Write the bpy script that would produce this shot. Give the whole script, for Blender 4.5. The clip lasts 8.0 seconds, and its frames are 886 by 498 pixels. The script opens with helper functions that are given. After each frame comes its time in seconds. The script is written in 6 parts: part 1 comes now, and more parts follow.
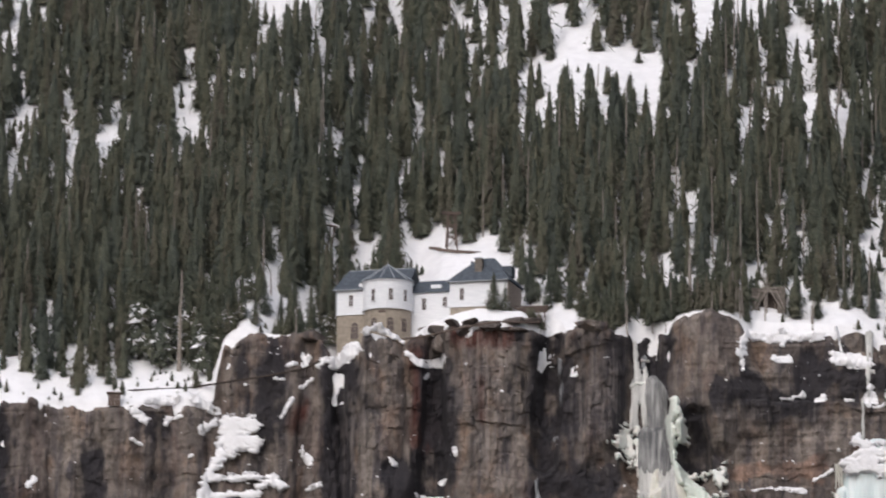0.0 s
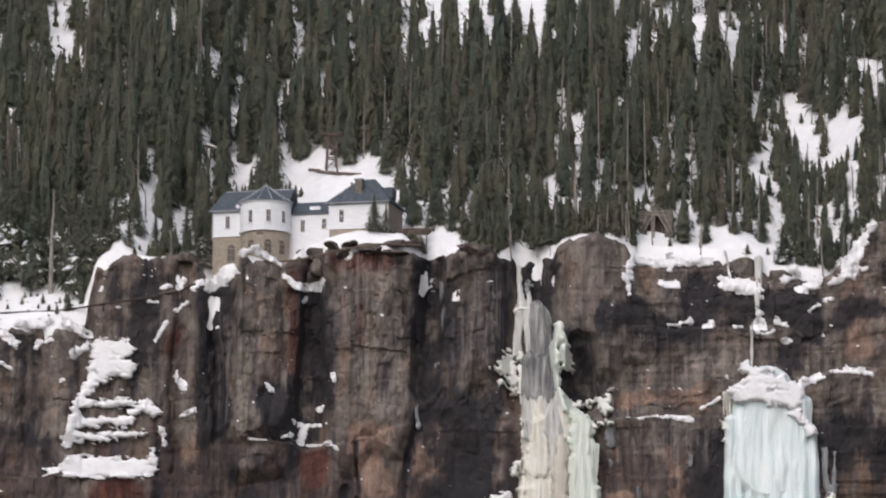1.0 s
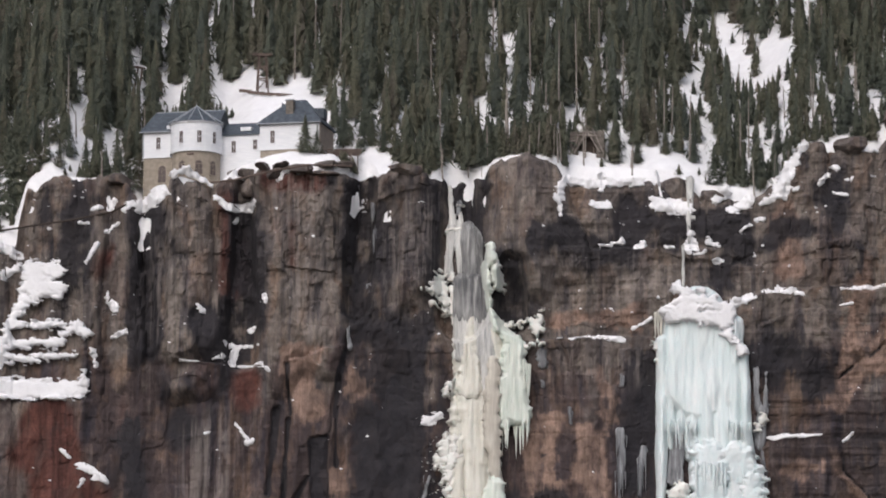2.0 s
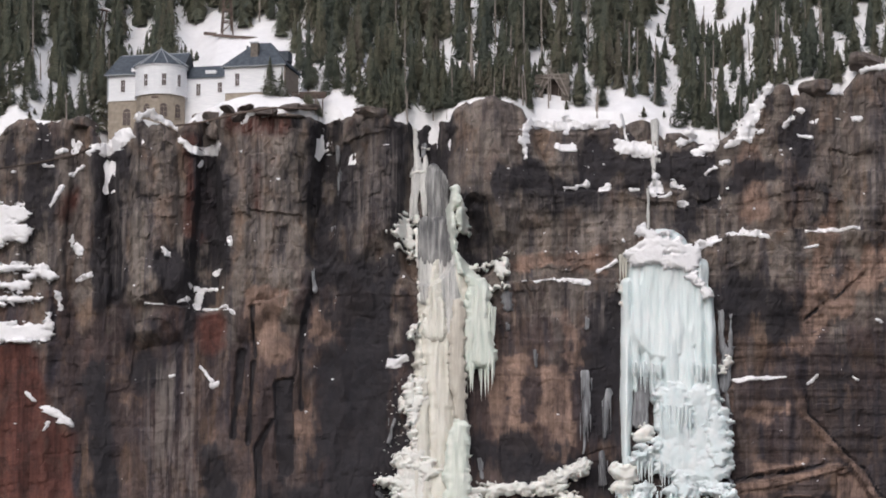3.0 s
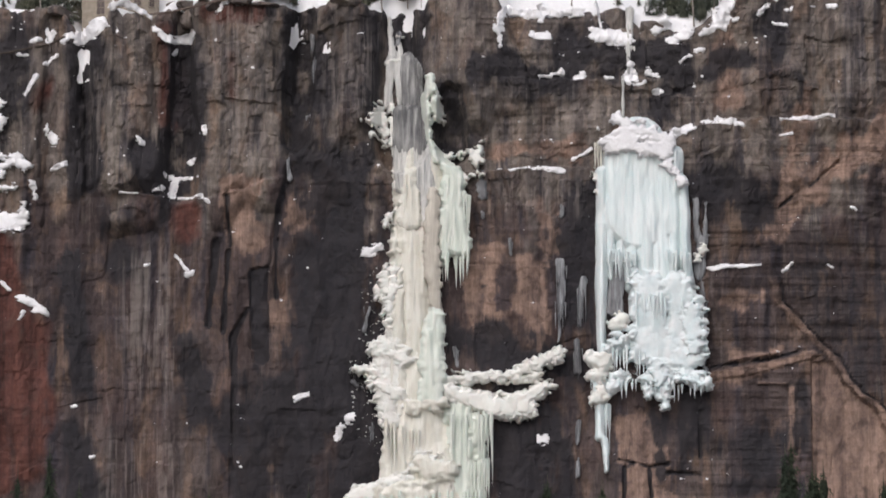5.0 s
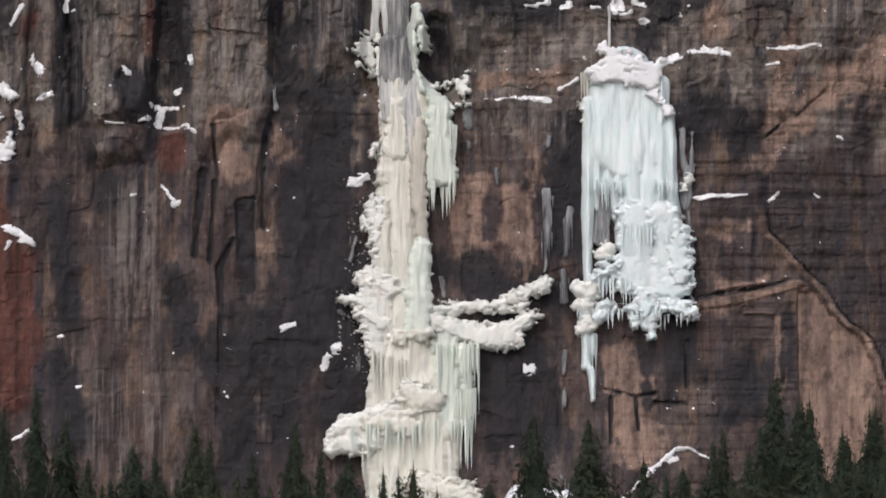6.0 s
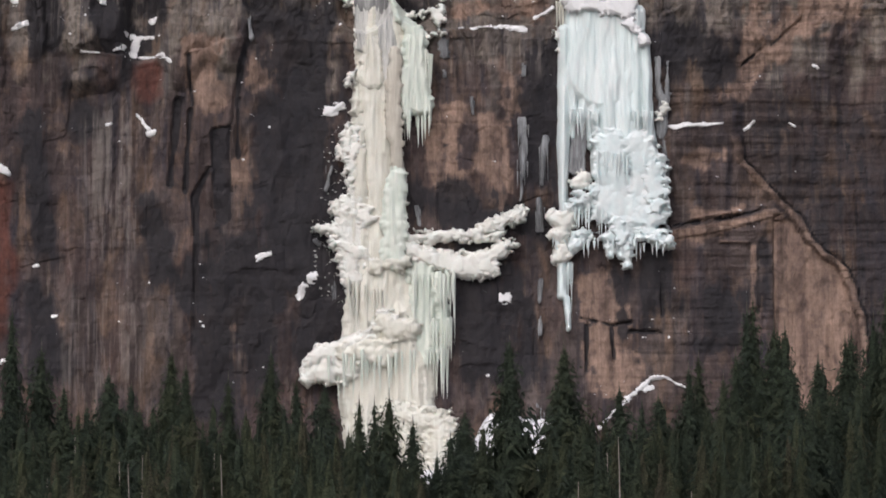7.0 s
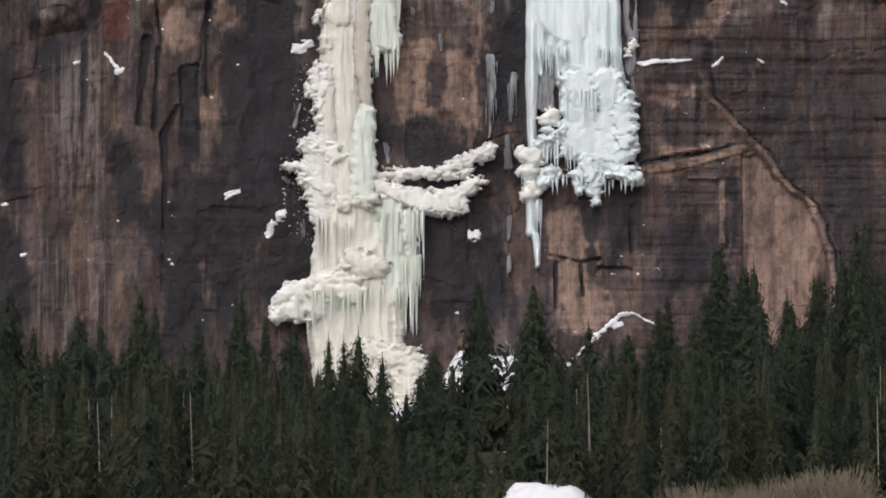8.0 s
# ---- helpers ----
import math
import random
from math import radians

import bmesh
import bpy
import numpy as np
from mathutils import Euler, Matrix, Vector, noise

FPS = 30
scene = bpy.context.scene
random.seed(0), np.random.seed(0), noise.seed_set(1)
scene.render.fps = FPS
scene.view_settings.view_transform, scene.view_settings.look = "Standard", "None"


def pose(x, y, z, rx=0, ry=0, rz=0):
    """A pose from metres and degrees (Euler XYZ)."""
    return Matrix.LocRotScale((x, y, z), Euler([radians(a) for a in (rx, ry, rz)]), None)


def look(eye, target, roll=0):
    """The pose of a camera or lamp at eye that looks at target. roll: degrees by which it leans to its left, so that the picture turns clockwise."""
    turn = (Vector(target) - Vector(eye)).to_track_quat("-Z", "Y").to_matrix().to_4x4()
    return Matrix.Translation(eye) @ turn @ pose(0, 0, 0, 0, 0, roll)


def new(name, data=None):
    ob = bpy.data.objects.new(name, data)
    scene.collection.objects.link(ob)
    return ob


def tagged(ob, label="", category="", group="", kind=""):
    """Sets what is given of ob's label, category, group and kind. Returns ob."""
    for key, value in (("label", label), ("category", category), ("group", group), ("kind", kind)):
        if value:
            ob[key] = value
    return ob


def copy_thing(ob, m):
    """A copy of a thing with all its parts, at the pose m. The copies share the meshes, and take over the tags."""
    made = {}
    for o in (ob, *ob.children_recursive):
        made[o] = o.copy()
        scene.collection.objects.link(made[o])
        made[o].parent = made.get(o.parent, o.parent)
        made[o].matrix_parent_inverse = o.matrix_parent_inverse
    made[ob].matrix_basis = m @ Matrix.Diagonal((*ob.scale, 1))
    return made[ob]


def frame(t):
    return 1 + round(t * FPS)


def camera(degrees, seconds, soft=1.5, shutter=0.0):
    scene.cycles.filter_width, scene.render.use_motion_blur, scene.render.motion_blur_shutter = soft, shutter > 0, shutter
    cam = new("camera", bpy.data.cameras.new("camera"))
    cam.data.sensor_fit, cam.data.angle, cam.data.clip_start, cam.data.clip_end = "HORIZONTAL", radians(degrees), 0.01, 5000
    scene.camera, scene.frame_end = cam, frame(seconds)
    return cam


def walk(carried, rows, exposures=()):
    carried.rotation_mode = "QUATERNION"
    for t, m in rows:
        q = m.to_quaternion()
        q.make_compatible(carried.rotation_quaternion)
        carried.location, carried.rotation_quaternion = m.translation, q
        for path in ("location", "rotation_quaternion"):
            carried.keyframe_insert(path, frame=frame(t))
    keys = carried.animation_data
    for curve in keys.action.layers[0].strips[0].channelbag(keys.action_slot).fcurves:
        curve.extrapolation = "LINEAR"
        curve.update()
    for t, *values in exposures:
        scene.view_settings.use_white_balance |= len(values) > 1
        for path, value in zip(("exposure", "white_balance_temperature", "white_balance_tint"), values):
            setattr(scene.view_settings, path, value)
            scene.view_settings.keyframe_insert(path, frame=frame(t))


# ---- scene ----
# ---- camera: a long lens on the valley floor, swung from the plant down to the foot of the falls ----
cam = camera(11.2, 8.0, soft=1.75, shutter=0.4)
walk(cam, [
    (0.0, look((0.0, -895.0, -55.8), (-45.96, 0.00, 129.94), 0.397)),
    (0.5, look((0.0, -878.0, -55.8), (-32.62, 0.00, 123.04), 0.592)),
    (1.0, look((0.0, -871.0, -55.8), (-22.04, 0.00, 114.01), 0.426)),
    (1.5, look((0.0, -870.0, -55.8), (-14.41, 0.00, 105.59), 0.247)),
    (2.0, look((0.0, -870.0, -55.8), (-8.51, 0.00, 98.23), 0.174)),
    (3.5, look((0.0, -870.0, -55.8), (-0.00, 0.00, 82.00), 0.000)),
    (4.0, look((0.0, -870.0, -55.8), (1.11, 0.00, 76.88), -0.043)),
    (4.5, look((0.0, -870.0, -55.8), (2.21, 0.00, 71.24), -0.065)),
    (6.0, look((0.0, -870.0, -55.8), (5.84, 0.00, 51.19), -0.152)),
    (6.5, look((0.0, -870.0, -55.8), (7.93, 0.00, 44.29), -0.174)),
    (7.0, look((0.0, -870.0, -55.8), (10.51, 0.00, 37.35), -0.253)),
    (7.5, look((0.0, -870.0, -55.8), (13.51, 0.00, 30.41), -0.342)),
    (8.0, look((0.0, -870.0, -55.8), (16.45, 0.00, 25.12), -0.462)),
], exposures=[(0.0, 0.05, 6390, 12), (8.0, 0.05, 6390, 12)])

# ---- overcast daylight ----
world = bpy.data.worlds.new("overcast_sky")
scene.world = world
world.use_nodes = True
wn, wl = world.node_tree.nodes, world.node_tree.links
sky = wn.new("ShaderNodeTexSky")
sky.sky_type, sky.sun_disc = "NISHITA", False
sky.sun_elevation, sky.sun_rotation = radians(40), radians(199)
sky.dust_density = 4.0
pale = wn.new("ShaderNodeHueSaturation")
pale.inputs["Saturation"].default_value = 0.6
wl.new(sky.outputs[0], pale.inputs["Color"])
wl.new(pale.outputs[0], wn["Background"].inputs[0])
wn["Background"].inputs[1].default_value = 0.125

sun_data = bpy.data.lights.new("sun", "SUN")
sun_data.energy, sun_data.angle, sun_data.color = 0.85, radians(70), (0.97, 0.98, 1.0)
sun = new("sun", sun_data)
sun.matrix_world = look((-90, -260, 220), (0, 0, 0))


# ---- material helpers ----
def material(name, rough=0.9):
    m = bpy.data.materials.new(name)
    m.use_nodes = True
    b = m.node_tree.nodes["Principled BSDF"]
    b.inputs["Roughness"].default_value = rough
    b.inputs["Specular IOR Level"].default_value = 0.25
    return m, m.node_tree.nodes, m.node_tree.links, b


def noise_node(n, l, scale, detail=4.0, stretch=(1, 1, 1), rough=0.55, distort=0.0):
    tc = n.new("ShaderNodeTexCoord")
    mp = n.new("ShaderNodeMapping")
    mp.inputs["Scale"].default_value = stretch
    t = n.new("ShaderNodeTexNoise")
    t.inputs["Scale"].default_value, t.inputs["Detail"].default_value = scale, detail
    t.inputs["Roughness"].default_value, t.inputs["Distortion"].default_value = rough, distort
    l.new(tc.outputs["Object"], mp.inputs["Vector"])
    l.new(mp.outputs[0], t.inputs["Vector"])
    return t.outputs["Fac"]


def ramp(n, l, fac, stops):
    r = n.new("ShaderNodeValToRGB")
    while len(r.color_ramp.elements) < len(stops):
        r.color_ramp.elements.new(0.5)
    for el, (p, c) in zip(r.color_ramp.elements, stops):
        el.position = p
        el.color = (*c, 1) if len(c) == 3 else c
    l.new(fac, r.inputs[0])
    return r.outputs[0]


def mix(n, l, fac, a, b, mode="MIX"):
    x = n.new("ShaderNodeMix")
    x.data_type, x.blend_type = "RGBA", mode
    for sock, v in ((x.inputs[0], fac), (x.inputs[6], a), (x.inputs[7], b)):
        if isinstance(v, (int, float)):
            sock.default_value = v
        elif isinstance(v, tuple):
            sock.default_value = (*v, 1)
        else:
            l.new(v, sock)
    return x.outputs[2]


def calc(n, l, op, a, b=0.0):
    x = n.new("ShaderNodeMath")
    x.operation = op
    for sock, v in ((x.inputs[0], a), (x.inputs[1], b)):
        if isinstance(v, (int, float)):
            sock.default_value = v
        else:
            l.new(v, sock)
    return x.outputs[0]


def bump(n, l, b, height, strength, distance):
    x = n.new("ShaderNodeBump")
    x.inputs["Strength"].default_value, x.inputs["Distance"].default_value = strength, distance
    l.new(height, x.inputs["Height"])
    l.new(x.outputs[0], b.inputs["Normal"])


def attr(n, name):
    a = n.new("ShaderNodeAttribute")
    a.attribute_name = name
    return a.outputs["Fac"]


# plain two-tone surface with fine grain
def two_tone(name, a, b, scale, rough=0.85, stretch=(1, 1, 1), relief=0.05, strength=0.5):
    m, n, l, p = material(name, rough)
    f = noise_node(n, l, scale, 5, stretch)
    l.new(ramp(n, l, f, [(0.3, a), (0.7, b)]), p.inputs["Base Color"])
    bump(n, l, p, noise_node(n, l, scale * 4, 4, stretch), strength, relief)
    return m


# ---- materials ----
def rock_material():
    m, n, l, p = material("weathered_cliff_rock", 0.92)
    broad = noise_node(n, l, 0.06, 5, (1, 1, 0.45))
    mottle = noise_node(n, l, 0.35, 6, (1, 1, 0.6), 0.6, 0.6)
    grain = noise_node(n, l, 1.3, 7, (1, 1, 0.7), 0.7)
    beds = noise_node(n, l, 0.55, 6, (0.1, 0.1, 2.0), 0.65, 0.5)
    streak = noise_node(n, l, 0.5, 6, (1.6, 1.0, 0.06), 0.65, 0.4)
    low = ramp(n, l, broad, [(0.28, (0.055, 0.041, 0.042)), (0.5, (0.078, 0.059, 0.058)), (0.72, (0.112, 0.089, 0.084))])
    high = ramp(n, l, broad, [(0.28, (0.118, 0.098, 0.091)), (0.5, (0.168, 0.142, 0.128)), (0.72, (0.235, 0.202, 0.178))])
    col = mix(n, l, attr(n, "upper_tone"), low, high)
    ochre = noise_node(n, l, 0.16, 6, (1, 1, 0.5), 0.6, 0.8)
    col = mix(n, l, ramp(n, l, ochre, [(0.52, (0,) * 3), (0.66, (0.6,) * 3)]), col, (0.19, 0.125, 0.09))
    maroon = noise_node(n, l, 0.11, 6, (1.3, 1, 0.5), 0.6, 0.5)
    col = mix(n, l, ramp(n, l, maroon, [(0.52, (0,) * 3), (0.7, (0.5,) * 3)]), col, (0.105, 0.064, 0.057))
    inky = noise_node(n, l, 0.24, 7, (1.3, 1, 0.11), 0.66, 0.5)
    col = mix(n, l, ramp(n, l, inky, [(0.5, (0,) * 3), (0.64, (0.75,) * 3)]), col, (0.043, 0.041, 0.053))
    ashen = noise_node(n, l, 0.3, 7, (1.6, 1, 0.16), 0.66, 0.4)
    col = mix(n, l, ramp(n, l, ashen, [(0.58, (0,) * 3), (0.7, (0.5,) * 3)]), col, (0.24, 0.2, 0.18))
    col = mix(n, l, calc(n, l, "MULTIPLY", attr(n, "tan"), ramp(n, l, mottle, [(0.28, (0.35,) * 3), (0.5, (1,) * 3)])), col, (0.25, 0.172, 0.14))
    col = mix(n, l, calc(n, l, "MULTIPLY", attr(n, "rust"), ramp(n, l, mottle, [(0.28, (0.45,) * 3), (0.5, (1,) * 3)])), col, (0.11, 0.048, 0.04))
    col = mix(n, l, 0.6, col, ramp(n, l, mottle, [(0.3, (0.55, 0.53, 0.52)), (0.5, (1.0,) * 3), (0.72, (1.45, 1.42, 1.38))]), "MULTIPLY")
    col = mix(n, l, 0.42, col, ramp(n, l, grain, [(0.25, (0.5,) * 3), (0.5, (1.0,) * 3), (0.78, (1.5,) * 3)]), "MULTIPLY")
    speck = noise_node(n, l, 3.2, 5, (1, 1, 1.5), 0.7)
    col = mix(n, l, 0.35, col, ramp(n, l, speck, [(0.3, (0.55,) * 3), (0.5, (1.0,) * 3), (0.75, (1.6,) * 3)]), "MULTIPLY")
    col = mix(n, l, calc(n, l, "ADD", 0.18, calc(n, l, "MULTIPLY", attr(n, "bedded"), 0.4)), col, ramp(n, l, beds, [(0.36, (0.4,) * 3), (0.52, (1.12,) * 3)]), "MULTIPLY")
    col = mix(n, l, 0.6, col, ramp(n, l, streak, [(0.34, (0.42,) * 3), (0.52, (1.08,) * 3)]), "MULTIPLY")
    drape = noise_node(n, l, 0.17, 6, (1.5, 1.0, 0.07), 0.62, 0.5)
    col = mix(n, l, 0.7, col, ramp(n, l, drape, [(0.36, (0.5, 0.5, 0.54)), (0.5, (1.0,) * 3), (0.66, (1.3, 1.27, 1.22))]), "MULTIPLY")
    # joints
    tc, mp, vo = n.new("ShaderNodeTexCoord"), n.new("ShaderNodeMapping"), n.new("ShaderNodeTexVoronoi")
    mp.inputs["Scale"].default_value = (1.0, 0.4, 0.55)
    vo.feature = "DISTANCE_TO_EDGE"
    vo.inputs["Scale"].default_value = 0.22
    warp = n.new("ShaderNodeMix")
    warp.data_type, warp.blend_type = "RGBA", "LINEAR_LIGHT"
    warp.inputs[0].default_value = 1.0
    wt = n.new("ShaderNodeTexNoise")
    wt.inputs["Scale"].default_value, wt.inputs["Detail"].default_value = 0.35, 5
    l.new(tc.outputs["Object"], mp.inputs["Vector"])
    l.new(tc.outputs["Object"], wt.inputs["Vector"])
    l.new(mp.outputs[0], warp.inputs[6])
    l.new(wt.outputs["Color"], warp.inputs[7])
    l.new(warp.outputs[2], vo.inputs["Vector"])
    crack = ramp(n, l, vo.outputs["Distance"], [(0.0, (0.3,) * 3), (0.035, (1.0,) * 3)])
    col = mix(n, l, ramp(n, l, broad, [(0.45, (0.0,) * 3), (0.65, (0.35,) * 3)]), col, crack, "MULTIPLY")
    edge = calc(n, l, "ADD", attr(n, "blackened"), calc(n, l, "MULTIPLY", calc(n, l, "SUBTRACT", streak, 0.5), 1.5))
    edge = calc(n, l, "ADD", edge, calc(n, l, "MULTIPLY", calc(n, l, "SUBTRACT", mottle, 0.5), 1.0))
    blackness = ramp(n, l, edge, [(0.22, (0,) * 3), (0.62, (0.95,) * 3)])
    col = mix(n, l, blackness, col, mix(n, l, mottle, (0.017, 0.0165, 0.022), (0.042, 0.038, 0.041)))
    pale = calc(n, l, "MULTIPLY", attr(n, "pale"), ramp(n, l, streak, [(0.47, (0,) * 3), (0.62, (0.5,) * 3)]))
    col = mix(n, l, pale, col, (0.28, 0.24, 0.22))
    dust = noise_node(n, l, 0.6, 6, (1, 1, 1.6), 0.72)
    col = mix(n, l, ramp(n, l, dust, [(0.755, (0,) * 3), (0.78, (0.75,) * 3)]), col, (0.75, 0.75, 0.76))
    l.new(col, p.inputs["Base Color"])
    h = calc(n, l, "ADD", grain, calc(n, l, "MULTIPLY", mottle, 1.0))
    h = calc(n, l, "ADD", h, calc(n, l, "MULTIPLY", calc(n, l, "MULTIPLY", beds, attr(n, "bedded")), 1.0))
    bump(n, l, p, h, 0.6, 0.45)
    return m


def snow_material():
    m, n, l, p = material("settled_snow", 0.75)
    f = noise_node(n, l, 0.35, 6, (1, 1, 1), 0.6)
    l.new(ramp(n, l, f, [(0.25, (0.76, 0.75, 0.77)), (0.6, (0.86, 0.85, 0.87))]), p.inputs["Base Color"])
    bump(n, l, p, noise_node(n, l, 0.9, 6), 0.7, 0.35)
    return m


def ice_material(name, a, b, c, rough=0.45, glow=0.5):
    m, n, l, p = material(name, rough)
    fl = noise_node(n, l, 0.75, 6, (1.6, 1.6, 0.12), 0.6, 0.3)
    sp = noise_node(n, l, 0.22, 5, (1, 1, 0.6))
    col = ramp(n, l, fl, [(0.28, a), (0.5, b), (0.72, c)])
    col = mix(n, l, ramp(n, l, sp, [(0.45, (0,) * 3), (0.7, (0.6,) * 3)]), col, c)
    l.new(col, p.inputs["Base Color"])
    lets_light_in(p, glow)
    bump(n, l, p, fl, 0.5, 0.4)
    return m


def lets_light_in(p, weight, depth=0.35):
    p.inputs["Subsurface Weight"].default_value = weight
    p.inputs["Subsurface Scale"].default_value = depth
    p.inputs["Subsurface Radius"].default_value = (0.9, 1, 1)


def foliage_material(name, shade, green, olive, brown):
    m, n, l, p = material(name, 0.9)
    g = n.new("ShaderNodeNewGeometry")
    o = n.new("ShaderNodeObjectInfo")
    tree = calc(n, l, "ADD", noise_node(n, l, 0.17, 3, (1, 1, 0.12)), calc(n, l, "MULTIPLY", calc(n, l, "SUBTRACT", o.outputs["Random"], 0.5), 0.12))
    col = ramp(n, l, tree, [(0.32, shade), (0.46, green), (0.58, olive), (0.72, brown)])
    col = mix(n, l, 0.7, col, ramp(n, l, g.outputs["Random Per Island"], [(0.0, (0.85,) * 3), (1.0, (1.15,) * 3)]), "MULTIPLY")
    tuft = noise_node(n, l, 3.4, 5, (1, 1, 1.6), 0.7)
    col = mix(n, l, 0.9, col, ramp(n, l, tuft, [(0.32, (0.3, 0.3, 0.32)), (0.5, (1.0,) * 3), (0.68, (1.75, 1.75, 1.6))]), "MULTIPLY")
    l.new(col, p.inputs["Base Color"])
    bump(n, l, p, tuft, 0.6, 0.3)
    tr, mx = n.new("ShaderNodeBsdfTranslucent"), n.new("ShaderNodeMixShader")
    mx.inputs[0].default_value = 0.5
    l.new(col, tr.inputs["Color"])
    l.new(p.outputs[0], mx.inputs[1])
    l.new(tr.outputs[0], mx.inputs[2])
    for node in n:
        if node.type == "OUTPUT_MATERIAL":
            l.new(mx.outputs[0], node.inputs["Surface"])
    return m


ROCK = rock_material()
SNOW = snow_material()
CREAM_ICE = ice_material("cream_ice", (0.57, 0.545, 0.475), (0.69, 0.67, 0.6), (0.79, 0.775, 0.72))
BLUE_ICE = ice_material("pale_blue_ice", (0.62, 0.715, 0.73), (0.72, 0.8, 0.81), (0.82, 0.855, 0.86))
GREEN_ICE = ice_material("pale_green_ice", (0.54, 0.6, 0.54), (0.66, 0.705, 0.64), (0.78, 0.795, 0.74))
LOBE_ICE = two_tone("pale_blue_lumpy_ice", (0.67, 0.75, 0.77), (0.79, 0.825, 0.835), 0.5, 0.65, (1, 1, 0.6), 0.1)
WATER = ice_material("running_water", (0.06, 0.06, 0.066), (0.15, 0.15, 0.155), (0.42, 0.415, 0.405), 0.3, 0.0)
STREAK_ICE = ice_material("brownish_streaked_ice", (0.36, 0.325, 0.28), (0.5, 0.46, 0.4), (0.68, 0.65, 0.58), glow=0.2)
FILM_ICE = ice_material("grey_ice_film", (0.06, 0.06, 0.066), (0.13, 0.13, 0.14), (0.42, 0.43, 0.45), glow=0.0)
WHITE_WATER = ice_material("white_falling_water", (0.22, 0.22, 0.22), (0.46, 0.455, 0.44), (0.75, 0.74, 0.72), 0.4, 0.0)
SPRAY_ICE = two_tone("knobbly_spray_ice", (0.72, 0.71, 0.665), (0.82, 0.815, 0.785), 0.5, 0.7, (1, 1, 1), 0.1)
for lumpy in (SPRAY_ICE, LOBE_ICE):
    lets_light_in(lumpy.node_tree.nodes["Principled BSDF"], 0.7)
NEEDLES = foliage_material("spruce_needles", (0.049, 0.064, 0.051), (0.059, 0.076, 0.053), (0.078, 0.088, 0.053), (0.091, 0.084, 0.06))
# spruce needles again, lighter and greyer: distance haze is put into the colour
HAZED_NEEDLES = foliage_material("grey_green_hazed_needles", (0.118, 0.134, 0.12), (0.144, 0.158, 0.127), (0.172, 0.173, 0.128), (0.195, 0.175, 0.145))


def floor_material():
    m, n, l, p = material("forest_floor_with_snow", 0.9)
    f = noise_node(n, l, 0.09, 6, (1, 1, 1), 0.6)
    g = noise_node(n, l, 0.8, 5)
    soil = ramp(n, l, g, [(0.3, (0.035, 0.03, 0.022)), (0.7, (0.08, 0.07, 0.045))])
    l.new(mix(n, l, ramp(n, l, f, [(0.6, (0,) * 3), (0.64, (1,) * 3)]), soil, (0.8, 0.8, 0.82)), p.inputs["Base Color"])
    bump(n, l, p, g, 0.6, 0.3)
    return m


FLOOR = floor_material()
BARK = two_tone("grey_bark", (0.07, 0.055, 0.045), (0.16, 0.13, 0.11), 3.0)
DEAD_WOOD = two_tone("bleached_dead_wood", (0.2, 0.17, 0.15), (0.36, 0.32, 0.29), 2.0)
RED_WOOD = two_tone("weathered_brown_timber", (0.085, 0.062, 0.053), (0.18, 0.138, 0.118), 3.0)
WHITE_WALL = two_tone("white_painted_siding", (0.68, 0.69, 0.72), (0.8, 0.8, 0.82), 0.6, 0.7, (1, 1, 6), 0.03)
TAN_STONE = two_tone("tan_masonry", (0.25, 0.21, 0.17), (0.37, 0.32, 0.265), 1.2)
SLATE = two_tone("dark_slate_roofing", (0.05, 0.06, 0.075), (0.1, 0.115, 0.135), 1.3, 0.6)
GREY_TRIM = two_tone("grey_metal_flashing", (0.25, 0.27, 0.29), (0.4, 0.42, 0.45), 2.0, 0.5)
# end walls turned from the light: their shade is put into this tan
SHADED_WALL = two_tone("tan_shaded_wall", (0.2, 0.165, 0.14), (0.32, 0.27, 0.235), 1.0, 0.85, (1, 1, 5))
# flume timber, and the panel that stands for the arch's dark inside
DARK_WOOD_AND_BACKING = two_tone("dark_timber_and_backing", (0.03, 0.024, 0.02), (0.08, 0.06, 0.05), 3.0)
TAN_GREY = two_tone("grey_rubble_stone", (0.1, 0.085, 0.072), (0.2, 0.175, 0.155), 1.5)
PANE = two_tone("dark_shuttered_pane", (0.07, 0.055, 0.052), (0.13, 0.1, 0.092), 1.0, 0.4)
TWIGS = two_tone("bare_willow_twigs", (0.12, 0.095, 0.07), (0.24, 0.2, 0.15), 4.0)


# ---- mesh helpers ----
def mesh_object(name, verts, faces, mat, parent=None, smooth=False):
    me = bpy.data.meshes.new(name)
    me.from_pydata([tuple(v) for v in verts] if not isinstance(verts, np.ndarray) else verts.tolist(), [], faces if not isinstance(faces, np.ndarray) else faces.tolist())
    me.materials.append(mat)
    if smooth:
        me.polygons.foreach_set("use_smooth", np.ones(len(me.polygons), dtype=bool))
    me.update()
    ob = new(name, me)
    if parent is not None:
        ob.parent = parent
    return ob


def part(name, bm, mat, parent, label=""):
    me = bpy.data.meshes.new(name)
    bmesh.ops.recalc_face_normals(bm, faces=bm.faces)
    bm.to_mesh(me)
    bm.free()
    me.materials.append(mat)
    ob = new(name, me)
    ob.parent = parent
    if label:
        ob["label"] = label
    return ob


def add_box(bm, x0, x1, y0, y1, z0, z1, bevel=0.0):
    m = Matrix.LocRotScale(((x0 + x1) / 2, (y0 + y1) / 2, (z0 + z1) / 2), None, (x1 - x0, y1 - y0, z1 - z0))
    r = bmesh.ops.create_cube(bm, size=1, matrix=m)
    if bevel:
        es = list({e for v in r["verts"] for e in v.link_edges})
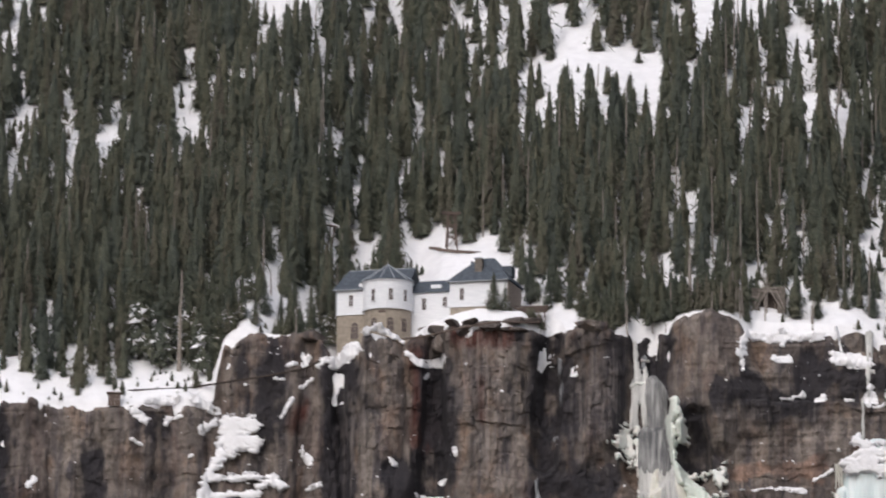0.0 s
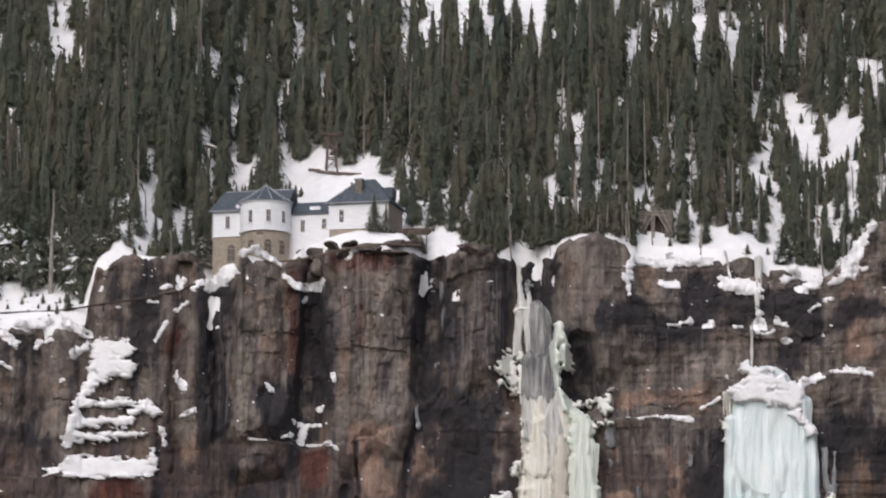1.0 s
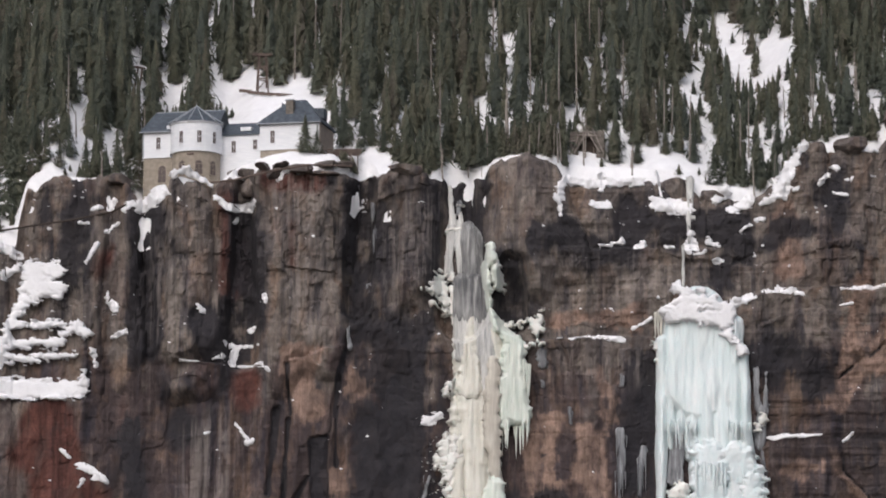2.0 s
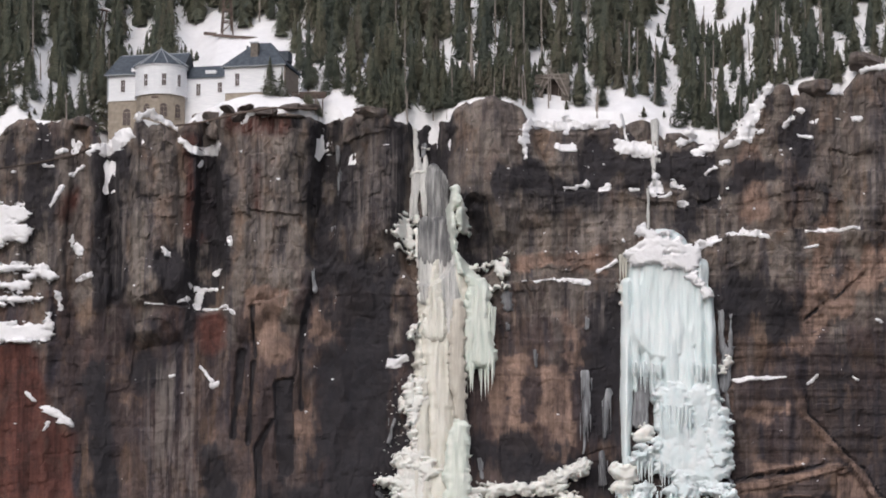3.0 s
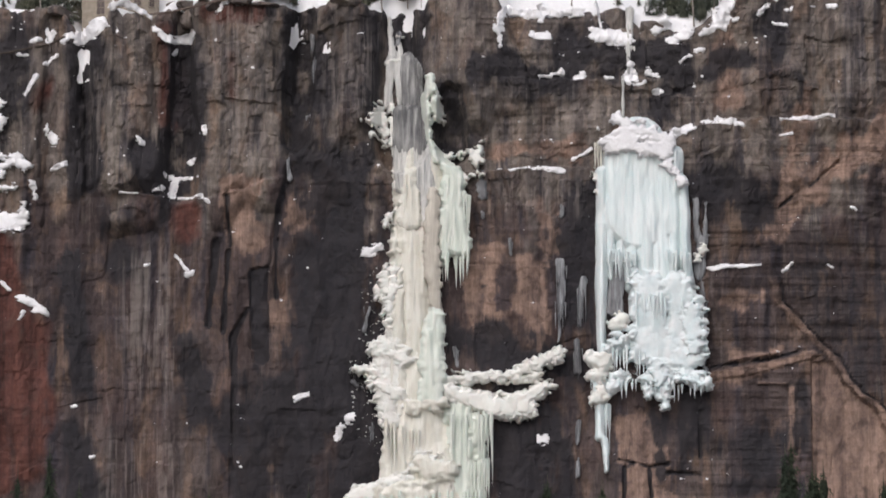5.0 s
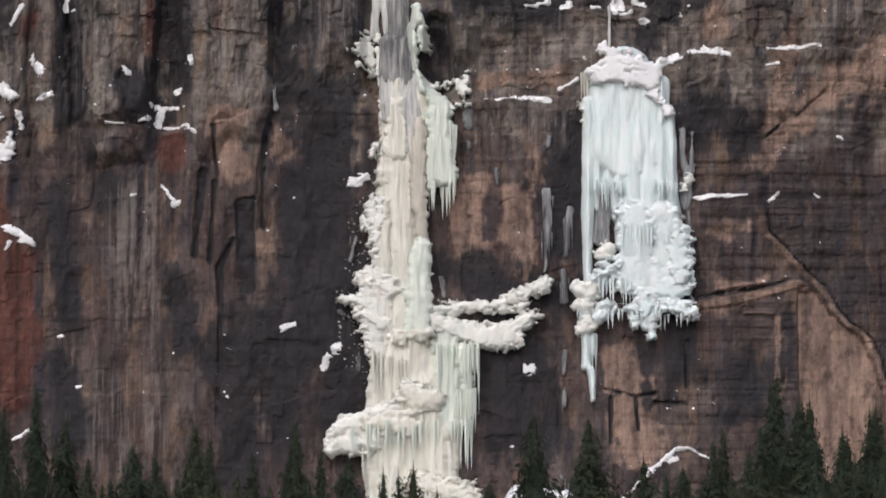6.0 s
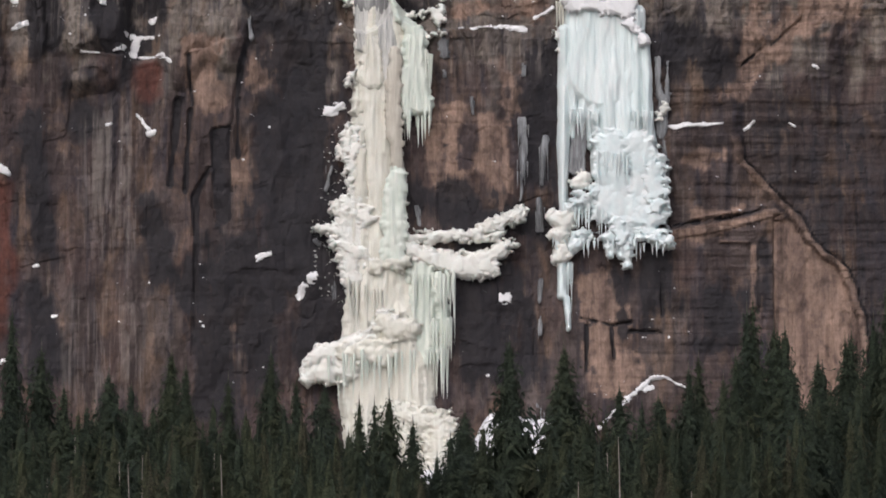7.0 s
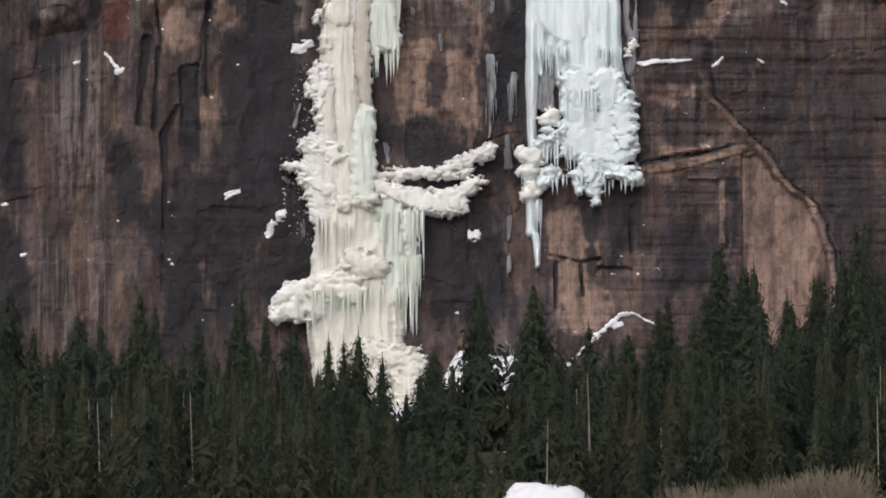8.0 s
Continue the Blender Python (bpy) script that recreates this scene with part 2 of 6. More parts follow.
        bmesh.ops.bevel(bm, geom=es, offset=bevel, segments=1, affect="EDGES")
    return bm


def box(x0, x1, y0, y1, z0, z1, bevel=0.0):
    return add_box(bmesh.new(), x0, x1, y0, y1, z0, z1, bevel)


def add_bar(bm, a, b, r0, r1, sides=6):
    a, b = Vector(a), Vector(b)
    d = b - a
    m = Matrix.Translation((a + b) / 2) @ d.to_track_quat("Z", "Y").to_matrix().to_4x4()
    bmesh.ops.create_cone(bm, cap_ends=True, segments=sides, radius1=r0, radius2=r1, depth=d.length, matrix=m)
    return bm


def bar(a, b, r0, r1, sides=6):
    return add_bar(bmesh.new(), a, b, r0, r1, sides)


# smooth lattice noise for numpy arrays, about -1 to 1
def lattice(x, y, seed):
    i, j = np.floor(x).astype(np.int64), np.floor(y).astype(np.int64)
    fx, fy = x - i, y - j
    fx, fy = fx * fx * (3 - 2 * fx), fy * fy * (3 - 2 * fy)

    def h(a, b):
        v = (a * 374761393 + b * 668265263 + seed * 974634777) & 0x7FFFFFFF
        v = ((v ^ (v >> 13)) * 1274126177) & 0x7FFFFFFF
        return ((v ^ (v >> 16)) & 0xFFFF) / 32767.5 - 1
    return (h(i, j) * (1 - fx) + h(i + 1, j) * fx) * (1 - fy) + (h(i, j + 1) * (1 - fx) + h(i + 1, j + 1) * fx) * fy


def fractal(x, y, seed, octaves=4, gain=0.5):
    total, amp = 0, 1.0
    for o in range(octaves):
        total = total + amp * lattice(x * 2 ** o + 17.3 * o, y * 2 ** o - 9.1 * o, seed + o)
        amp *= gain
    return total


# blocks of rock: one random level for each cell of a warped masonry-like lattice
def blocks(x, z, w, h, seed):
    xx = x + 0.25 * w * fractal(x / w * 0.6, z / h * 0.6, seed + 7, 2)
    zz = z + 0.3 * h * fractal(x / w * 0.5, z / h * 0.5, seed + 9, 2)
    j = np.floor(zz / h).astype(np.int64)
    i = np.floor(xx / w + 0.37 * (j % 3)).astype(np.int64)
    v = (i * 374761393 + j * 668265263 + seed * 974634777) & 0x7FFFFFFF
    v = ((v ^ (v >> 13)) * 1274126177) & 0x7FFFFFFF
    return ((v ^ (v >> 16)) & 0xFFFF) / 32767.5 - 1


# signed distance to a tapered stroke from (x0, z0) to (x1, z1), half as wide as w0 and w1
def stroke(x, z, s):
    x0, z0, x1, z1, w0, w1 = s
    dx, dz = x1 - x0, z1 - z0
    t = np.clip(((x - x0) * dx + (z - z0) * dz) / (dx * dx + dz * dz + 1e-9), 0, 1)
    return np.hypot(x - x0 - t * dx, z - z0 - t * dz) - (w0 + (w1 - w0) * t)


def strokes(x, z, many):
    d = np.full(np.shape(x), 1e3)
    for s in many:
        d = np.minimum(d, stroke(x, z, s))
    return d


def soft(d, w):
    return np.clip(0.5 - d / w, 0, 1)


# ---- the lie of the land ----
# land begin
RIM = [-137.8, 98.3, -114.2, 97.1, -92.5, 99.2, -91.9, 105.1, -90.6, 110.8, -82.7, 113.7, -72.7, 112.8, -68.5, 108.6, -68.5, 107.0, -62.6, 108.8, -62.0, 111.2, -60.2, 112.8, -57.1, 112.1, -53.8, 109.9, -51.4, 111.7, -48.6, 112.6, -45.6, 113.0, -42.5, 113.3, -38.1, 113.5]
RIM += [-27.0, 112.6, -21.5, 112.4, -17.6, 113.5, -9.3, 112.8, -5.4, 112.1, -0.4, 113.5, 2.3, 116.3, 7.3, 117.6, 13.4, 116.3, 15.3, 112.9, 19.5, 112.6, 30.6, 111.9, 36.1, 112.1, 42.7, 109.4, 53.2, 108.5, 58.2, 112.4, 61.1, 117.4, 65.5, 118.9, 68.3, 118.0, 76.0, 119.1, 79.4, 122.5, 87.0, 125.4, 101.7, 128.2]
RIM_X, RIM_Z = [-600] + RIM[0::2] + [600], [100] + RIM[1::2] + [150]


def rim(x):
    return np.interp(x, RIM_X, RIM_Z)


def hill(x, y):
    w = np.clip(y / 14, 0, 1)
    base = rim(x) * (1 - w) + w * sum(rim(x + o) for o in range(-3, 4)) / 7
    terrace = 15.0 * np.clip((x + 86) / 12, 0, 1) * np.clip((-24 - x) / 8, 0, 1)
    mound = (3.6 + 1.2 * np.clip((x + 45) / 6, 0, 1)) * np.clip((x + 54) / 6, 0, 1) * np.clip((-24 - x) / 6, 0, 1) * np.clip((y + 3) / 3, 0, 1)
    return base - 0.5 + mound + 0.72 * np.maximum(y - terrace, 0) + 0.05 * np.clip(y, 0, 15)


def valley(x, y):
    return np.interp(y, [-3000, -840, -600, -420, -250, -60, 10], [-62, -57.5, -54, -46, -34, -10, -6]) + 0 * x
# land end


# ---- relief of the cliff: metres behind (+) or in front (-) of the face's plane ----
BUTTRESSES = [  # x, z top; x, z foot; half widths; how far they stand out
    (-60.8, 111.8, -58.8, 77.7, 5.0, 7.5, 4.5), (-36.4, 111.8, -36.2, 78.8, 8.0, 8.0, 4.5),
    (-15.4, 112.9, -15.9, 94.4, 5.5, 5.0, 3.5), (7.3, 116.9, 9.5, 97.8, 6.5, 9.5, 5.0),
    (-69.5, 105.6, -70.9, 78.8, 1.5, 3.0, 2.5), (-76.6, 97.8, -77.5, 77.7, 1.5, 2.0, 2.0),
    (-130.7, 96.9, -130.1, 75.6, 4.0, 5.0, 2.5), (-109.4, 95.6, -110.2, 75.6, 4.0, 5.0, 2.5), (-97.7, 96.8, -97.3, 75.6, 2.5, 4.0, 2.5),
    (61.5, 111.2, 60.2, 93.3, 4.0, 6.0, 2.0), (72.7, 116.9, 72.4, 94.4, 4.0, 6.0, 2.0), (83.8, 120.3, 83.4, 94.4, 4.0, 6.0, 2.0)]
GULLIES = [
    (-47.8, 111.2, -47.7, 77.7, 1.2, 3.0, 3.5), (-24.2, 111.2, -25.2, 86.6, 1.6, 2.0, 4.0), (-5.4, 111.2, -4.8, 84.3, 2.5, 4.5, 4.0),
    (-67.0, 103.4, -65.4, 77.7, 0.8, 1.0, 2.0), (5.1, 94.4, 5.1, 84.3, 2.0, 2.5, 3.0),
    (51.7, 76.5, 52.9, 86.5, 1.0, 1.0, 0.5)]
LEDGES = [  # x from, x to, height, how far the rock below stands out
    (-62.6, 76.0, -40.6, 75.4, 2.2), (-40.6, 75.4, -26.3, 78.8, 1.6), (-108.1, 68.8, -76.2, 68.8, 2.0),
    (7.3, 79.9, 33.7, 81.0, 2.4), (49.2, 89.4, 90.0, 90.8, 2.6), (53.3, 60.8, 66.5, 61.2, 1.0), (12.8, 98.3, 47.0, 98.7, 1.6)]
CRACKS = [  # dark fissures and the flakes between them
    (-26.8, 80.0, -28.9, 71.1, 0.35, 0.5), (-28.9, 71.1, -30.3, 61.6, 0.5, 0.25), (-29.2, 66.6, -29.2, 55.5, 0.5, 0.3), (-30.9, 60.9, -33.3, 60.0, 0.5, 0.9), (-33.6, 60.0, -33.7, 45.6, 0.8, 0.5),
    (-32.0, 60.0, -32.0, 43.9, 1.3, 1.5), (-34.6, 53.1, -37.5, 47.6, 0.5, 0.8), (-37.5, 47.6, -37.2, 37.9, 0.8, 0.45), (-37.2, 37.9, -38.0, 17.0, 0.35, 0.2),
    (-38.9, 75.0, -38.0, 65.5, 0.5, 0.3), (-40.8, 66.1, -42.4, 50.0, 0.9, 0.5), (-38.4, 64.4, -39.5, 48.9, 0.4, 0.5), (53.0, 33.3, 52.9, 24.5, 0.2, 0.3), (68.2, 72.6, 73.2, 76.5, 0.1, 0.2), (74.3, 76.7, 80.4, 82.0, 0.2, 0.08)]
BEAMS = [(55.2, 40.1, 63.5, 41.4, 0.8, 0.9), (63.5, 41.4, 75.0, 44.3, 0.9, 0.7), (59.1, 43.3, 67.9, 44.6, 0.3, 0.35), (70.9, 37.7, 70.7, 26.1, 0.7, 0.8), (64.5, 38.8, 69.5, 38.5, 0.3, 0.3)]
CRACKS += [(55.2, 41.9, 64.6, 43.2, 0.12, 0.2), (64.6, 43.0, 74.3, 45.4, 0.2, 0.1), (37.0, 23.9, 43.0, 22.3, 0.08, 0.14), (43.0, 22.3, 46.8, 23.0, 0.14, 0.3), (46.8, 21.2, 52.8, 21.0, 0.3, 0.15), (38.1, 22.3, 38.2, 13.5, 0.3, 0.2), (43.0, 22.3, 43.3, 15.7, 0.2, 0.15)]
ARCH_LINE = [68.0, 59.8, 68.9, 54.5, 71.9, 51.7, 76.6, 46.5, 79.7, 43.7, 82.9, 38.4, 88.1, 33.6, 90.7, 28.6, 92.0, 23.3, 92.3, 13.4]
ARCH_X, ARCH_Z = ARCH_LINE[0::2][::-1], ARCH_LINE[1::2][::-1]
WALL_X, WALL_Z = 74.6, 44.0


def arch_parts(x, z):
    """Shares of the ridge under the arched crack and of the clean slab that it frames."""
    ax = np.interp(z, ARCH_Z, ARCH_X) + 0.35 * fractal(x / 3, z / 3, 35, 3)
    live = np.clip((ARCH_Z[-1] - z) / 2, 0, 1)
    inside = ax - x
    ridge = soft(np.abs(inside - 0.9) - 0.75, 0.35) * live
    crack = soft(np.abs(inside + 0.25) - 0.2, 0.3) * live
    slab = soft(1.7 - inside, 0.5) * soft(WALL_X + 0.25 * fractal(x, z / 6, 36, 2) - x, 0.25) * soft(z - WALL_Z + 0.8 + 0.6 * fractal(x / 2, z, 38, 2), 0.6)
    outside = soft(inside + 0.6, 0.8) * np.clip((ARCH_Z[-1] + 14 - z) / 12, 0, 1) * np.clip((x - ARCH_X[-1]) / 3, 0, 1)
    return ridge, crack, slab, outside


def bedded(x, z):
    return np.clip((x - 42) / 10, 0, 1) * np.clip((92 - z) / 10, 0, 1) + 0.7 * np.clip((x - 5) / 10, 0, 1) * np.clip((z - 80) / 8, 0, 1)


def face(x, z, detail=1.0):
    y = 0.02 * (z - 60) + 1.6 * fractal(x / 32, z / 40, 3, 3)
    wavy = 0.9 * fractal(x / 4, z / 9, 37, 3)
    for x0, z0, x1, z1, w0, w1, out in BUTTRESSES:
        t = (z - z0) / (z1 - z0)
        w = w0 + (w1 - w0) * np.clip(t, 0, 1)
        d = np.abs(x - x0 - (x1 - x0) * t) - w + wavy
        fade = np.clip((z - z1) / 9 + 1.0 + 0.5 * fractal(x / 5, z / 5, 39, 2), 0, 1)
        y = y - out * np.clip(-d / w + 0.15, 0, 1) ** 0.45 * fade
    for g in GULLIES:
        d = stroke(x, z, g[:6]) + 0.5 * fractal(x / 2, z / 8, 33, 2)
        y = y + g[6] * soft(d - 0.4, 1.2)
    for x0, z0, x1, z1, out in LEDGES:
        zl = z0 + (z1 - z0) * (x - x0) / (x1 - x0) + 0.7 * fractal(x / 6, z * 0, 31, 3)
        along = np.clip((x - x0) / 4, 0, 1) * np.clip((x1 - x) / 4, 0, 1)
        y = y - out * along * soft(z - zl, 0.5) * np.clip(1 - (zl - z) / 40, 0, 1)
    ridge, crack, slab, outside = arch_parts(x, z)
    y = y - 0.4 * ridge + 0.5 * crack + 0.7 * slab - 0.5 * soft(strokes(x, z, BEAMS), 0.3)
    if detail:
        upper = np.clip((z - 70) / 12, 0, 1)
        rough = 0.55 + 0.45 * fractal(x / 25, z / 25, 15, 2)
        y = y + rough * (0.6 * blocks(x, z, 8.0, 12.0, 11) * (0.5 + 0.5 * upper) + (0.25 + 0.3 * upper) * blocks(x, z, 3.4, 4.6, 12) + (0.08 + 0.12 * upper) * blocks(x, z, 1.3, 1.6, 13))
        y = y - (0.05 + 0.12 * bedded(x, z)) * (1 - 0.9 * slab) * np.tanh(3 * fractal(x / 45, z / 1.3, 21, 3))
        y = y + (0.5 + 0.4 * upper) * fractal(x / 4.5, z / 8, 41, 5, 0.6) + 1.1 * np.abs(fractal(x / 9, z / 18, 51, 3))
        y = y + 0.4 * soft(np.abs(fractal(x / 9, z / 34, 61, 3)) - 0.02, 0.06) * np.clip(fractal(x / 20, z / 20, 63, 2) + 0.4, 0, 1)
        y = y + 0.9 * soft(strokes(x, z, CRACKS) + 0.25 * fractal(x, z / 4, 43, 3), 0.4)
        y = y + 0.25 * soft(np.abs(fractal(x / 30, z / 7, 65, 3)) - 0.015, 0.05) * np.clip(fractal(x / 14, z / 14, 67, 2) + 0.2, 0, 1)
    return y


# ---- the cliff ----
# black seeps, and dark strokes down gullies and over darker rock
BLACKS = [
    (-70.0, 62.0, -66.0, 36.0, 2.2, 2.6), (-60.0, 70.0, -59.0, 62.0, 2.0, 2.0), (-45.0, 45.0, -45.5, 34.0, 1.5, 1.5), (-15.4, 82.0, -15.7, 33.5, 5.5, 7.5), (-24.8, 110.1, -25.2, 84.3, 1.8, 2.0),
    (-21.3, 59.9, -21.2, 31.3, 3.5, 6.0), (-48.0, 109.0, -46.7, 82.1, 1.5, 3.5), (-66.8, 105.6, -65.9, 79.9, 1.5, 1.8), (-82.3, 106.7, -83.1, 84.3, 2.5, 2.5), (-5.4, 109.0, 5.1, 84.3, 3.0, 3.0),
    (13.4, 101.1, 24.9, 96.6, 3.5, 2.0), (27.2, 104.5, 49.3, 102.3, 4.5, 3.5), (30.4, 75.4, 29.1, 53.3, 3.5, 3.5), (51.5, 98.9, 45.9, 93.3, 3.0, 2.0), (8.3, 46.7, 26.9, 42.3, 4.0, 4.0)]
BLACKS += [
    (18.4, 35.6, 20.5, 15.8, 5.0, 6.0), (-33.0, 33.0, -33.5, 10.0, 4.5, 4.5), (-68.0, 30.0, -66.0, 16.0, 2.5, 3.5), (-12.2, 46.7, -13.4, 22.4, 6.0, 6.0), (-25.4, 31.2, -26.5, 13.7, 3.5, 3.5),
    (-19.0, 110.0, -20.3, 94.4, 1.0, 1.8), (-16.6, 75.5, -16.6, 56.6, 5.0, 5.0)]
BLACKS_FAR = [
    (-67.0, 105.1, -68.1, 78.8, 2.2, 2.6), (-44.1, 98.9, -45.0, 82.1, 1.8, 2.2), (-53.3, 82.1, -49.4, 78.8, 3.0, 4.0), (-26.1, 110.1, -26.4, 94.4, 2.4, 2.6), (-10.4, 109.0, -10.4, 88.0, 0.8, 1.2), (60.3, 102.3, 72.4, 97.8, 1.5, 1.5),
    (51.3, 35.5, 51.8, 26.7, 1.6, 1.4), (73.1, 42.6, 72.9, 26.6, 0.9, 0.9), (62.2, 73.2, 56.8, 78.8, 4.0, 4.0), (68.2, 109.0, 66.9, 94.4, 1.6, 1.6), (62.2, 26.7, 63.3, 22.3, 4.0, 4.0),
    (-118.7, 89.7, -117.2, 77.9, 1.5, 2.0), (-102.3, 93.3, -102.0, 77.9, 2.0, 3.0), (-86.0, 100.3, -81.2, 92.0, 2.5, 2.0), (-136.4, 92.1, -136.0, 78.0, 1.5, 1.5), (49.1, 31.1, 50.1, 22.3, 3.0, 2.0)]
RUSTS = [
    (-50.2, 107.9, -49.6, 91.0, 2.0, 2.8), (-33.6, 111.2, -42.5, 111.2, 2.0, 1.6), (-86.0, 62.1, -77.9, 33.5, 6.0, 7.0), (-85.7, 42.3, -85.4, 20.4, 7.0, 5.0), (-73.3, 98.9, -75.5, 93.3, 0.8, 1.2),
    (-46.1, 72.1, -46.0, 68.8, 3.0, 2.5), (-38.0, 102.3, -38.0, 94.4, 1.0, 1.0), (-83.8, 65.4, -87.0, 57.7, 4.0, 6.0), (-76.9, 49.0, -76.7, 22.6, 4.0, 3.0)]
TANS = [
    (9.5, 62.0, 9.5, 50.0, 1.8, 2.0), (22.0, 74.0, 25.0, 66.0, 2.2, 2.0), (17.0, 84.8, 31.0, 85.2, 1.6, 1.5), (12.8, 84.3, 29.3, 84.3, 1.8, 1.6), (12.7, 64.3, 11.6, 50.0, 2.0, 2.5),
    (19.3, 62.1, 18.2, 53.3, 1.8, 2.0), (22.6, 71.0, 22.1, 67.7, 2.5, 2.0), (-35.6, 76.5, -34.5, 67.7, 3.5, 3.0), (-24.6, 71.0, -18.0, 77.7, 2.5, 2.5), (59.3, 104.5, 59.1, 94.4, 2.5, 3.0),
    (74.6, 95.5, 67.7, 68.8, 2.0, 2.0), (81.1, 84.3, 76.6, 77.7, 2.5, 2.0), (70.9, 38.1, 70.7, 26.1, 1.0, 0.9), (65.9, 69.6, 75.9, 76.4, 1.6, 2.4), (76.0, 77.6, 91.6, 88.7, 2.6, 4.0)]
TANS += [
    (11.9, 58.8, 13.0, 48.8, 1.6, 2.0), (20.7, 59.9, 21.2, 46.6, 2.6, 2.6), (63.6, 55.4, 57.0, 54.3, 1.5, 1.5), (55.2, 39.1, 63.4, 40.8, 1.3, 1.3), (63.4, 40.8, 75.0, 43.6, 1.3, 1.2),
    (58.0, 43.4, 67.9, 44.9, 0.7, 0.7), (39.8, 29.5, 43.0, 22.3, 3.2, 4.6), (41.9, 16.8, 43.5, 12.4, 4.0, 4.0), (-28.7, 26.9, -29.8, 22.5, 1.5, 1.5), (-28.9, 53.3, -26.7, 46.7, 1.5, 1.5)]
PALES = [
    (-15.0, 106.0, -15.0, 88.0, 3.5, 3.5), (-38.0, 108.0, -36.0, 86.0, 5.0, 5.0),
    (15.0, 76.0, 26.0, 75.0, 4.0, 4.0), (14.0, 92.0, 30.0, 91.0, 4.0, 4.0), (-58.0, 24.0, -58.0, 12.0, 4.0, 4.0),
    (-53.8, 23.6, -51.6, 13.7, 5.0, 5.0),     (-62.8, 97.8, -62.7, 82.1, 1.6, 1.4), (-52.3, 56.7, -52.8, 40.1, 3.5, 5.0), (82.5, 105.6, 82.4, 97.8, 3.5, 3.5), (-53.1, 59.9, -54.0, 40.1, 5.0, 5.0), (-15.9, 104.5, -17.0, 101.1, 2.0, 2.0), (-33.6, 104.5, -35.7, 82.1, 5.0, 4.0)]


def build_cliff():
    xs = np.concatenate([np.arange(-600, -150, 9.0), np.arange(-150, 116, 0.4), np.arange(116, 600, 9.0)])
    v = np.concatenate([np.linspace(0, 1, 360)])
    X, V = np.meshgrid(xs, v)
    top = rim(X) + 0.8 * fractal(X / 4.5, X * 0, 71, 4, 0.65) + 0.5 * blocks(X, X * 0, 2.2, 3, 73)
    Z = -15 + V * (top + 15)
    Y = face(X, Z)
    near = np.clip((Z - (top - 1.6)) / 1.6, 0, 1)
    Y = Y + 1.4 * near ** 2
    # the crest runs back under the hill's snow
    X = np.vstack([X, X[-1]])
    Z = np.vstack([Z, Z[-1] - 0.6])
    Y = np.vstack([Y, Y[-1] + 7])
    h, w = X.shape
    idx = np.arange(h * w).reshape(h, w)
    q = np.stack([idx[:-1, :-1], idx[:-1, 1:], idx[1:, 1:], idx[1:, :-1]], -1).reshape(-1, 4)
    ob = mesh_object("cliff", np.stack([X, Y, Z], -1).reshape(-1, 3), q, ROCK)
    tagged(ob, "dark brown weathered rock cliff with black seeps, ledges and buttresses", "cliff", kind="structure")
    x, z = X.ravel(), Z.ravel()
    wob = 1.3 * fractal(x / 4, z / 14, 81, 4) + 0.7 * fractal(x / 3, z / 3, 85, 3)
    for name, lists, w, k in (("blackened", BLACKS + BLACKS_FAR, 6.5, 2.4), ("rust", RUSTS, 1.6, 0.7), ("tan", TANS, 0.8, 0.7), ("pale", PALES, 4.0, 1.0)):
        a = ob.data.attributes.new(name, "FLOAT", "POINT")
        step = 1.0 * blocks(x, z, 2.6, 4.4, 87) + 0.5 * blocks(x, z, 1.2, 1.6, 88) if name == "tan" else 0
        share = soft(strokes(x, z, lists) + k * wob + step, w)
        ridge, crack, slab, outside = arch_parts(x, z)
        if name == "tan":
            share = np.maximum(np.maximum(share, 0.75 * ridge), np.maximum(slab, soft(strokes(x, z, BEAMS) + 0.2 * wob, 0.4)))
        # rock outside the arch and all cracks are coloured dark too
        if name == "blackened":
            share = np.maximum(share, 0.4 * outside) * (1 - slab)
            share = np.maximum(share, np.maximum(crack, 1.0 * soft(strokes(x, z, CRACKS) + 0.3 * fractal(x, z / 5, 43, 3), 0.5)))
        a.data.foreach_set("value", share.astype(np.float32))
    # rock colour turns lighter above about 72 m
    ob.data.attributes.new("upper_tone", "FLOAT", "POINT").data.foreach_set("value", np.clip((z - 72 + 9 * wob) / 9, 0, 1).astype(np.float32))
    ob.data.attributes.new("bedded", "FLOAT", "POINT").data.foreach_set("value", np.clip(bedded(x, z) * (1 - arch_parts(x, z)[2]), 0, 1).astype(np.float32))
    return ob


build_cliff()


# ---- ground sheets ----
def sheet(name, xs, ys, fn, mat, label, category):
    X, Y = np.meshgrid(xs, ys)
    Z = fn(X, Y)
    h, w = X.shape
    idx = np.arange(h * w).reshape(h, w)
    q = np.stack([idx[:-1, :-1], idx[:-1, 1:], idx[1:, 1:], idx[1:, :-1]], -1).reshape(-1, 4)
    ob = mesh_object(name, np.stack([X, Y, Z], -1).reshape(-1, 3), q, mat, smooth=True)
    return tagged(ob, label, category, kind="structure")


def brink(x, k):
    """How far back the snow begins behind the crest, dying out up the hill."""
    return k + np.clip(face(x, rim(x) - 1.5, 0) + 2.2, -4, 6) * np.exp(-k / 7)


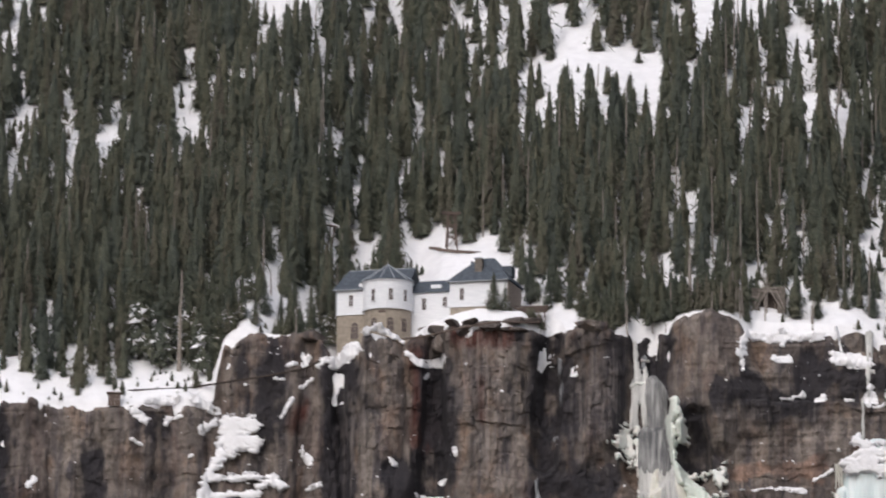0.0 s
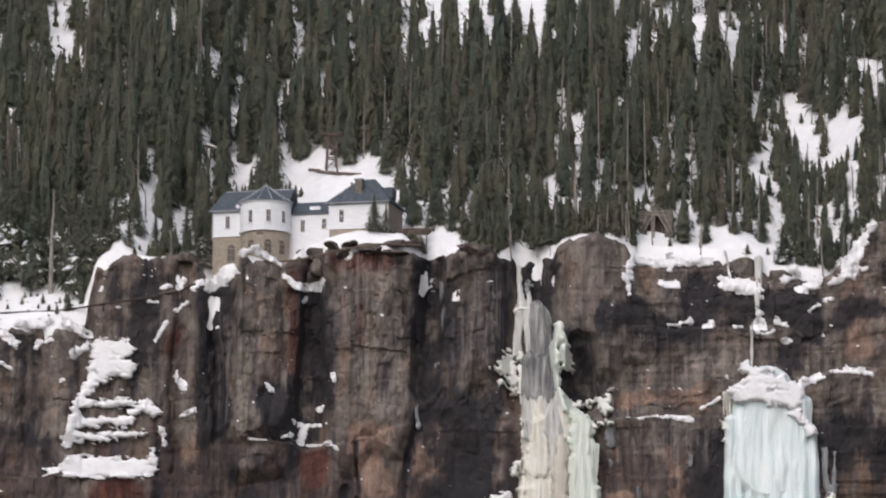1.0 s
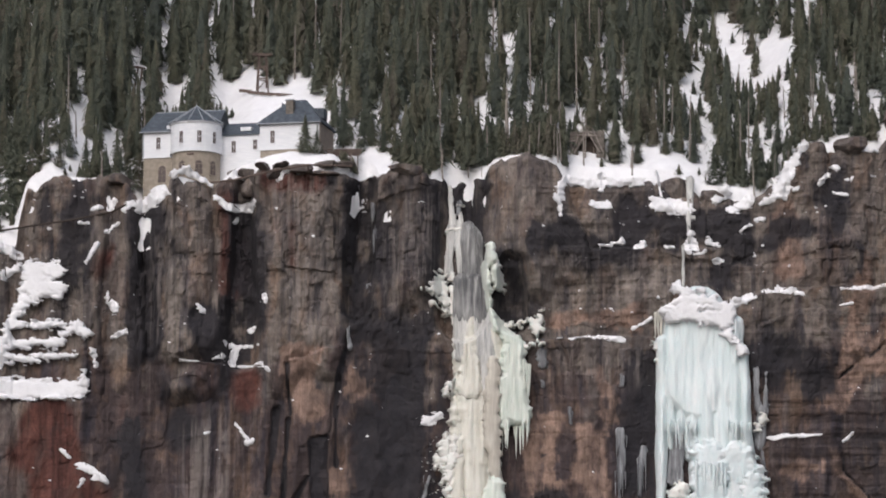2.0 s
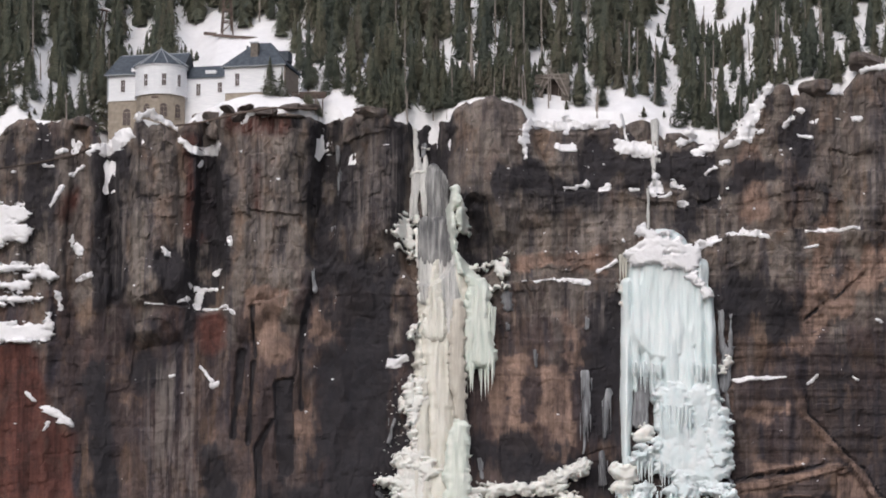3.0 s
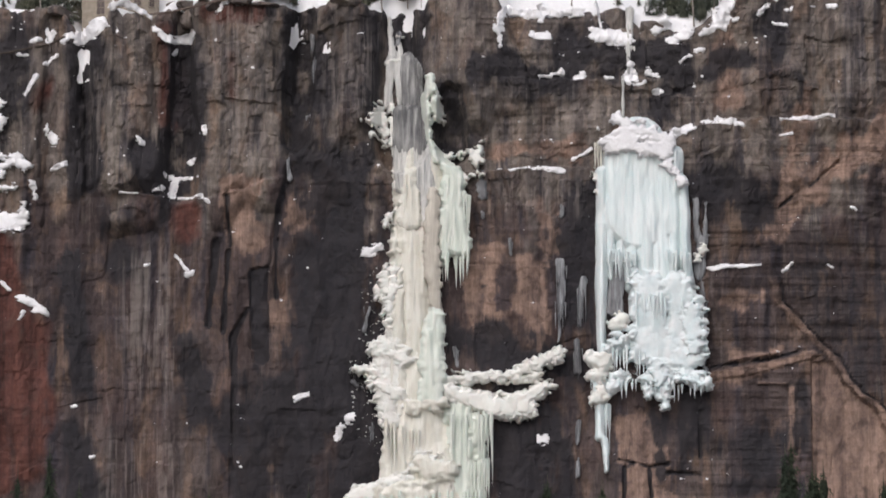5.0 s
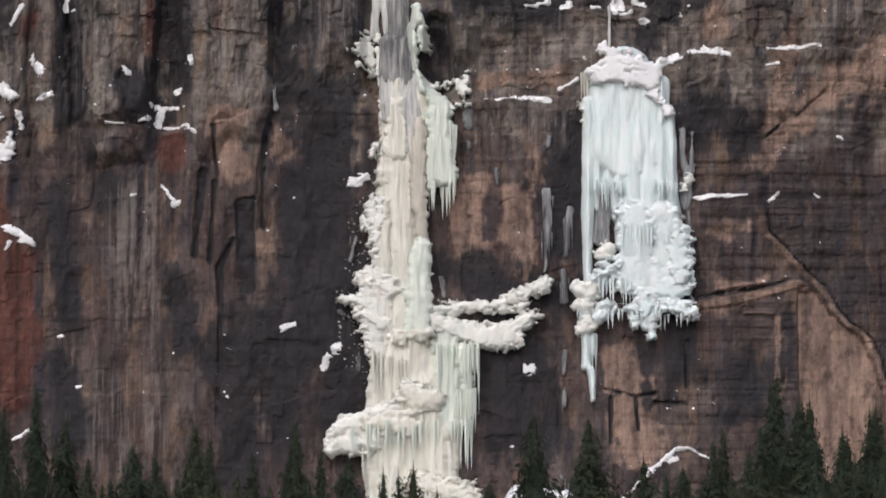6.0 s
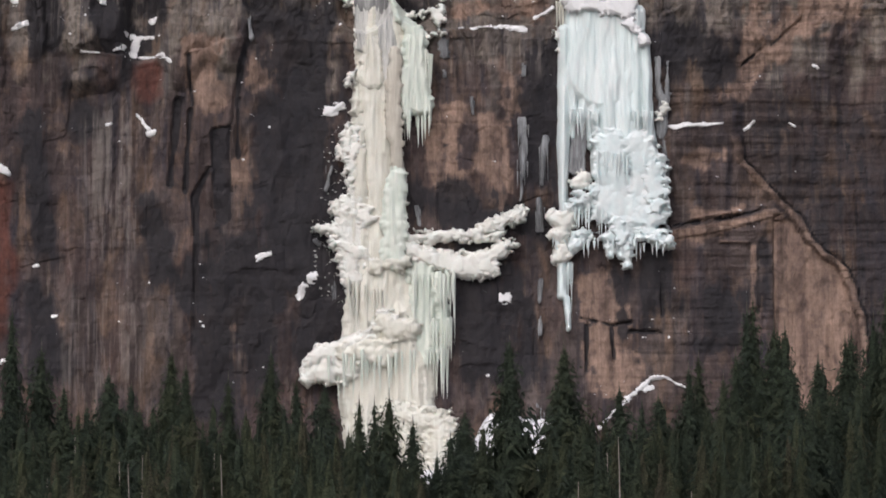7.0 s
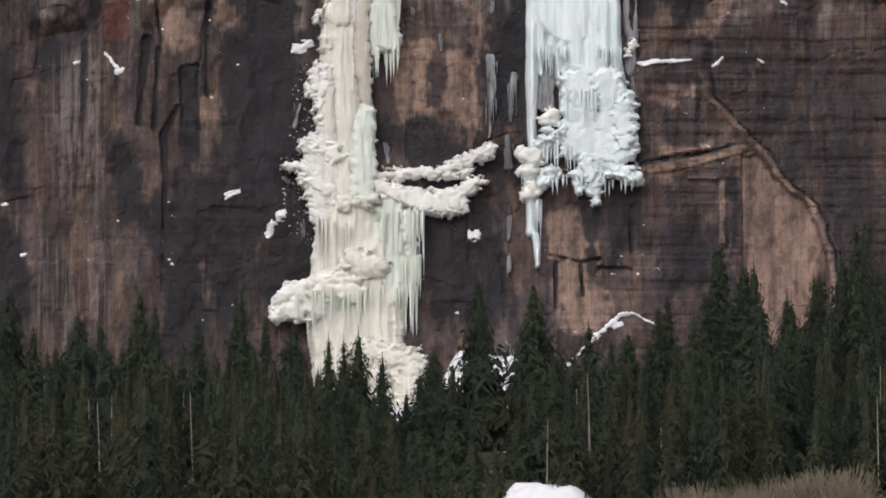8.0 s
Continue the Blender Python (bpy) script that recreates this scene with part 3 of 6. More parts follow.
def build_hillside():
    xs = np.concatenate([np.arange(-1500, -170, 35.0), np.arange(-170, 150, 1.0), np.arange(150, 1500, 35.0)])
    ks = np.concatenate([[0.0], np.arange(0.0, 180, 1.0), np.arange(180, 700, 20.0)])
    X, K = np.meshgrid(xs, ks)
    Y = brink(X, K)
    Z = hill(X, Y) + 0.5 * fractal(X / 7, Y / 7, 91, 3) * np.clip(K / 5, 0, 1)
    Z[0] -= 9
    h, w = X.shape
    idx = np.arange(h * w).reshape(h, w)
    q = np.stack([idx[:-1, :-1], idx[:-1, 1:], idx[1:, 1:], idx[1:, :-1]], -1).reshape(-1, 4)
    ob = mesh_object("hillside", np.stack([X, Y, Z], -1).reshape(-1, 3), q, SNOW, smooth=True)
    tagged(ob, "steep snow-covered hillside above the cliff", "hillside", kind="structure")


build_hillside()
sheet("ground", np.concatenate([np.arange(-2600, -150, 70.0), np.arange(-150, 150, 4.0), np.arange(150, 2600, 70.0)]),
      np.concatenate([np.arange(-2600, -440, 60.0), np.arange(-440, 12, 4.0)]),
      lambda x, y: valley(x, y) + 0.6 * fractal(x / 22, y / 22, 95, 3) * (np.abs(y + 870) > 80), FLOOR, "snow-covered valley floor rising to the cliff", "ground")


# ---- snow and ice that cling to the cliff ----
def crust(name, many, thick, mat, parent=None, step=0.3, rag=0.5, fold=None, seed=1, smooth=True, lift=0.0, detail=0.0, grit=1.6, swell=0.0, tall=0.7):
    """A lump of snow or ice laid over the rock inside the union of strokes, thickest in its middle and ragged at its edge."""
    s = np.array(many)
    lo_x = min((s[:, 0] - s[:, 4]).min(), (s[:, 2] - s[:, 5]).min()) - 1
    hi_x = max((s[:, 0] + s[:, 4]).max(), (s[:, 2] + s[:, 5]).max()) + 1
    lo_z = min((s[:, 1] - s[:, 4]).min(), (s[:, 3] - s[:, 5]).min()) - 1
    hi_z = max((s[:, 1] + s[:, 4]).max(), (s[:, 3] + s[:, 5]).max()) + 1
    X, Z = np.meshgrid(np.arange(lo_x, hi_x, step), np.arange(lo_z, hi_z, step))

    def dist(x, z):
        return strokes(x, z, many) + rag * fractal(x / grit + seed, z / (tall * grit), 200 + seed, 4, 0.65)
    d = dist(X, Z) - swell
    e = 0.05
    gx, gz = (dist(X + e, Z) - swell - d) / e, (dist(X, Z + e) - swell - d) / e
    g2 = gx * gx + gz * gz + 0.2
    out = d > 0
    move = np.where(out, np.clip(d, 0, 2 * step), 0)
    X, Z = X - move * gx / g2, Z - move * gz / g2
    wide = s[:, 4:6].mean()
    prof = np.sqrt(np.clip(-d / (0.8 * wide), 0, 1))
    Y = face(X, Z, detail) + (0.0 if detail else 0.3)
    relief = Y - lift - thick * prof * (1 + (0.25 if detail else 0.1) * fractal(X / 2, Z / (2 if detail else 7), 230 + seed, 3))
    if fold is not None:
        relief = relief - fold(X, Z) * np.clip(prof * 1.5, 0, 1)
    Y = np.where(out, Y + 0.25 if lift < 1.5 else Y - lift + 0.6, relief)
    h, w = X.shape
    idx = np.arange(h * w).reshape(h, w)
    q = np.stack([idx[:-1, :-1], idx[:-1, 1:], idx[1:, 1:], idx[1:, :-1]], -1).reshape(-1, 4)
    q = q[(~out).ravel()[q].sum(1) >= 2]
    used = np.unique(q)
    back = np.zeros(h * w, dtype=np.int64)
    back[used] = np.arange(len(used))
    return mesh_object(name, np.stack([X, Y, Z], -1).reshape(-1, 3)[used], back[q], mat, parent, smooth)


def flutes(depth, pitch, seed):
    return lambda x, z: depth * (0.6 * np.abs(fractal(x / pitch, z / (pitch * 14), 240 + seed, 3)) + 0.4 * fractal(x / (pitch * 2.5), z / 9, 250 + seed, 3))


def icicle_mesh(k):
    r = random.Random(k)
    bm = bmesh.new()
    rings = []
    for f, w in ((0.06, 0.7), (0.0, 1.0), (-0.15, 0.85), (-0.35, 0.72), (-0.6, 0.45), (-0.85, 0.2)):
        w *= r.uniform(0.85, 1.15)
        rings.append([bm.verts.new((w * math.cos(a * 0.8976), w * math.sin(a * 0.8976), f)) for a in range(7)])
    tip = bm.verts.new((0, 0, -1))
    for p, q in zip(rings, rings[1:]):
        for i in range(7):
            bm.faces.new((p[i], p[(i + 1) % 7], q[(i + 1) % 7], q[i]))
    for i in range(7):
        bm.faces.new((rings[-1][i], rings[-1][(i + 1) % 7], tip))
    bm.faces.new(rings[0])
    bmesh.ops.recalc_face_normals(bm, faces=bm.faces)
    me = bpy.data.meshes.new("icicle")
    bm.to_mesh(me)
    bm.free()
    me.polygons.foreach_set("use_smooth", np.ones(len(me.polygons), dtype=bool))
    return me


ICICLES = {}


def icicles(x0, z0, x1, z1, count, short, long, fat, mat, parent, seed, out=1.0, uneven=0.5):
    """Icicles of uneven length along a line, each one a part."""
    if mat.name not in ICICLES:
        ICICLES[mat.name] = [icicle_mesh(k) for k in range(4)]
        for me in ICICLES[mat.name]:
            me.materials.append(mat)
    r = np.random.RandomState(seed)
    t = r.uniform(0, 1, count)
    x, z = x0 + (x1 - x0) * t, z0 + (z1 - z0) * t + r.uniform(-uneven, uneven, count)
    y = face(x, z, 0) - out * r.uniform(0.4, 1.2, count)
    ln, rad = short + (long - short) * r.uniform(0, 1, count) ** 2, fat * r.uniform(0.5, 1.0, count)
    for i in range(count):
        ob = new("icicle", ICICLES[mat.name][i % 4])
        ob.parent = parent
        ob.matrix_basis = Matrix.LocRotScale((x[i], y[i], z[i] + 0.6), Euler((0, 0, r.uniform(0, 6))), (rad[i], rad[i], ln[i]))


_ball = bmesh.new()
bmesh.ops.create_icosphere(_ball, subdivisions=2, radius=1)
BALL_V = np.array([v.co[:] for v in _ball.verts])
BALL_F = np.array([[v.index for v in f.verts] for f in _ball.faces])
_ball.free()


def frost(many, count, small, big, mat, parent, seed):
    """Specks of frozen spray sticking to the rock inside the strokes."""
    r = np.random.RandomState(seed)
    s = np.array(many)
    lo, hi = np.minimum(s[:, :2], s[:, 2:4]).min(0) - s[:, 4:6].max(), np.maximum(s[:, :2], s[:, 2:4]).max(0) + s[:, 4:6].max()
    x, z = r.uniform(lo[0], hi[0], count * 9), r.uniform(lo[1], hi[1], count * 9)
    ok = np.where(strokes(x, z, many) + 1.5 * fractal(x / 2, z / 2, 270, 2) < 0)[0][:count]
    x, z = x[ok], z[ok]
    rad = r.uniform(small, big, len(x))
    y = face(x, z, 1.0)
    vs, fs = [], []
    for i in range(len(x)):
        v = BALL_V * r.uniform(0.5, 1.4, len(BALL_V))[:, None] * rad[i] * np.array([r.uniform(0.8, 2.6), 0.7, r.uniform(0.5, 1.2)])
        vs.append(v + [x[i], y[i], z[i]])
        fs.append(BALL_F + i * len(BALL_V))
    return tagged(mesh_object("frozen_spray", np.vstack(vs), np.vstack(fs), mat, parent, True), kind="stuff")


def knobs(x, z, size, seed):
    """Round-topped knobs of one size, crowded together: 0 in the creases, 1 on the tops."""
    u, v = x / size, z / size
    i, j = np.floor(u), np.floor(v)
    best = np.full(np.shape(x), 9.0)
    for di in (-1, 0, 1):
        for dj in (-1, 0, 1):
            a, b = i + di, j + dj
            px = a + 0.5 + 0.45 * lattice(a, b, seed)
            pz = b + 0.5 + 0.45 * lattice(a, b, seed + 1)
            best = np.minimum(best, (u - px) ** 2 + (v - pz) ** 2)
    return np.sqrt(np.clip(1 - best / 0.75, 0, 1))


def billow(depth, size, seed):
    """Rounded knobs with creases between them, at two sizes."""
    return lambda x, z: depth * (0.75 * knobs(x, z, size * 2.4, seed) + 0.35 * knobs(x, z, size, seed + 5) - 0.3)


def clusters(many, slack=0.3):
    """The strokes that touch one another, lump by lump."""
    groups = []
    for s in many:
        n = 9
        ts = np.linspace(0, 1, n)
        px, pz, pw = s[0] + (s[2] - s[0]) * ts, s[1] + (s[3] - s[1]) * ts, s[4] + (s[5] - s[4]) * ts
        near = [g for g in groups if (strokes(px, pz, g) - pw).min() < -slack]
        groups = [g for g in groups if g not in near] + [sum(near, []) + [s]]
    return groups


def popcorn(name, many, thick, mat, parent, seed, lift=1.2, size=0.8, rag=0.8):
    """Knobbly spray ice grown together, one part for each lump."""
    for k, lump in enumerate(clusters(many)):
        lump_of(name, lump, thick, mat, parent, seed + 100 * k, lift, size, rag)


def lump_of(name, many, thick, mat, parent, seed, lift, size, rag):
    return crust(name, many, thick, mat, parent, step=0.16, rag=rag, fold=billow(0.6, size, 300 + seed), seed=seed, lift=lift, grit=1.0)


# ---- the main fall: cream ice with water still running down its upper part ----
main_fall = tagged(new("frozen_waterfall"), "tall cream ice fall with running water on the dark cliff", "waterfall")
crust("upper_ribbon", [(-7.5, 111.5, -7.2, 107.6, 0.52, 0.70), (-7.2, 107.6, -6.4, 103.3, 0.70, 1.13), (-5.8, 107.1, -5.3, 104.2, 0.26, 0.52)], 0.15, WHITE_WATER, main_fall, fold=flutes(0.25, 0.3, 1), seed=2, lift=0.25, rag=0.5, grit=1.0, step=0.13, tall=5.0)
for ledge in [(-7.8, 102.6, -5.3, 102.8, 0.43, 0.56), (-5.8, 107.8, -4.7, 107.6, 0.35, 0.26)]:
    crust("ledge_ice", [ledge], 0.5, SPRAY_ICE, main_fall, seed=14, lift=0.8, rag=0.35, step=0.13)
crust("white_water", [(-7.0, 102.7, -7.0, 94.0, 1.13, 1.13), (-5.8, 101.8, -5.5, 94.5, 0.96, 0.96)], 0.25, WHITE_WATER, main_fall, fold=flutes(0.4, 0.35, 1), seed=2, lift=0.75, rag=0.5, step=0.14, tall=6.0)
crust("water_chute", [(-3.8, 103.3, -2.9, 100.0, 1.09, 2.17), (-2.9, 100.0, -2.5, 94.2, 2.26, 2.26)], 0.8, WATER, main_fall, fold=flutes(0.5, 0.45, 1), seed=2, lift=0.8, rag=0.3, step=0.15, tall=6.0)
crust("water_chute", [(-5.0, 92.2, -4.9, 85.4, 1.65, 1.74), (-2.3, 92.2, -1.9, 85.2, 1.65, 1.96)], 0.8, WATER, main_fall, fold=flutes(0.5, 0.45, 6), seed=12, lift=2.2, rag=0.2, step=0.15, tall=6.0)
crust("white_water", [(-4.9, 84.9, -5.0, 76.5, 1.65, 1.22), (-1.6, 84.0, -0.8, 77.9, 2.17, 2.61), (-0.3, 77.9, 0.3, 70.4, 2.17, 2.39)], 0.7, WHITE_WATER, main_fall, fold=flutes(0.6, 0.4, 9), seed=15, lift=2.0, rag=0.3, step=0.15, tall=6.0)
crust("chute_edge", [(-6.7, 93.6, -6.7, 86.3, 0.35, 0.61), (-6.2, 85.4, -6.0, 76.5, 0.35, 0.43)], 0.5, SPRAY_ICE, main_fall, seed=14, lift=1.6, rag=0.4, step=0.15)
crust("ice_wedge", [(-3.0, 84.5, -3.2, 79.2, 0.52, 1.22), (-3.2, 79.2, -3.3, 70.4, 1.30, 2.69)], 0.8, CREAM_ICE, main_fall, fold=flutes(0.5, 0.5, 8), seed=13, lift=2.6, rag=0.3, step=0.15)
crust("ice_column", [(-4.6, 87.1, -3.0, 78.8, 1.6, 3.6), (-3.0, 78.8, -2.1, 68.8, 3.6, 4.6), (1.2, 82.1, 2.6, 68.8, 2.0, 2.8), (-2.4, 68.8, -2.1, 51.1, 4.6, 5.0), (-1.5, 51.1, -2.1, 33.5, 5.0, 5.6), (-1.3, 33.4, -0.8, 16.9, 6.6, 9.0), (-0.5, 15.8, -0.1, -1.7, 9.8, 8.8), (0.3, -1.7, 1.3, -14.8, 8.6, 8.0)], 3.2, CREAM_ICE, main_fall, fold=flutes(0.7, 0.7, 3), seed=3, rag=0.3)
crust("left_apron", [(-5.9, 73.2, -6.1, 64.3, 0.9, 1.4), (-5.4, 59.9, -5.9, 33.5, 1.6, 3.0)], 2.2, CREAM_ICE, main_fall, fold=flutes(0.8, 0.5, 4), seed=4, rag=0.5, lift=0.8)
crust("right_lobe", [(5.0, 77.4, 5.0, 70.8, 2.52, 2.69), (0.7, 98.2, 0.9, 95.6, 0.96, 1.22), (-0.3, 94.7, 0.3, 86.3, 1.13, 1.04), (1.6, 93.8, 2.1, 90.7, 0.96, 0.96), (0.6, 85.8, 2.5, 82.3, 0.78, 1.52), (3.6, 81.8, 5.8, 77.9, 1.39, 2.17), (5.2, 71.2, 5.8, 65.7, 2.97, 2.97), (3.6, 71.2, 3.5, 63.0, 2.16, 1.51), (6.8, 66.8, 7.1, 64.1, 1.73, 1.35)], 1.6, GREEN_ICE, main_fall, fold=flutes(0.5, 0.5, 5), seed=5, rag=0.3, lift=1.6, step=0.2)
crust("grey_streak", [(1.4, 75.5, 1.3, 69.0, 1.19, 1.40), (1.0, 69.0, 1.0, 61.3, 1.62, 1.83), (1.0, 61.3, 2.0, 52.1, 1.83, 0.97)], 0.5, STREAK_ICE, main_fall, seed=6, lift=3.6, rag=0.35)
crust("green_core", [(1.8, 51.6, 1.1, 46.6, 1.6, 2.6), (1.1, 46.6, 1.1, 35.6, 2.6, 2.6)], 1.2, GREEN_ICE, main_fall, fold=flutes(0.6, 0.6, 7), seed=7, lift=3.6)
crust("curtain", [(6.1, 32.8, 6.9, 16.9, 3.0, 2.8), (9.9, 31.2, 10.3, 16.9, 1.9, 1.2)], 1.6, GREEN_ICE, main_fall, fold=flutes(0.9, 0.5, 12), seed=22, lift=1.2)
crust("bulge", [(-0.8, 22.4, 4.1, 21.3, 2.6, 2.6), (-7.9, 16.9, -1.3, 16.9, 2.2, 2.8), (-2.4, 33.4, 3.1, 34.5, 1.6, 1.6)], 1.5, CREAM_ICE, main_fall, fold=billow(0.4, 1.2, 420), seed=16, lift=3.2, rag=0.9)
icicles(3.1, 63.0, 8.6, 64.3, 18, 3, 8, 0.42, GREEN_ICE, main_fall, 11, 2.6)
icicles(6.7, 75.4, 8.8, 73.2, 6, 5, 10, 0.45, GREEN_ICE, main_fall, 17, 2.6)
icicles(-7.9, 30.1, -1.3, 27.9, 22, 5, 11, 0.42, CREAM_ICE, main_fall, 12, 4.4)
icicles(4.7, 31.2, 12.9, 31.2, 30, 5, 14, 0.5, GREEN_ICE, main_fall, 13, 3.6)
icicles(-11.7, 15.8, -2.4, 15.8, 28, 4, 10, 0.45, GREEN_ICE, main_fall, 14, 4.8)
icicles(-2.4, 15.8, 11.2, 16.9, 26, 4, 10, 0.5, GREEN_ICE, main_fall, 15, 4.2)
icicles(8.5, 22.4, 12.0, 22.4, 10, 6, 12, 0.5, GREEN_ICE, main_fall, 18, 3.2)
popcorn("spray_ice", [(-8.7, 92.7, -8.4, 88.2, 1.4, 1.2), (-12.3, 89.7, -9.3, 90.1, 0.3, 1.2), (-10.1, 87.5, -7.9, 86.0, 0.5, 0.8)], 0.6, SPRAY_ICE, main_fall, 21, 0.7, 0.77)
popcorn("spray_ice", [(-6.1, 59.9, -7.0, 54.4, 1.4, 1.8), (-7.0, 71.0, -7.5, 69.9, 0.8, 0.8), (-5.9, 46.7, -7.5, 42.3, 2.4, 3.2), (-6.5, 42.3, -7.5, 35.7, 3.2, 3.0), (-7.9, 37.8, -6.8, 31.2, 2.4, 2.6)], 1.3, SPRAY_ICE, main_fall, 22, 1.7, 0.78)
popcorn("spray_ice", [(-1.3, 24.8, 2.4, 22.2, 1.38, 1.59), (-3.9, 21.1, -1.8, 23.2, 0.74, 0.95)], 1.0, SPRAY_ICE, main_fall, 23, 3.0, 0.82)
popcorn("spray_ice", [(-13.3, 41.4, -7.9, 39.5, 1.0, 1.5), (-8.9, 56.0, -7.3, 59.4, 1.2, 1.4), (-9.5, 45.5, -6.8, 45.5, 1.6, 1.6)], 0.8, SPRAY_ICE, main_fall, 24, 1.1, 0.88)
crust("snow_shelf", [(3.1, 38.9, 11.3, 39.8, 1.5, 1.1), (11.3, 39.9, 15.7, 39.8, 1.1, 1.1), (15.7, 39.9, 25.6, 44.0, 1.1, 1.5), (2.5, 37.2, 8.6, 35.4, 2.2, 2.0), (8.6, 35.4, 12.9, 33.9, 2.0, 2.3), (12.9, 34.1, 18.4, 34.0, 2.5, 2.5), (18.4, 34.7, 21.9, 37.5, 2.2, 1.7), (21.9, 37.2, 24.1, 38.0, 1.0, 0.7), (17.3, 39.1, 21.2, 40.0, 1.0, 1.0)], 2.6, SPRAY_ICE, main_fall, fold=billow(0.55, 0.9, 410), rag=0.7, seed=8, lift=0.5, swell=0.1, step=0.2)
popcorn("shelf_crest", [(3.6, 39.1, 15.2, 40.0, 1.0, 0.8), (15.7, 39.9, 25.9, 44.4, 1.0, 1.3), (7.5, 35.4, 19.5, 33.4, 1.8, 2.0), (19.5, 35.6, 22.8, 37.8, 1.4, 1.2)], 1.2, SPRAY_ICE, main_fall, 25, 1.6, 0.7)
# frost and spray frozen to the rock beside the column
frost([(-9.8, 58.8, -11.2, 46.7, 1.6, 2.6), (-12.2, 44.4, -10.6, 26.8, 2.0, 1.5)], 150, 0.05, 0.14, SPRAY_ICE, main_fall, 46)
popcorn("spray_ice", [(-7.8, 59.9, -7.0, 46.6, 1.5, 1.0), (-7.9, 45.5, -6.8, 31.2, 2.6, 2.2), (-13.3, 41.1, -9.5, 40.6, 1.0, 1.6)], 1.3, SPRAY_ICE, main_fall, 47, 1.7, 0.76)
crust("broken_shoulder", [(-9.5, 44.4, -4.6, 43.3, 1.8, 2.6), (-9.0, 37.8, -4.6, 35.6, 2.0, 2.6)], 2.4, SPRAY_ICE, main_fall, fold=billow(0.55, 0.9, 415), rag=1.0, seed=61, lift=1.2, step=0.2)
crust("broken_shoulder", [(-14.8, 13.5, -12.0, 12.7, 2.12, 2.33), (-11.8, 14.8, -8.4, 13.8, 2.64, 2.64), (-15.3, 14.8, -12.8, 16.9, 1.69, 2.33), (-12.8, 16.9, -8.1, 16.4, 2.33, 2.64), (-8.1, 18.5, -2.9, 20.1, 1.90, 1.48), (-15.9, 11.7, -13.8, 12.2, 1.16, 1.38), (-6.0, 14.8, -1.3, 15.9, 2.12, 1.90)], 1.8, SPRAY_ICE, main_fall, fold=billow(0.7, 1.0, 415), rag=0.6, seed=61, lift=2.0, step=0.2)
popcorn("foot_lump", [(0.8, 4.9, 9.6, 3.2, 3.0, 3.2), (9.6, 2.1, 8.6, -10.4, 3.8, 3.0), (3.0, -0.6, 5.2, -10.4, 3.4, 3.0)], 2.2, CREAM_ICE, main_fall, 26, 3.0, 1.05)
popcorn("spray_ice", [(10.6, 85.7, 10.0, 82.7, 0.6, 1.6), (6.4, 83.8, 9.5, 83.8, 0.4, 0.7), (7.3, 78.8, 10.6, 79.0, 0.6, 0.6), (2.3, 94.4, 2.6, 90.5, 0.6, 0.7), (3.1, 67.4, 5.1, 67.4, 1.2, 1.0), (3.1, 82.1, 4.2, 83.2, 0.8, 0.7)], 0.9, SPRAY_ICE, main_fall, 27, 1.2, 0.73)
crust("hanging_drip", [(10.8, 79.2, 10.7, 74.8, 0.78, 0.87), (10.7, 74.8, 10.8, 71.0, 0.78, 0.26)], 0.6, FILM_ICE, main_fall, seed=17, lift=0.5)

# ---- the second fall: pale blue ice ----
blue_fall = tagged(new("frozen_waterfall"), "broad pale blue ice fall with a fringe of icicles", "waterfall")
crust("ice_sheet", [(35.9, 62.8, 35.8, 59.0, 0.94, 0.52), (38.8, 62.5, 39.3, 57.2, 1.05, 0.84), (40.4, 60.4, 40.5, 51.9, 1.15, 1.36), (50.0, 62.5, 51.3, 54.0, 1.47, 1.68), (47.7, 61.4, 48.1, 54.0, 1.78, 1.89), (41.6, 85.6, 41.9, 72.0, 5.24, 8.17), (34.3, 80.0, 33.9, 55.1, 1.26, 1.26), (33.9, 55.1, 33.9, 44.6, 1.26, 0.89), (36.0, 83.2, 35.9, 62.5, 1.78, 1.05), (38.2, 84.2, 37.7, 62.5, 1.99, 1.15), (40.3, 84.8, 39.8, 62.5, 2.20, 1.36), (42.9, 85.3, 42.7, 56.1, 2.51, 2.41), (45.8, 84.8, 45.5, 56.1, 2.62, 2.41), (48.1, 83.2, 48.0, 60.4, 1.99, 1.68), (49.7, 77.9, 50.3, 60.9, 1.47, 1.26)], 3.0, BLUE_ICE, blue_fall, fold=flutes(0.5, 0.7, 9), seed=9, rag=0.16, tall=4.0, step=0.2)
crust("ice_tail", [(33.4, 39.3, 33.5, 28.0, 1.05, 0.94), (34.2, 27.5, 34.7, 21.5, 0.8, 0.4)], 1.4, BLUE_ICE, blue_fall, fold=flutes(0.8, 0.4, 10), seed=10, lift=0.8, rag=0.2, tall=4.0, step=0.2)
icicles(33.2, 34.0, 36.0, 33.0, 12, 5, 12, 0.3, BLUE_ICE, blue_fall, 66, 1.8)
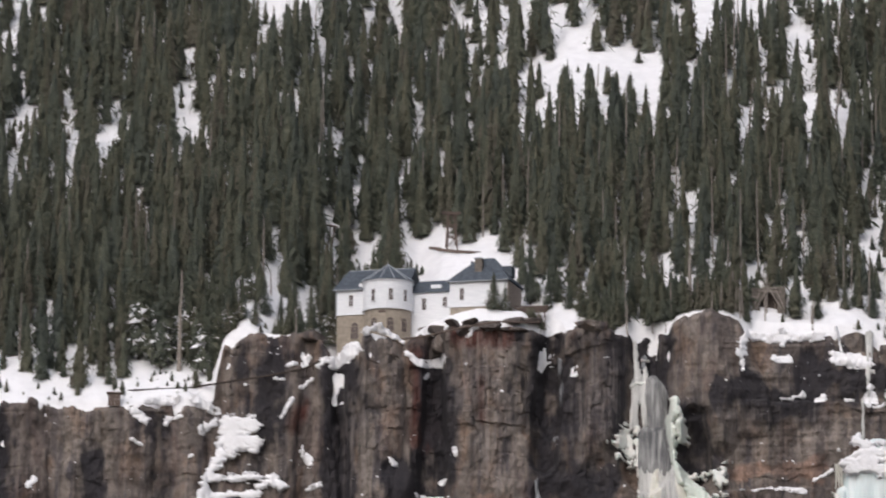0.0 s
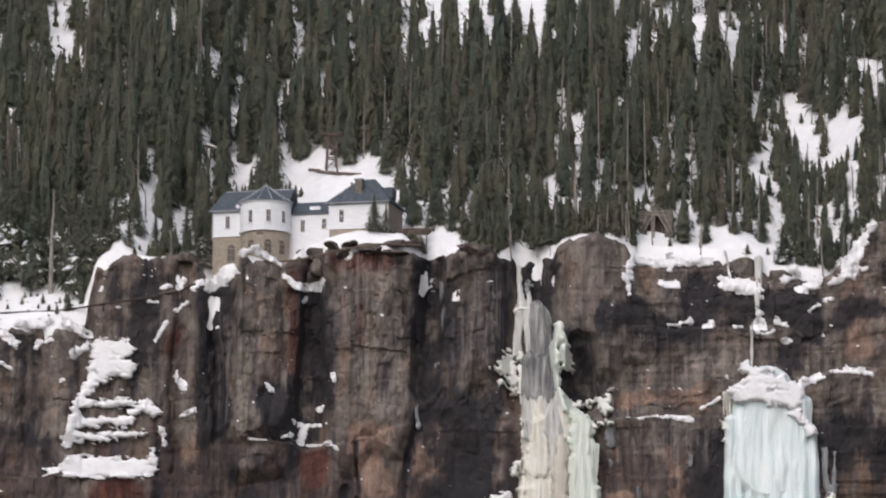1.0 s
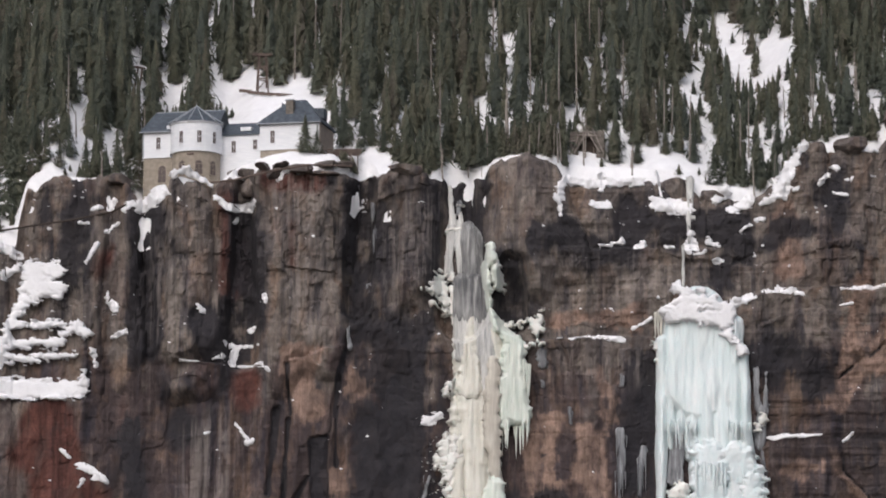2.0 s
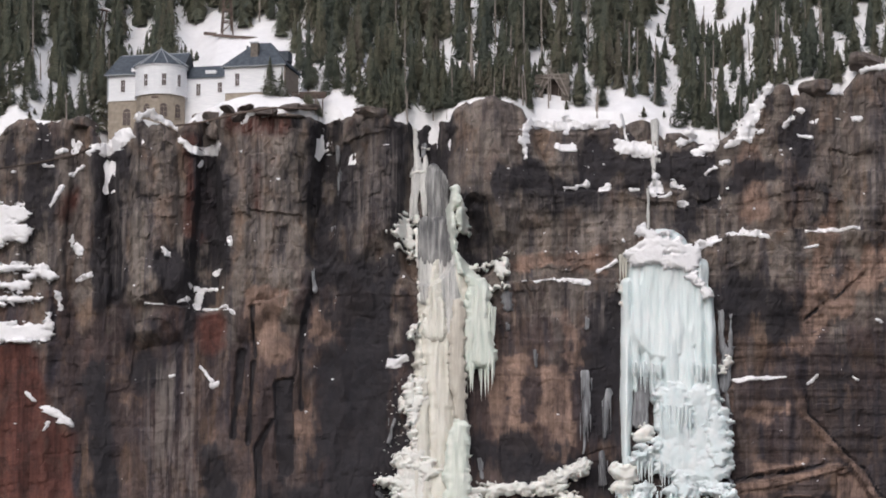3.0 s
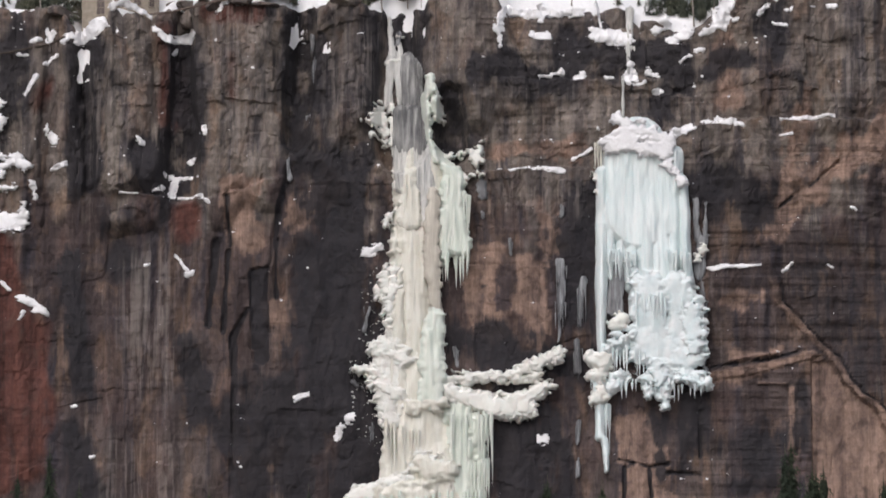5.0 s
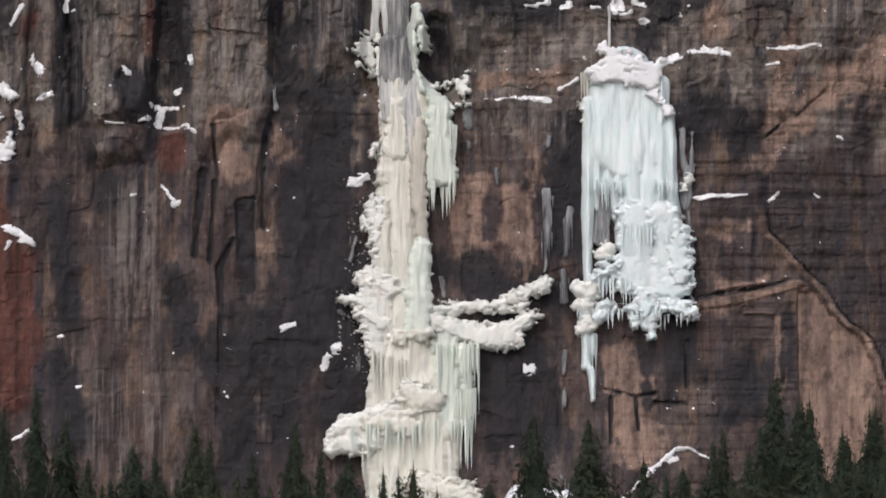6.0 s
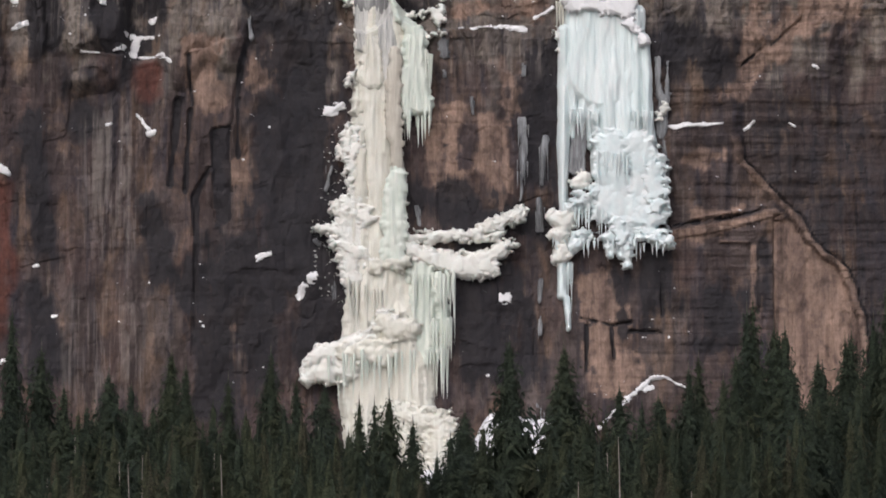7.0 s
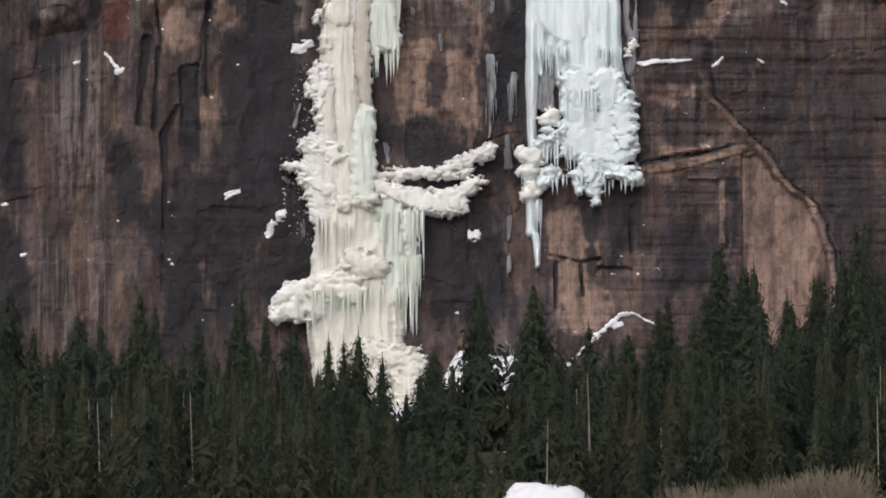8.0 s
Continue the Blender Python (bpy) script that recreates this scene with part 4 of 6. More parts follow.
crust("lower_lobe", [(43.2, 57.7, 43.6, 47.2, 3.67, 4.45), (48.7, 57.2, 49.7, 47.2, 3.41, 3.93), (52.2, 54.0, 52.2, 43.0, 1.89, 1.89), (41.0, 45.1, 49.9, 43.5, 2.62, 3.93), (38.4, 46.4, 35.3, 45.4, 1.89, 1.68), (50.4, 40.4, 54.0, 38.4, 2.41, 1.36), (45.4, 41.4, 45.9, 33.5, 2.72, 0.73), (42.8, 39.3, 42.8, 35.9, 1.89, 0.73), (37.6, 40.1, 35.7, 37.7, 1.68, 1.15)], 1.6, LOBE_ICE, blue_fall, fold=billow(0.7, 1.3, 410), rag=0.8, seed=63, lift=2.0, step=0.2)
crust("side_lobe", [(32.0, 43.0, 34.2, 42.7, 1.68, 2.41), (31.2, 40.1, 33.4, 40.1, 0.94, 1.78), (36.6, 50.1, 37.9, 51.4, 1.78, 1.47), (32.7, 35.4, 33.8, 36.2, 1.36, 1.78)], 1.6, SPRAY_ICE, blue_fall, fold=billow(0.6, 0.9, 409), rag=0.6, seed=62, lift=1.6, step=0.2)
crust("snow_crown", [(34.8, 85.9, 47.4, 86.0, 1.15, 1.57), (36.1, 84.5, 46.6, 84.2, 1.57, 1.89), (37.6, 89.5, 38.5, 89.0, 1.36, 1.47), (42.0, 88.2, 42.0, 89.0, 1.26, 0.73), (38.2, 87.5, 44.0, 87.2, 1.57, 1.36), (33.5, 88.3, 34.0, 88.0, 0.42, 0.52), (45.5, 83.2, 49.4, 77.6, 1.26, 0.84)], 0.9, SNOW, blue_fall, fold=billow(0.3, 0.9, 411), seed=19, lift=3.4, rag=0.7, step=0.2)
crust("snow_bulge", [(50.5, 51.9, 52.0, 45.6, 2.10, 1.89), (48.8, 39.3, 54.0, 38.5, 1.15, 1.05), (40.5, 48.2, 36.3, 46.7, 0.73, 1.05), (43.6, 43.0, 45.1, 39.3, 1.05, 1.36)], 0.8, LOBE_ICE, blue_fall, fold=billow(0.5, 1.2, 413), seed=18, lift=3.6, rag=1.0, step=0.2)
icicles(35.1, 63.3, 40.6, 63.0, 34, 2, 5.5, 0.4, BLUE_ICE, blue_fall, 31, 3.4)
icicles(46.4, 63.3, 51.4, 62.5, 30, 2.5, 6, 0.4, BLUE_ICE, blue_fall, 41, 3.6)
icicles(40.3, 55.1, 50.0, 54.0, 26, 4, 9, 0.4, BLUE_ICE, blue_fall, 42, 3.8)
icicles(35.8, 44.6, 43.1, 44.0, 24, 2, 6, 0.36, BLUE_ICE, blue_fall, 43, 3.6)
icicles(35.8, 38.3, 54.0, 37.7, 30, 1.5, 4.5, 0.36, LOBE_ICE, blue_fall, 44, 3.6)
icicles(31.6, 39.3, 35.8, 38.8, 14, 3, 9, 0.34, BLUE_ICE, blue_fall, 65, 2.4)
icicles(32.8, 84.3, 35.5, 84.8, 10, 4, 9, 0.3, CREAM_ICE, blue_fall, 33, 1.5)
crust("hollow_film", [(36.9, 60.4, 36.6, 53.0, 1.78, 1.47)], 0.4, FILM_ICE, blue_fall, seed=39, lift=1.0, rag=0.4, tall=3.0, step=0.15)
crust("side_film", [(52.3, 74.1, 52.5, 66.7, 0.63, 0.73), (54.4, 73.6, 54.1, 66.7, 0.37, 0.42), (53.5, 66.2, 53.1, 59.3, 1.15, 0.94), (53.7, 58.2, 54.0, 40.4, 0.63, 0.52)], 0.4, FILM_ICE, blue_fall, seed=38, lift=0.5, rag=0.5, tall=3.0, step=0.15)
popcorn("spray_ice", [(53.5, 64.6, 52.7, 62.5, 0.94, 0.63), (33.1, 79.5, 33.6, 76.3, 0.52, 0.52)], 0.7, SPRAY_ICE, blue_fall, 35, 0.8, 0.73)
crust("upper_trickle", [(40.0, 112.4, 39.9, 106.4, 0.75, 0.7), (39.9, 106.4, 39.6, 100.0, 0.7, 0.5), (38.6, 99.0, 38.2, 89.9, 0.45, 0.35)], 0.25, WHITE_WATER, blue_fall, seed=12, lift=0.35, rag=0.4, tall=5.0, step=0.14, fold=flutes(0.3, 0.3, 12))


# ---- thin seeps of grey ice ----
def seep(many, seed):
    e = new("ice_seep")
    for lump in clusters([(a, b, c, d, 0.75 * w, 0.75 * v) for a, b, c, d, w, v in many], 0.0):
        crust("ice_film", lump, 0.2, FILM_ICE, e, step=0.14, rag=0.3, seed=seed, lift=0.35, tall=4.0, fold=flutes(0.2, 0.35, seed))
    for x0, z0, x1, z1, w0, w1 in many:
        w = max(w0, w1, 0.35)
        ln = abs(z1 - z0) + 0.8
        icicles((x0 + x1) / 2 - w, z0 - 0.3 * ln, (x0 + x1) / 2 + w, z0 - 0.3 * ln, int(3 + 3 * w), 0.3 * ln, 0.8 * ln, 0.2, FILM_ICE, e, seed, 0.5, 1.2)
    return tagged(e, "thin grey streaks of ice frozen to the rock", "ice", "ice seeps on the cliff")


for k, many in enumerate([
        [(-22.6, 108.1, -21.9, 103.4, 0.3, 0.5), (-21.9, 103.4, -21.9, 97.2, 0.5, 0.15)], [(-23.2, 91.6, -22.7, 87.7, 0.5, 0.2)], [(26.1, 62.1, 26.1, 55.5, 1.2, 1.2), (26.1, 55.5, 25.6, 46.7, 1.2, 0.5)], [(30.5, 58.8, 29.7, 50.0, 1.1, 0.7)],
        [(16.3, 66.8, 16.5, 63.7, 0.4, 0.15)], [(29.2, 46.6, 29.4, 41.0, 0.6, 0.9)], [(29.4, 31.1, 29.1, 26.7, 0.9, 0.6), (29.1, 23.4, 29.1, 20.7, 0.5, 0.6)], [(28.1, 6.4, 29.0, 2.6, 1.3, 0.6)], [(26.5, 72.7, 26.2, 71.0, 0.3, 0.3)],
        [(-5.4, 108.4, -5.4, 106.2, 0.4, 0.3)], [(-26.9, 82.1, -26.5, 78.8, 0.5, 0.7)], [(-11.1, 53.3, -12.2, 48.9, 0.4, 0.5), (-14.4, 38.9, -12.3, 37.8, 0.5, 0.4)], [(-10.6, 30.1, -10.6, 27.9, 0.4, 0.3)], [(5.3, 45.5, 5.8, 42.2, 0.8, 0.4)]]):
    seep(many, k + 40)


# ---- snow on the ledges ----
def snow_patch(many, thick=0.2, rag=0.42, seed=1):
    broad = rag > 0.6
    if not broad:
        rag = min(rag, 0.03 + 0.5 * sum(q[4] + q[5] for q in many) / (2 * len(many)))
    lumps = clusters(many, 0.0)
    if len(lumps) > 1:
        for k, lump in enumerate(lumps):
            snow_patch(lump, thick, rag, seed + 100 * k)
        return
    ob = crust("snow_patch", many, 0.6 if broad else thick, SNOW, seed=seed, rag=rag, step=0.18, detail=0.0 if broad else 1.0, lift=0.5 if broad else 0.1, grit=1.5, swell=0.06, tall=0.4)
    return tagged(ob, "white snow lying on a rock ledge of the cliff", "snow", "snow patches on the cliff")


# ledge by ledge
snow_patch([(-67.9, 106.5, -64.1, 108.7, 1.2, 1.9)], seed=1)
snow_patch([(-61.1, 112.6, -58.6, 113.5, 0.7, 0.8), (-58.6, 113.3, -53.8, 110.9, 0.9, 0.35)], seed=2)
snow_patch([(-53.5, 108.7, -50.2, 106.2, 0.5, 0.7), (-49.7, 106.5, -46.7, 107.6, 0.7, 1.4), (-48.9, 104.5, -49.5, 103.4, 0.3, 0.2)], seed=3)
snow_patch([(-72.3, 103.6, -74.3, 101.8, 0.5, 0.5)], seed=4)
snow_patch([(-76.0, 99.1, -78.4, 95.6, 0.5, 0.35)], seed=5)
snow_patch([(-74.1, 89.9, -74.5, 88.8, 0.35, 0.3)], seed=6)
snow_patch([(-73.4, 87.9, -72.7, 86.4, 0.7, 0.8)], seed=7)
snow_patch([(-73.2, 108.4, -73.9, 106.5, 0.7, 0.6), (-77.3, 106.1, -75.6, 106.5, 0.5, 0.4)], seed=8)
snow_patch([(-80.0, 103.6, -78.0, 103.5, 0.25, 0.25)], seed=9)
snow_patch([(-67.3, 103.9, -67.6, 102.7, 0.4, 0.3)], seed=10)
snow_patch([(-56.0, 86.4, -55.1, 85.3, 0.45, 0.5)], seed=11)
snow_patch([(-43.2, 89.0, -43.0, 87.5, 0.4, 0.4)], seed=12)
snow_patch([(-46.0, 82.8, -45.2, 83.2, 0.6, 0.4)], seed=13)
snow_patch([(-50.8, 79.7, -45.6, 79.2, 0.5, 0.25), (-49.1, 79.0, -49.7, 75.8, 0.7, 0.8), (-48.3, 75.1, -43.9, 75.4, 0.4, 0.4), (-43.9, 75.4, -42.2, 73.8, 0.3, 0.15)], seed=14)
snow_patch([(-53.2, 76.2, -51.3, 76.8, 0.3, 0.45)], seed=15)
snow_patch([(-59.5, 75.8, -56.2, 75.8, 0.2, 0.2)], seed=16)
snow_patch([(-73.1, 81.0, -70.3, 82.3, 0.25, 0.3)], seed=17)
snow_patch([(-48.7, 63.7, -46.5, 60.8, 0.2, 0.35), (-46.5, 59.9, -45.4, 60.3, 0.5, 0.6)], seed=18)
snow_patch([(-79.3, 55.7, -76.6, 54.4, 0.6, 0.8), (-76.0, 53.3, -73.6, 52.4, 0.6, 0.4)], seed=19)
snow_patch([(-82.5, 58.6, -80.9, 57.1, 0.35, 0.3)], seed=20)
snow_patch([(-78.2, 52.8, -79.0, 51.3, 0.45, 0.25)], seed=21)
snow_patch([(-54.6, 61.8, -53.8, 62.0, 0.25, 0.25)], seed=22)
snow_patch([(-40.8, 111.2, -40.0, 112.3, 0.45, 0.4)], seed=23)
snow_patch([(15.6, 112.9, 14.4, 110.6, 0.5, 0.5), (17.0, 111.9, 17.9, 112.4, 0.4, 0.4)], seed=24)
snow_patch([(13.5, 108.3, 15.0, 108.3, 0.6, 0.6), (14.4, 106.5, 14.5, 104.9, 0.5, 0.3)], seed=25)
snow_patch([(21.1, 107.4, 23.9, 107.6, 0.6, 0.8)], seed=26)
snow_patch([(22.2, 99.2, 24.5, 99.4, 0.4, 0.5), (24.5, 99.6, 26.5, 100.1, 0.5, 0.7)], seed=27)
snow_patch([(29.2, 98.8, 30.7, 99.4, 0.4, 0.75)], seed=28)
snow_patch([(34.9, 98.9, 36.7, 98.9, 0.3, 0.3)], seed=29)
snow_patch([(39.9, 101.4, 39.9, 99.1, 0.6, 1.7), (43.2, 99.8, 45.5, 98.9, 0.8, 0.4)], seed=30)
snow_patch([(40.4, 97.1, 42.8, 97.7, 0.3, 0.4)], seed=31)
snow_patch([(44.6, 96.0, 45.7, 96.1, 0.5, 0.5)], seed=32)
snow_patch([(32.5, 108.5, 33.4, 107.6, 0.6, 1.2), (33.4, 107.4, 39.1, 106.7, 1.4, 1.6)], seed=33)
snow_patch([(33.3, 114.4, 34.3, 109.2, 0.25, 0.2)], seed=34)
snow_patch([(44.9, 108.3, 46.7, 109.9, 0.8, 1.3)], seed=35)
snow_patch([(47.8, 106.1, 51.1, 107.8, 0.8, 1.2)], seed=36)
snow_patch([(62.3, 118.9, 59.6, 114.6, 0.7, 0.9), (59.4, 114.4, 57.6, 109.9, 1.1, 1.7), (56.0, 108.4, 53.5, 107.5, 0.8, 0.35)], seed=37)
snow_patch([(49.7, 102.0, 51.7, 103.3, 0.35, 0.3)], seed=38)
snow_patch([(52.8, 104.4, 54.4, 104.5, 0.35, 0.35)], seed=39)
snow_patch([(68.4, 114.4, 67.3, 114.6, 0.7, 0.4), (66.6, 113.0, 65.3, 111.5, 0.5, 0.6)], seed=40)
snow_patch([(60.2, 109.9, 60.9, 110.3, 0.3, 0.35)], seed=41)
snow_patch([(67.9, 109.2, 70.4, 108.7, 0.3, 0.35)], seed=42)
snow_patch([(70.4, 111.9, 71.5, 112.1, 0.3, 0.4)], seed=43)
snow_patch([(75.5, 112.8, 76.2, 112.8, 0.3, 0.3)], seed=44)
snow_patch([(78.6, 112.7, 80.2, 112.9, 0.4, 0.4)], seed=45)
snow_patch([(80.5, 122.2, 86.7, 122.8, 0.55, 0.5)], seed=46)
snow_patch([(75.1, 117.8, 76.7, 117.9, 0.3, 0.3)], seed=47)
snow_patch([(16.3, 80.3, 22.1, 81.0, 0.3, 0.4), (22.1, 81.0, 26.2, 80.2, 0.5, 0.7)], seed=48)
snow_patch([(13.9, 80.3, 14.5, 80.4, 0.22, 0.22)], seed=49)
snow_patch([(28.7, 82.7, 32.2, 84.5, 0.3, 0.5)], seed=50)
snow_patch([(48.6, 87.5, 52.0, 88.9, 1.0, 0.7)], seed=51)
snow_patch([(53.8, 89.6, 56.9, 89.9, 0.35, 0.6), (56.9, 90.0, 59.7, 89.9, 1.0, 0.7), (59.6, 89.7, 61.6, 88.6, 0.5, 0.15)], seed=52)
snow_patch([(69.2, 90.1, 74.5, 90.6, 0.4, 0.55), (74.5, 90.6, 79.4, 90.9, 0.5, 0.2)], seed=53)
snow_patch([(68.8, 86.9, 71.2, 87.2, 0.22, 0.25)], seed=54)
snow_patch([(54.8, 61.1, 61.0, 61.5, 0.45, 0.5), (61.0, 61.5, 64.9, 61.6, 0.45, 0.12)], seed=55)
snow_patch([(69.7, 60.7, 71.0, 61.9, 0.25, 0.2)], seed=56)
snow_patch([(77.9, 61.7, 79.0, 61.1, 0.25, 0.25)], seed=57)
snow_patch([(82.6, 73.0, 83.6, 72.4, 0.3, 0.3)], seed=58)
snow_patch([(-11.9, 64.1, -9.2, 65.2, 0.8, 0.9)], seed=59)
snow_patch([(-25.3, 36.0, -23.2, 36.4, 0.4, 0.4)], seed=60)
snow_patch([(-17.3, 28.1, -16.4, 30.3, 0.6, 0.7), (-15.3, 31.4, -14.4, 31.7, 0.7, 0.8)], seed=61)
snow_patch([(21.9, 27.6, 23.0, 27.8, 0.8, 0.9)], seed=62)
snow_patch([(-25.2, 35.3, -22.8, 36.5, 0.35, 0.3)], seed=63)
snow_patch([(-68.7, 34.3, -67.9, 34.5, 0.3, 0.25)], seed=64)
snow_patch([(-77.2, 55.1, -73.9, 52.7, 0.7, 0.5)], seed=65)
snow_patch([(69.1, 60.1, 70.9, 62.0, 0.25, 0.2)], seed=66)
snow_patch([(-67.7, 11.8, -66.6, 12.0, 0.35, 0.35)], seed=67)
snow_patch([(-77.3, 14.2, -73.4, 16.4, 0.25, 0.35)], seed=68)
snow_patch([(-65.0, 24.5, -64.3, 24.7, 0.3, 0.3)], seed=69)
snow_patch([(39.9, 2.0, 45.4, 7.5, 0.25, 0.4), (45.4, 7.5, 50.4, 11.8, 0.45, 0.45), (50.4, 11.8, 52.9, 12.4, 0.45, 0.3), (49.3, 9.6, 50.7, 10.2, 0.6, 0.6)], seed=70)
snow_patch([(52.9, 12.4, 57.5, 10.1, 0.2, 0.15)], seed=71)
snow_patch([(-89.0, 94.4, -84.4, 94.1, 2.05, 2.17), (-89.3, 91.0, -84.0, 90.4, 2.17, 1.80), (-88.6, 92.8, -88.6, 90.4, 2.41, 2.41), (-90.4, 88.5, -93.3, 83.0, 1.32, 0.84), (-93.3, 83.0, -95.2, 75.3, 0.96, 0.72), (-91.8, 83.6, -83.0, 83.6, 0.84, 0.72), (-92.5, 79.6, -82.9, 80.2, 1.20, 0.96), (-79.9, 82.7, -78.0, 81.2, 1.56, 0.96), (-82.9, 81.2, -79.9, 83.0, 0.72, 0.96), (-94.4, 76.7, -88.3, 76.5, 0.84, 0.96)], seed=72, rag=0.65)
snow_patch([(-87.7, 77.2, -80.4, 77.4, 0.72, 0.60)], seed=92, rag=0.65)
snow_patch([(-76.8, 78.1, -76.1, 75.3, 0.60, 0.48)], seed=73)
snow_patch([(-99.0, 69.5, -94.2, 70.4, 0.48, 1.80), (-94.2, 70.4, -85.1, 70.4, 2.17, 2.17), (-85.1, 70.6, -79.0, 70.5, 2.05, 1.56), (-79.0, 70.8, -78.2, 74.4, 0.84, 0.48)], seed=74, rag=0.65)
snow_patch([(16.3, 112.5, 22.3, 112.2, 0.7, 1.0), (22.6, 113.1, 22.7, 110.3, 1.0, 0.2), (22.9, 112.2, 30.6, 112.2, 0.9, 0.6)], seed=75)
snow_patch([(14.9, 111.4, 14.0, 107.5, 0.6, 0.6), (14.0, 107.5, 14.4, 105.2, 0.5, 0.2)], seed=76)
snow_patch([(20.7, 107.8, 23.4, 107.5, 0.4, 0.9)], seed=77)
snow_patch([(-102.0, 94.5, -101.3, 95.6, 0.5, 0.6), (-101.8, 95.7, -98.9, 95.9, 0.6, 0.5)], seed=78)
snow_patch([(-108.2, 96.8, -106.0, 95.0, 0.9, 0.9)], seed=79)
snow_patch([(-94.4, 93.4, -92.4, 94.6, 1.0, 0.8), (-92.0, 95.7, -91.1, 95.7, 0.6, 0.4)], seed=80)
snow_patch([(-96.3, 99.7, -91.8, 97.3, 0.9, 0.9)], seed=81)
snow_patch([(-105.4, 99.0, -99.9, 99.7, 0.8, 0.8)], seed=82)
snow_patch([(-96.9, 87.5, -96.3, 88.0, 0.35, 0.3)], seed=83)
snow_patch([(-72.4, 80.9, -70.5, 81.7, 0.3, 0.35)], seed=84)
snow_patch([(-73.9, 88.8, -74.4, 87.9, 0.4, 0.3)], seed=85)
snow_patch([(-69.5, 107.2, -71.2, 106.1, 0.8, 0.7)], seed=86)
snow_patch([(-107.4, 90.3, -106.5, 90.0, 0.3, 0.3)], seed=87)
snow_patch([(-127.9, 82.7, -129.1, 81.5, 0.7, 0.6)], seed=88)
snow_patch([(-137.2, 90.7, -136.6, 90.5, 0.4, 0.4)], seed=89)
snow_patch([(-108.2, 90.9, -107.4, 90.2, 0.4, 0.4)], seed=90)
snow_patch([(-73.5, 87.3, -72.6, 86.6, 0.6, 0.5)], seed=91)


# crumbs of snow caught on small ledges
def snow_flecks(count, seed):
    r = np.random.RandomState(seed)
    x, z = r.uniform(-138, 100, count * 14), r.uniform(8, 122, count * 14)
    shelf = face(x, z + 0.35) - face(x, z - 0.35)
    ok = np.where((z < rim(x) - 1) & (shelf > 0.12) & (fractal(x / 9, z / 7, 281, 2) > -0.25 + 0.5 * (z < 60)))[0][:count]
    x, z = x[ok], z[ok]
    y = face(x, z)
    a = np.arange(8) * np.pi / 4
    vs, fs = [], []
    for i in range(len(x)):
        w = 0.1 + 0.42 * r.uniform() ** 3
        ring = np.stack([w * np.cos(a) * r.uniform(0.6, 1.4, 8), 0 * a, w * r.uniform(0.25, 0.7) * np.sin(a) * r.uniform(0.6, 1.4, 8)], 1)
        vs.append(np.vstack([ring + [x[i], y[i] + 0.06, z[i]], [[x[i], y[i] - 0.16, z[i]]]]))
        k = np.arange(8)
        fs.append(np.stack([9 * i + k, 9 * i + (k + 1) % 8, np.full(8, 9 * i + 8)], 1))
    tagged(mesh_object("snow_flecks", np.vstack(vs), np.vstack(fs), SNOW), "crumbs of white snow on small ledges of the cliff", "snow", kind="stuff")


snow_flecks(380, 5)


# ---- the power house on the brink ----
def gable_roof(x0, x1, y0, y1, z, rise, over=0.6, hip0=0.0, hip1=0.0, thick=0.25):
    bm = bmesh.new()
    x0, x1, y0, y1 = x0 - over, x1 + over, y0 - over, y1 + over
    ym = (y0 + y1) / 2
    for dz in (0, thick):
        for v in ((x0, y0, z), (x1, y0, z), (x1, y1, z), (x0, y1, z), (x0 + hip0, ym, z + rise), (x1 - hip1, ym, z + rise)):
            bm.verts.new((v[0], v[1], v[2] + dz))
    v = list(bm.verts)
    for o, flip in ((0, True), (6, False)):
        for f in ((0, 1, 5, 4), (2, 3, 4, 5), (3, 0, 4), (1, 2, 5)):
            bm.faces.new([v[o + k] for k in (f[::-1] if flip else f)])
    for a, b in ((0, 1), (1, 2), (2, 3), (3, 0)):
        bm.faces.new([v[a], v[b], v[b + 6], v[a + 6]])
    return bm


def gable_wall(x, ya, yb, z0, z1, rise, thick=0.3):
    bm = bmesh.new()
    pts = [(ya, z0), (yb, z0), (yb, z1), ((ya + yb) / 2, z1 + rise), (ya, z1)]
    a = [bm.verts.new((x - thick, p[0], p[1])) for p in pts]
    b = [bm.verts.new((x, p[0], p[1])) for p in pts]
    bm.faces.new(a[::-1]), bm.faces.new(b)
    for k in range(5):
        bm.faces.new([a[k], a[(k + 1) % 5], b[(k + 1) % 5], b[k]])
    return bm


